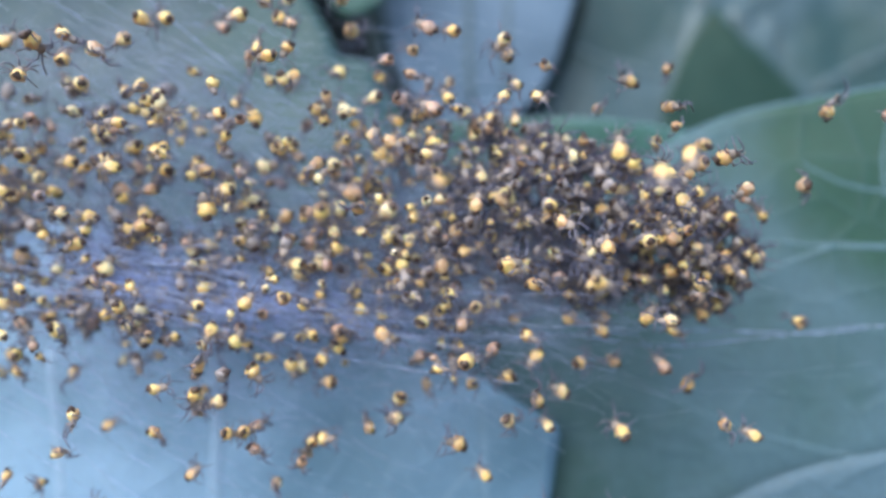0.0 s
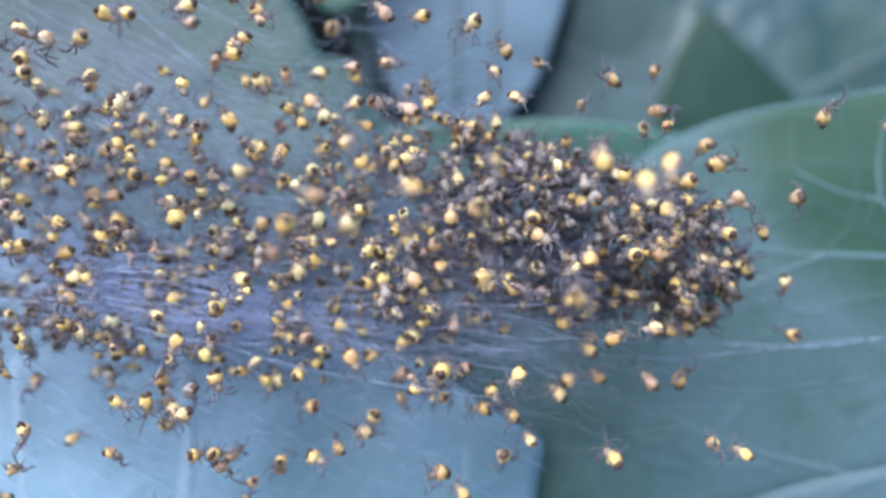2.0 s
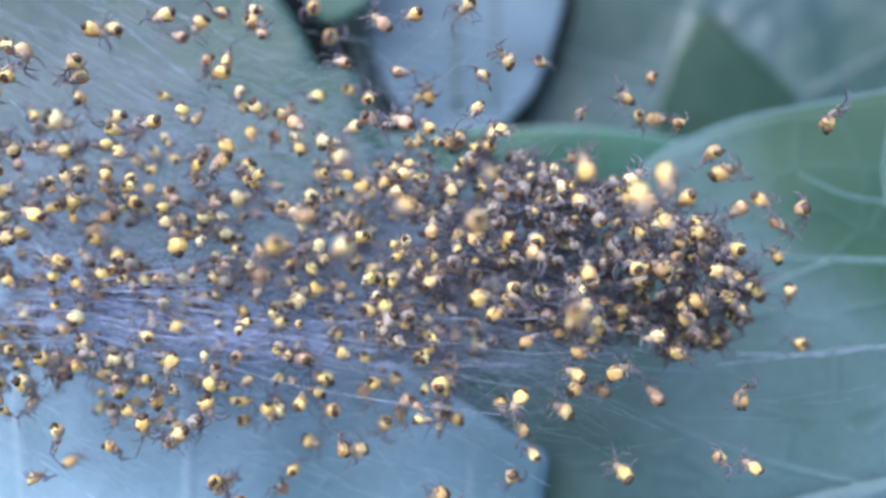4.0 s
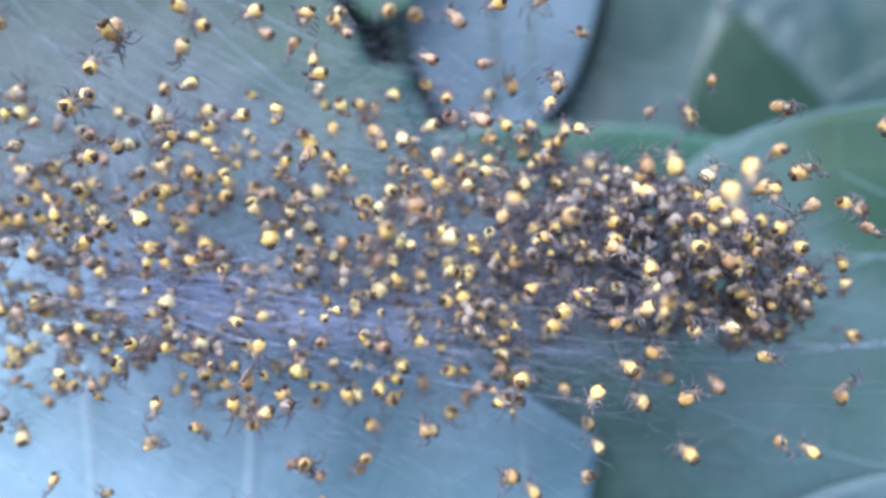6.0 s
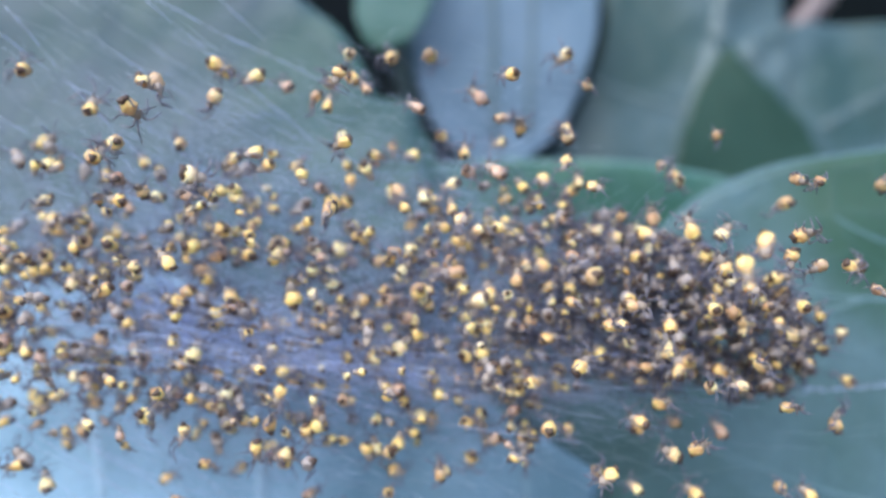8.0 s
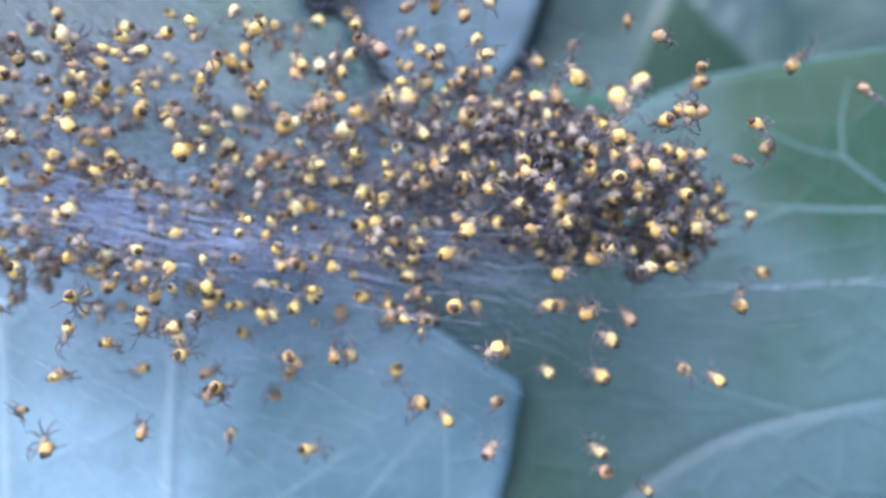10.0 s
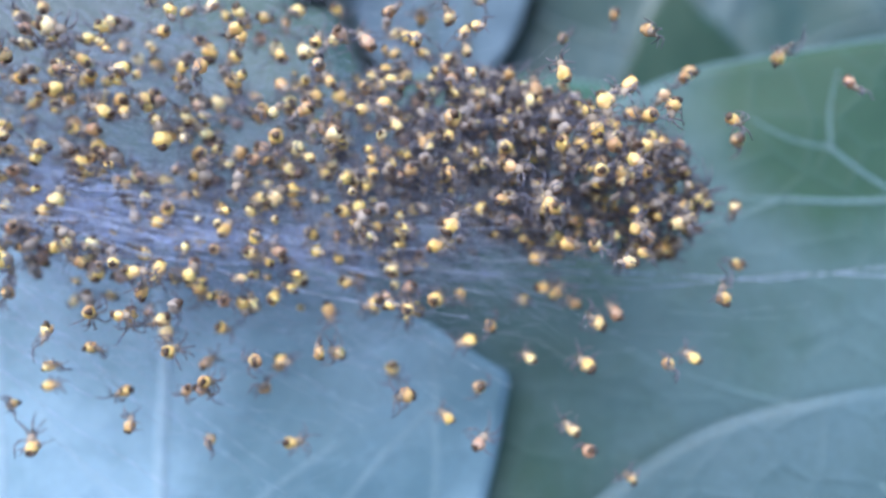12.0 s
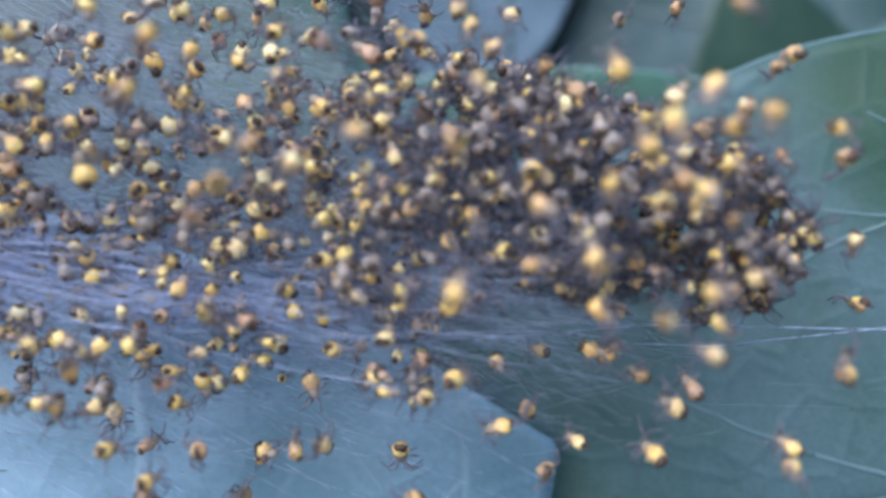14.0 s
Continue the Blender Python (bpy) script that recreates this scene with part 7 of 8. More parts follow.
    crawl(0, 123, (0, 22.7, 55.1, -1.8), (7, 21.9, 50.2, -1.9), (7.5, 21.1, 50.2, -1.9), (8, 20.5, 50.2, -1.7), (8.5, 20.3, 50.2, -0.9), (9, 21.3, 50.2, 0.3), (11.5, 22.5, 53.3, 1.7), (12, 21.2, 53.3, 1.9), (12.5, 21.3, 53.3, 2.0), (13, 21.5, 53.3, 1.3), (13.5, 21.1, 53.3, 1.8), (14, 20.5, 53.3, 1.8))
    crawl(2, 20, (0, 22.7, 54.0, 1.2), (7, 20.9, 48.6, -0.0), (7.5, 20.7, 48.6, 0.1), (8, 21.3, 48.6, -0.1), (8.5, 21.1, 48.6, 0.3), (9, 20.8, 48.6, 0.0), (11.5, 21.5, 54.7, -2.9), (12, 20.8, 54.7, -2.6), (12.5, 21.0, 54.7, -2.7), (13, 21.1, 54.7, -3.1), (13.5, 21.0, 54.7, -2.8), (14, 20.6, 54.7, -2.8))
    crawl(4, 13, (0, -24.6, 54.3, -2.4), (7, -24.3, 54.3, -1.8), (7.5, -24.3, 54.3, -1.5), (8, -24.0, 54.3, -1.6), (9, -24.5, 54.3, -1.6), (11.5, -26.0, 53.4, -0.6), (12, -26.2, 53.4, -1.0), (12.5, -26.0, 53.4, -0.8), (13, -26.2, 53.4, -0.9), (14, -26.1, 53.4, -1.2))
    crawl(1, 272, (0, -6.3, 61.0, 17.3), (5, -5.5, 61.0, 17.9), (5.5, -5.2, 61.0, 18.9), (6, -4.5, 61.0, 19.3), (6.5, -4.7, 61.0, 19.9), (14, -4.3, 61.0, 19.7))
    crawl(0, 311, (0, -29.1, 54.0, 6.7), (0.5, -29.0, 54.0, 6.5), (5, -28.6, 51.6, 6.8), (6, -28.4, 51.6, 6.5), (6.5, -28.7, 51.6, 6.8), (14, -28.9, 51.6, 7.1))
    crawl(3, 129, (0, -25.3, 51.3, -0.9), (0.5, -24.8, 51.3, -0.6), (1, -25.9, 51.3, -0.5), (1.5, -26.1, 51.3, -0.3), (2, -26.2, 51.3, -0.6), (5, -27.6, 50.2, -0.1), (5.5, -27.6, 50.2, -0.1), (6, -27.4, 50.2, 0.1), (6.5, -27.8, 50.2, 0.1), (14, -27.9, 50.2, 0.7))
    crawl(4, 43, (0, 9.1, 54.7, -14.4), (5.5, 9.3, 54.7, -14.1), (6, 9.1, 54.7, -14.8), (6.5, 9.8, 54.7, -15.3), (7, 10.6, 54.7, -15.0), (11.5, 12.3, 55.9, -14.7), (12, 11.9, 55.9, -14.4), (13, 12.0, 55.9, -14.7), (13.5, 12.3, 55.9, -14.7), (14, 11.9, 55.9, -14.1))
    crawl(5, 94, (0, -12.7, 55.6, 18.1), (7.5, -13.3, 55.6, 17.3), (8, -12.8, 55.6, 16.4), (9, -12.7, 55.6, 16.2), (14, -12.7, 55.6, 16.1))
    crawl(1, 58, (0, -7.1, 59.4, 19.6), (7, -6.8, 59.4, 19.1), (7.5, -7.5, 59.4, 19.0), (8.5, -8.3, 59.4, 20.0), (14, -7.9, 59.4, 19.6))
    crawl(2, 68, (0, 1.9, 54.3, 15.3), (0.5, 1.2, 54.3, 15.9), (1, 1.9, 54.3, 16.6), (1.5, 1.2, 54.3, 16.1), (2, 1.2, 54.3, 16.2), (7, 1.3, 49.5, 16.6), (7.5, 0.6, 49.5, 15.3), (8, 0.7, 49.5, 15.8), (8.5, 1.0, 49.5, 15.8), (14, 0.9, 49.5, 16.7))
    crawl(5, 135, (0, 5.7, 53.6, 14.2), (0.5, 6.3, 53.6, 14.5), (1.5, 6.2, 53.6, 14.9), (2, 4.9, 53.6, 15.5), (7, 5.1, 55.9, 19.1), (7.5, 5.2, 55.9, 18.3), (8.5, 6.1, 55.9, 19.3), (14, 6.1, 55.9, 19.3))
    crawl(4, 311, (0, -31.4, 54.0, 14.8), (7.5, -30.3, 55.5, 10.6), (8, -30.6, 55.5, 10.6), (8.5, -30.4, 55.5, 10.5), (9, -31.6, 55.5, 10.9), (14, -31.5, 55.5, 10.9))
    crawl(0, 63, (0, -23.4, 56.1, 11.3), (7.5, -23.9, 56.1, 12.3), (8, -24.3, 56.1, 11.6), (8.5, -24.4, 56.1, 11.5), (9, -25.6, 56.1, 11.8), (14, -25.7, 56.1, 11.9))
    crawl(4, 100, (0, -10.1, 46.1, 11.3), (7.5, -10.6, 46.1, 10.6), (8, -10.7, 46.1, 10.3), (8.5, -9.5, 46.1, 9.5), (9, -8.6, 46.1, 8.1), (14, -9.2, 46.1, 7.5))
    crawl(2, 110, (0, -30.7, 53.4, 2.8), (7.5, -30.7, 53.4, 3.5), (8.5, -30.1, 53.4, 3.6), (9, -30.7, 53.4, 3.3), (14, -30.8, 53.4, 3.3))
    crawl(0, 212, (0, -33.3, 56.8, 4.8), (8, -33.8, 56.8, 4.5), (8.5, -33.7, 56.8, 4.0), (9, -34.2, 56.8, 3.7), (14, -33.4, 56.8, 4.3))
    crawl(1, 223, (0, -12.3, 52.0, -10.2), (0.5, -12.8, 52.0, -10.1), (1, -13.0, 52.0, -10.0), (1.5, -13.0, 52.0, -10.0), (2, -12.7, 52.0, -9.8), (7.5, -14.2, 53.2, -11.2), (8, -13.7, 53.2, -10.5), (8.5, -13.5, 53.2, -10.4), (9, -12.9, 53.2, -10.6), (11.5, -13.7, 56.3, -9.7), (12.5, -13.5, 56.3, -9.9), (13, -14.0, 56.3, -9.4), (14, -14.3, 56.3, -9.4))
    crawl(4, 138, (0, 8.1, 54.0, -9.4), (7.5, 7.8, 48.8, -10.7), (8, 7.8, 48.8, -12.3), (9, 8.0, 48.8, -12.3), (11.5, 6.9, 55.1, -13.6), (12, 6.9, 55.1, -13.2), (12.5, 7.1, 55.1, -13.0), (14, 7.3, 55.1, -13.2))
    crawl(0, 183, (0, 17.5, 54.6, 6.7), (1, 17.4, 54.6, 6.9), (1.5, 16.7, 54.6, 6.8), (2, 17.5, 54.6, 8.1), (5.5, 17.4, 56.1, 9.9), (6, 16.8, 56.1, 9.8), (6.5, 15.3, 56.1, 9.7), (11.5, 15.3, 57.3, 7.0), (12, 14.7, 57.3, 6.9), (12.5, 14.5, 57.3, 7.5), (13, 14.8, 57.3, 7.2), (13.5, 14.1, 57.3, 7.5), (14, 14.5, 57.3, 7.6))
    crawl(4, 33, (0, -31.0, 52.4, 3.5), (5.5, -31.0, 52.4, 2.7), (6, -30.3, 52.4, 2.7), (6.5, -30.7, 52.4, 3.4), (14, -30.6, 52.4, 3.8))
    crawl(1, 84, (0, -27.6, 57.8, -3.8), (6.5, -28.5, 57.8, -3.9), (7, -29.3, 57.8, -3.7), (7.5, -29.1, 57.8, -3.2), (14, -29.2, 57.8, -3.1))
    crawl(4, 154, (0, -9.1, 52.7, -16.8), (0.5, -9.5, 52.7, -17.0), (1, -9.4, 52.7, -17.0), (1.5, -9.7, 52.7, -17.0), (2, -10.4, 52.7, -16.9), (5.5, -12.0, 56.6, -17.9), (6, -12.0, 56.6, -17.7), (6.5, -12.3, 56.6, -17.7), (11.5, -13.3, 53.5, -16.6), (12, -13.7, 53.5, -16.9), (12.5, -14.7, 53.5, -17.4), (14, -14.7, 53.5, -17.4))
    crawl(3, 153, (0, 4.8, 53.6, -8.8), (0.5, 4.1, 53.6, -9.4), (1, 3.9, 53.6, -9.6), (1.5, 4.3, 53.6, -9.4), (5.5, 2.0, 54.5, -9.0), (6, 1.7, 54.5, -9.2), (6.5, 1.6, 54.5, -9.0), (14, 2.8, 54.5, -9.3))
    crawl(5, 6, (0, -27.3, 54.0, 13.5), (0.5, -27.3, 54.0, 13.3), (7.5, -29.1, 53.5, 13.7), (8, -30.1, 53.5, 13.9), (8.5, -30.3, 53.5, 14.3), (14, -30.4, 53.5, 14.6))
    crawl(2, 122, (0, 21.0, 47.0, 2.5), (8, 21.5, 47.0, 2.5), (8.5, 21.6, 47.0, 2.9), (9, 20.8, 47.0, 3.0), (11.5, 21.8, 52.0, 5.1), (12, 20.8, 52.0, 5.1), (12.5, 21.1, 52.0, 5.2), (13, 21.2, 52.0, 4.3), (13.5, 20.6, 52.0, 5.0), (14, 20.4, 52.0, 4.4))
    crawl(5, 214, (0, -33.4, 55.9, -1.0), (7.5, -33.4, 55.9, -0.7), (8, -34.6, 55.9, -1.6), (14, -35.2, 55.9, -1.4))
    crawl(3, 88, (0, 17.2, 53.9, 1.2), (0.5, 17.9, 53.9, 1.3), (1, 17.9, 53.9, 1.0), (1.5, 19.0, 53.9, 0.8), (2, 19.5, 53.9, 0.8), (8, 19.0, 52.2, 0.7), (8.5, 20.3, 52.2, 0.6), (9, 20.0, 52.2, 0.4), (13, 22.1, 57.1, 0.0), (13.5, 22.1, 57.1, 0.1), (14, 21.2, 57.1, -0.0))
    crawl(3, 236, (0, -19.7, 59.1, -6.1), (8, -19.8, 59.1, -6.4), (9, -19.5, 59.1, -6.4), (14, -20.0, 59.1, -6.6))
    crawl(4, 220, (0, -32.2, 56.8, -10.9), (7.5, -32.4, 56.8, -10.9), (8.5, -33.7, 56.8, -12.0), (14, -34.3, 56.8, -11.4))
    crawl(2, 309, (0, -26.3, 59.6, -15.5), (8, -26.1, 59.6, -15.7), (8.5, -26.4, 59.6, -15.7), (9, -26.3, 59.6, -16.0), (11.5, -25.8, 57.2, -16.7), (12, -25.1, 57.2, -17.2), (12.5, -23.9, 57.2, -17.0), (13, -24.6, 57.2, -16.4), (13.5, -25.3, 57.2, -17.0), (14, -25.3, 57.2, -16.9))
    crawl(3, 78, (0, -2.6, 54.7, -14.0), (8, -3.7, 54.7, -13.7), (8.5, -3.5, 54.7, -13.7), (9, -3.1, 54.7, -13.5), (11.5, -3.0, 54.4, -14.0), (13, -3.1, 54.4, -14.0), (13.5, -3.3, 54.4, -14.3), (14, -3.0, 54.4, -14.0))
    crawl(3, 241, (0, -8.0, 54.0, 9.3), (1.5, -8.0, 54.0, 9.4), (6.5, -8.5, 54.6, 10.7), (7, -8.8, 54.6, 10.6), (12.5, -8.4, 54.8, 11.1), (13.5, -8.1, 54.8, 10.9), (14, -8.3, 54.8, 11.0))
    crawl(3, 136, (0, 5.6, 51.1, 9.5), (6, 5.1, 51.1, 9.9), (6.5, 4.8, 51.1, 10.0), (11.5, 6.4, 52.3, 9.2), (12.5, 6.1, 52.3, 9.9), (13, 6.2, 52.3, 9.2), (13.5, 5.7, 52.3, 9.7), (14, 6.0, 52.3, 9.2))
    crawl(0, 44, (0, 25.3, 54.7, 1.6), (0.5, 25.3, 54.7, 1.8), (1, 26.3, 54.7, 1.0), (1.5, 25.9, 54.7, 1.2), (2, 26.0, 54.7, 1.0), (6, 26.4, 52.9, -1.0), (6.5, 25.8, 52.9, -1.1), (11.5, 24.3, 55.1, 0.3), (12, 23.6, 55.1, 0.5), (12.5, 23.7, 55.1, 0.4), (13, 23.8, 55.1, -0.1), (13.5, 23.6, 55.1, 0.3), (14, 23.1, 55.1, 0.2))
    crawl(5, 36, (0, 14.6, 54.5, -0.0), (0.5, 14.5, 54.5, -0.0), (1, 14.5, 54.5, -0.5), (2, 14.4, 54.5, -0.2), (6.5, 15.0, 54.9, -2.3), (7, 14.7, 54.9, -2.8), (14, 15.3, 54.9, -3.3))
    crawl(5, 54, (0, -34.4, 54.0, 17.3), (8, -35.5, 54.0, 16.7), (8.5, -35.3, 54.0, 16.7), (14, -36.4, 54.0, 15.0))
    crawl(2, 60, (0, -19.7, 54.0, 16.4), (8, -20.4, 54.0, 16.7), (8.5, -20.3, 54.0, 17.2), (14, -20.4, 54.0, 17.5))
    crawl(1, 151, (0, -31.6, 54.0, 8.2), (8, -32.9, 54.0, 9.2), (8.5, -32.3, 54.0, 8.9), (14, -31.9, 54.0, 9.1))
    crawl(1, 36, (0, -35.0, 54.0, 2.6), (8, -35.3, 54.0, 2.4), (8.5, -35.0, 54.0, 2.3), (14, -35.3, 54.0, 2.6))
    crawl(0, 23, (0, -32.6, 54.0, 4.2), (8, -33.4, 54.0, 2.6), (8.5, -33.1, 54.0, 2.2), (14, -33.5, 54.0, 1.2))
    crawl(5, 340, (0, -32.3, 54.0, 0.2), (7.5, -32.6, 54.0, -0.1), (8, -31.5, 54.0, 0.9), (14, -31.0, 54.0, 1.5))
    crawl(1, 214, (0, -29.1, 54.0, 0.7), (0.5, -28.8, 54.0, 0.5), (8, -28.5, 57.0, -1.3), (8.5, -28.1, 57.0, 0.3), (14, -28.5, 57.0, 0.9))
    crawl(2, 17, (0, 14.7, 54.0, 6.6), (8, 12.4, 54.0, 6.4), (11.5, 12.0, 54.3, 6.4), (12.5, 11.7, 54.3, 6.6), (13, 11.9, 54.3, 6.3), (13.5, 11.5, 54.3, 6.6), (14, 11.6, 54.3, 6.4))
    crawl(0, 204, (0, -33.9, 54.0, -4.8), (8, -33.7, 54.0, -5.3), (8.5, -33.7, 54.0, -5.7), (14, -33.3, 54.0, -5.3))
    crawl(2, 7, (0, -37.1, 54.0, -3.4), (8, -36.5, 54.0, -3.6), (8.5, -35.9, 54.0, -3.2), (14, -35.9, 54.0, -3.0))
    crawl(4, 97, (0, -35.9, 54.0, -13.6), (8, -35.8, 54.0, -13.2), (8.5, -35.4, 54.0, -12.8), (14, -35.8, 54.0, -12.9))
    crawl(1, 59, (0, 10.1, 55.7, -12.0), (0.5, 11.0, 55.7, -11.1), (1, 10.6, 55.7, -11.3), (1.5, 11.3, 55.7, -11.2), (2, 11.3, 55.7, -11.0), (7.5, 12.2, 51.9, -11.0), (8, 13.2, 51.9, -11.4), (11.5, 16.5, 53.7, -12.0), (12, 16.5, 53.7, -11.3), (12.5, 17.1, 53.7, -11.4), (13, 17.2, 53.7, -11.8), (13.5, 17.3, 53.7, -11.8), (14, 16.9, 53.7, -11.5))
    crawl(0, 64, (0, -16.2, 50.8, -5.0), (8, -17.0, 50.8, -5.2), (11.5, -17.0, 48.8, -7.0), (12, -17.3, 48.8, -7.3), (12.5, -16.9, 48.8, -7.7), (13.5, -17.5, 48.8, -6.9), (14, -16.9, 48.8, -7.3))
    crawl(3, 14, (0, -35.9, 54.0, -4.1), (8, -35.0, 54.0, -4.3), (14, -34.7, 54.0, -5.2))
    crawl(0, 338, (0, 13.2, 55.4, 9.7), (0.5, 12.8, 55.4, 9.5), (1, 13.2, 55.4, 9.7), (1.5, 13.1, 55.4, 10.1), (2, 13.1, 55.4, 10.2), (14, 14.5, 55.4, 10.5))
    crawl(1, 116, (0, 21.1, 55.7, 6.8), (0.5, 21.0, 55.7, 6.9), (1, 21.1, 55.7, 6.5), (1.5, 21.8, 55.7, 7.2), (2, 22.1, 55.7, 7.1), (14, 24.1, 55.7, 8.1))
    crawl(5, 169, (0, -15.9, 56.9, -7.9), (0.5, -14.9, 56.9, -7.6), (1, -14.4, 56.9, -7.5), (1.5, -14.0, 56.9, -7.7), (2, -13.8, 56.9, -7.2), (14, -15.8, 56.9, -6.6))
    crawl(3, 173, (0, -16.6, 51.6, -11.8), (0.5, -17.1, 51.6, -11.4), (1, -17.2, 51.6, -11.7), (1.5, -17.4, 51.6, -11.6), (2, -17.3, 51.6, -11.3), (14, -17.1, 51.6, -11.4))
    crawl(1, 75, (0, 2.1, 53.6, -15.5), (1, 2.9, 53.6, -16.6), (1.5, 2.7, 53.6, -16.3), (2, 2.5, 53.6, -16.5), (14, 2.2, 53.6, -17.1))
    crawl(4, 53, (0, 14.3, 55.6, -9.6), (1, 14.2, 55.6, -10.1), (1.5, 14.8, 55.6, -10.3), (2, 14.3, 55.6, -9.7), (14, 15.5, 55.6, -10.0))
    crawl(5, 63, (0, -8.7, 54.1, -7.4), (0.5, -7.2, 54.1, -7.4), (1, -7.0, 54.1, -7.1), (1.5, -7.7, 54.1, -7.0), (2, -8.2, 54.1, -6.7), (14, -8.0, 54.1, -7.2))
    crawl(2, 181, (0, 25.4, 54.9, -2.1), (0.5, 25.5, 54.9, -2.1), (1, 26.4, 54.9, -2.4), (1.5, 26.5, 54.9, -2.6), (2, 27.9, 54.9, -3.1), (14, 27.5, 54.9, -2.7))
    crawl(0, 149, (0, -20.2, 53.3, 10.1), (2, -20.0, 53.3, 9.8), (14, -19.8, 53.3, 9.8))
    crawl(3, 319, (0, -17.4, 54.0, -17.8), (0.5, -17.7, 54.0, -18.2), (1, -17.4, 54.0, -19.2), (14, -18.0, 54.0, -19.3))
    crawl(3, 38, (0, 14.6, 54.6, -14.8), (1.5, 14.6, 54.6, -15.1), (2, 15.2, 54.6, -15.5), (14, 16.1, 54.6, -14.4))
    crawl(2, 111, (0, -21.0, 54.0, 3.4), (14, -21.3, 54.0, 2.1))
    crawl(5, 198, (0, -23.2, 52.7, 5.2), (14, -21.6, 52.7, 6.2))
    crawl(2, 34, (0, 18.0, 55.5, -10.0), (14, 18.5, 55.5, -10.8))
    crawl(2, 103, (0, -15.4, 52.4, -12.4), (14, -15.5, 52.4, -11.6))
    crawl(0, 160, (0, -31.7, 54.0, -18.4), (14, -30.8, 54.0, -16.2))
    crawl(3, 282, (0, 28.1, 53.8, 3.5), (11.5, 28.3, 53.8, 2.4), (12, 27.2, 53.8, 2.5), (12.5, 27.5, 53.8, 2.5), (13, 27.5, 53.8, 1.9), (13.5, 27.2, 53.8, 2.3), (14, 26.4, 53.8, 2.1))
    crawl(4, 347, (0, 29.7, 58.1, -7.0), (11.5, 30.1, 58.1, -7.0), (12, 29.2, 58.1, -7.0), (12.5, 29.5, 58.1, -7.3), (13, 29.3, 58.1, -7.8), (13.5, 30.2, 58.1, -7.0), (14, 29.1, 58.1, -6.3))
    crawl(3, 232, (0, -12.2, 52.2, -15.7), (12, -12.0, 52.2, -16.5), (12.5, -11.9, 52.2, -16.7), (13, -12.1, 52.2, -16.5), (13.5, -12.6, 52.2, -16.5), (14, -12.2, 52.2, -16.4))
    crawl(3, 221, (0, -16.4, 53.7, 1.9), (11.5, -16.0, 53.7, 3.0), (12, -16.0, 53.7, 2.8), (13, -16.0, 53.7, 3.0), (13.5, -15.8, 53.7, 3.1), (14, -16.0, 53.7, 3.1))
    crawl(3, 246, (0, -1.6, 51.8, 9.5), (11.5, -2.3, 51.8, 9.0), (12, -2.5, 51.8, 9.0), (12.5, -2.5, 51.8, 9.1), (13, -2.3, 51.8, 8.6), (13.5, -2.3, 51.8, 8.8), (14, -2.0, 51.8, 8.5))
    crawl(1, 248, (0, -12.8, 51.6, -14.2), (12.5, -11.6, 51.6, -15.8), (13, -11.8, 51.6, -15.5), (13.5, -12.3, 51.6, -15.6), (14, -11.9, 51.6, -15.3))
    crawl(4, 161, (0, -15.8, 52.5, -7.3), (11.5, -15.7, 52.5, -7.9), (12.5, -15.3, 52.5, -8.2), (13.5, -15.5, 52.5, -8.1), (14, -15.2, 52.5, -8.3))
    crawl(0, 327, (0, -16.0, 50.7, -9.1), (11.5, -16.0, 50.7, -8.9), (12, -16.0, 50.7, -9.1), (12.5, -15.6, 50.7, -9.4), (13.5, -16.5, 50.7, -8.7), (14, -15.9, 50.7, -8.9))
    crawl(5, 149, (0, -8.2, 54.7, -4.8), (11.5, -9.4, 54.7, -5.2), (12, -9.4, 54.7, -5.5), (13, -9.5, 54.7, -5.2), (14, -9.5, 54.7, -5.3))
    crawl(4, 48, (0, 4.3, 55.8, -18.4), (11.5, 4.6, 55.8, -18.6), (12, 5.5, 55.8, -19.0), (12.5, 6.6, 55.8, -19.0), (13, 7.3, 55.8, -18.4), (13.5, 7.6, 55.8, -18.9), (14, 7.6, 55.8, -19.1))
    crawl(0, 228, (0, 19.1, 57.6, 13.1), (12.5, 18.6, 57.6, 12.8), (13, 18.7, 57.6, 11.5), (13.5, 18.1, 57.6, 11.6), (14, 18.2, 57.6, 11.5))
    crawl(0, 214, (0, 34.6, 53.6, 8.3), (12, 36.0, 53.6, 6.8), (12.5, 35.7, 53.6, 8.0), (13, 34.9, 53.6, 7.0), (14, 34.5, 53.6, 6.9))
    crawl(4, 62, (0, 24.1, 53.7, -14.9), (11.5, 24.6, 53.7, -14.9), (12, 23.9, 53.7, -13.9), (12.5, 23.4, 53.7, -13.7), (14, 23.3, 53.7, -13.7))
    crawl(5, 105, (0, 6.3, 57.2, 7.8), (11.5, 6.6, 57.2, 8.3), (12, 5.6, 57.2, 7.4), (12.5, 5.2, 57.2, 6.7), (14, 5.1, 57.2, 6.7))
    crawl(0, 75, (0, -5.0, 55.4, 8.0), (11.5, -4.8, 55.4, 7.6), (12, -4.5, 55.4, 6.9), (12.5, -4.8, 55.4, 6.7), (14, -4.8, 55.4, 6.6))
    crawl(0, 187, (0, -9.4, 56.1, -16.9), (12, -8.5, 56.1, -17.0), (12.5, -8.5, 56.1, -17.4), (14, -8.2, 56.1, -17.6))
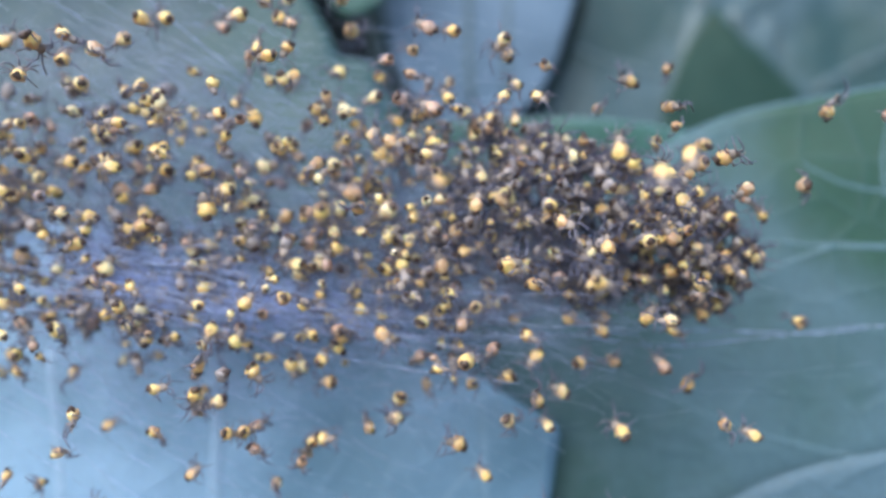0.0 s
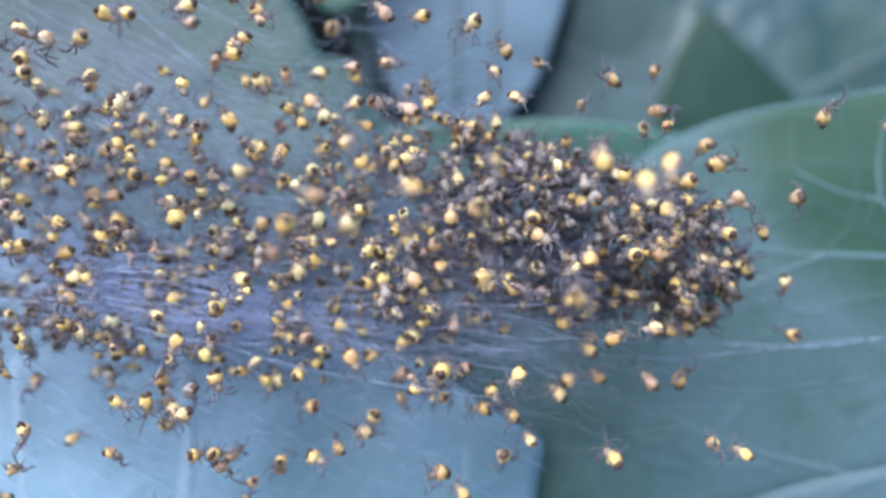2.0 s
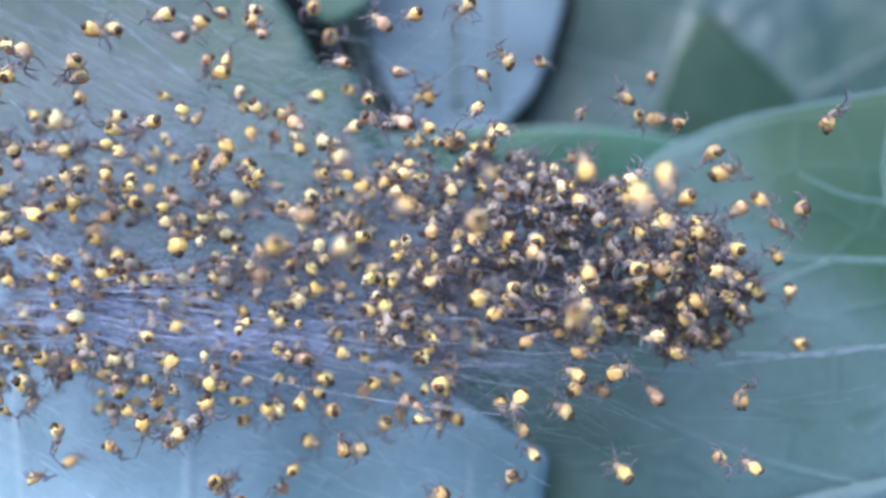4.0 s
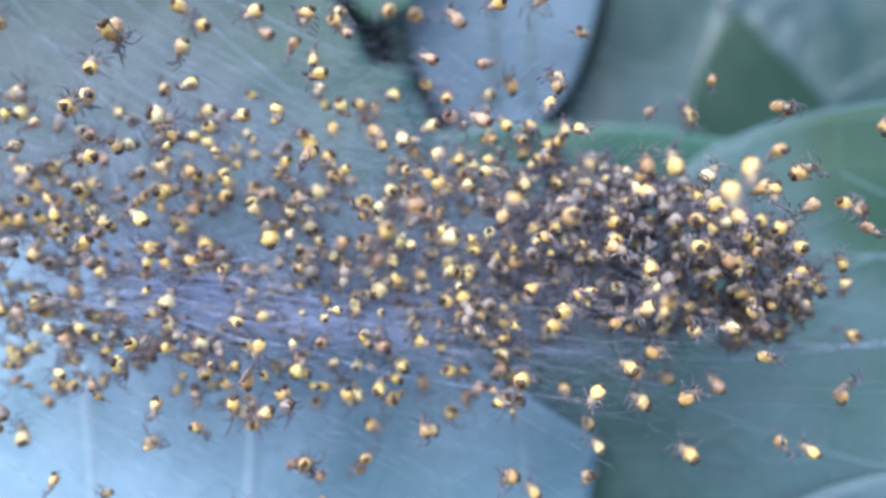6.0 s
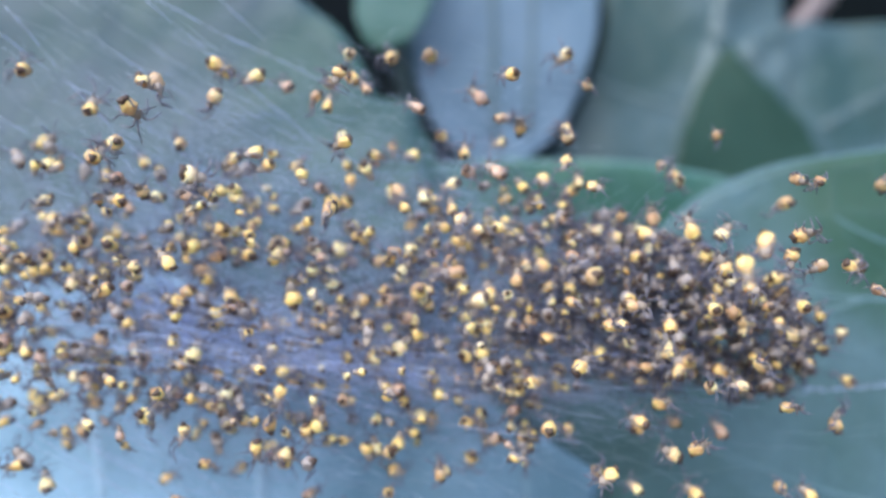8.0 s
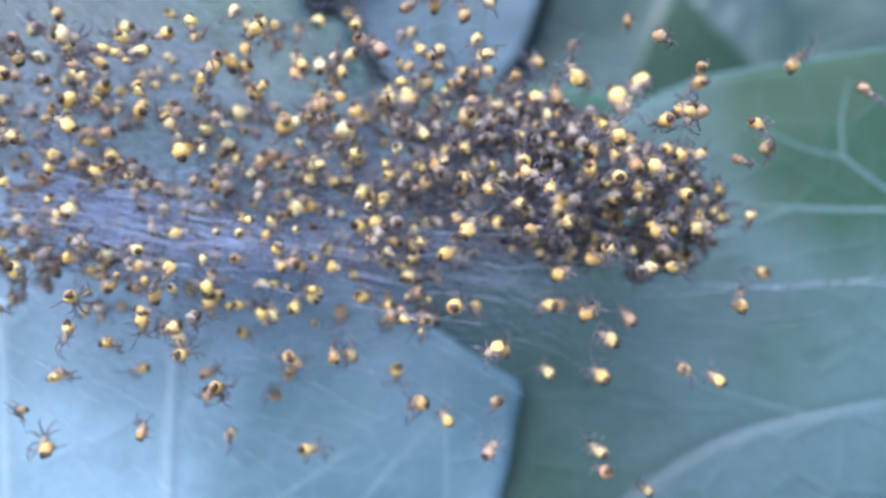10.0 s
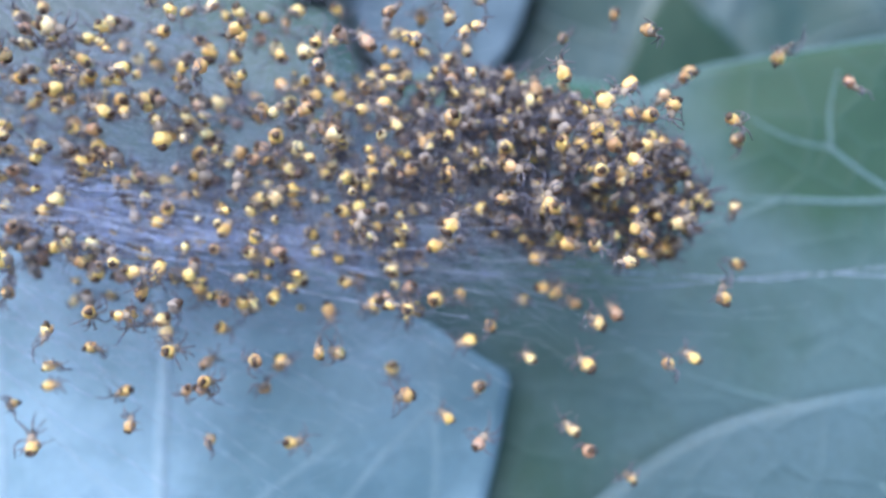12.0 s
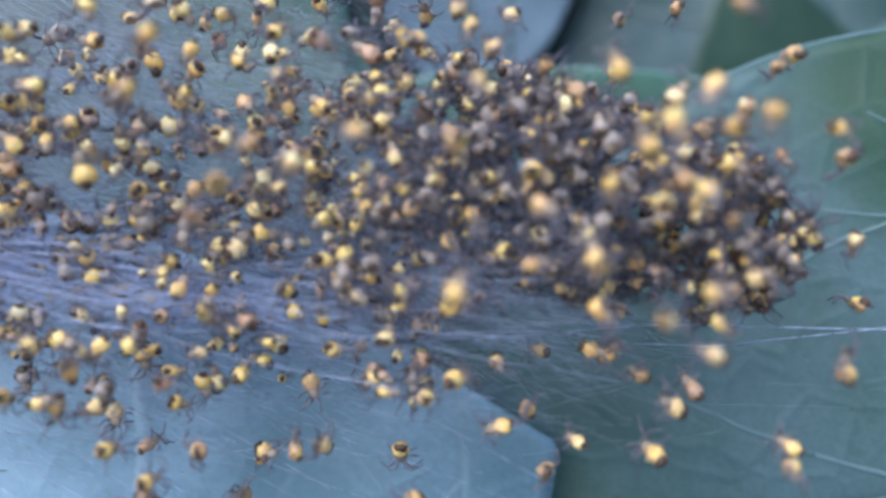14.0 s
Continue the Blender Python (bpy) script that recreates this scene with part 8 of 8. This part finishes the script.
    crawl(0, 274, (0, -6.9, 54.9, -21.2), (11.5, -5.6, 54.9, -20.8), (12, -5.9, 54.9, -20.9), (12.5, -5.6, 54.9, -21.2), (14, -5.9, 54.9, -21.2))
    crawl(1, 31, (0, -11.4, 54.2, -18.9), (11.5, -11.6, 54.2, -20.2), (12, -12.2, 54.2, -20.8), (12.5, -12.7, 54.2, -21.7), (14, -12.6, 54.2, -21.6))
    crawl(5, 40, (0, -25.3, 54.8, -21.4), (11.5, -25.1, 54.8, -20.7), (12, -25.4, 54.8, -21.1), (12.5, -24.8, 54.8, -21.1), (14, -25.2, 54.8, -21.1))
    crawl(5, 318, (0, 8.3, 54.1, -20.9), (11.5, 7.9, 54.1, -20.5), (12, 8.2, 54.1, -20.5), (12.5, 7.9, 54.1, -20.6), (14, 8.2, 54.1, -20.7))
    crawl(3, 65, (0, 15.0, 54.5, -21.0), (11.5, 16.0, 54.5, -20.2), (12, 15.0, 54.5, -19.5), (12.5, 15.2, 54.5, -19.6), (14, 15.1, 54.5, -19.2))
    crawl(2, 99, (0, 15.7, 54.7, -22.6), (11.5, 16.6, 54.7, -22.1), (12, 16.4, 54.7, -21.4), (12.5, 16.7, 54.7, -21.8), (14, 16.6, 54.7, -22.1))
    crawl(3, 96, (0, 8.3, 54.9, 4.7), (13, 7.3, 54.9, 6.1), (14, 6.8, 54.9, 6.4))
    crawl(3, 122, (0, 21.5, 51.7, -13.9), (13, 21.5, 51.7, -14.4), (13.5, 22.4, 51.7, -14.6), (14, 22.7, 51.7, -14.5))
    crawl(5, 331, (0, 30.2, 53.9, 9.4), (12, 30.6, 53.9, 9.2), (12.5, 29.7, 53.9, 9.3), (14, 29.8, 53.9, 9.3))
    crawl(0, 99, (0, -29.2, 54.0, -18.8), (12.5, -26.6, 54.0, -18.1), (13, -27.2, 54.0, -18.2), (14, -27.4, 54.0, -18.2))
    crawl(2, 1, (0, 6.7, 54.0, 8.7), (13.5, 6.5, 54.0, 9.0), (14, 6.9, 54.0, 8.6))
    crawl(0, 57, (0, 20.6, 54.6, -23.8), (12.5, 19.6, 54.6, -23.2), (14, 19.7, 54.6, -23.0))


MILLERS = 51
motions()
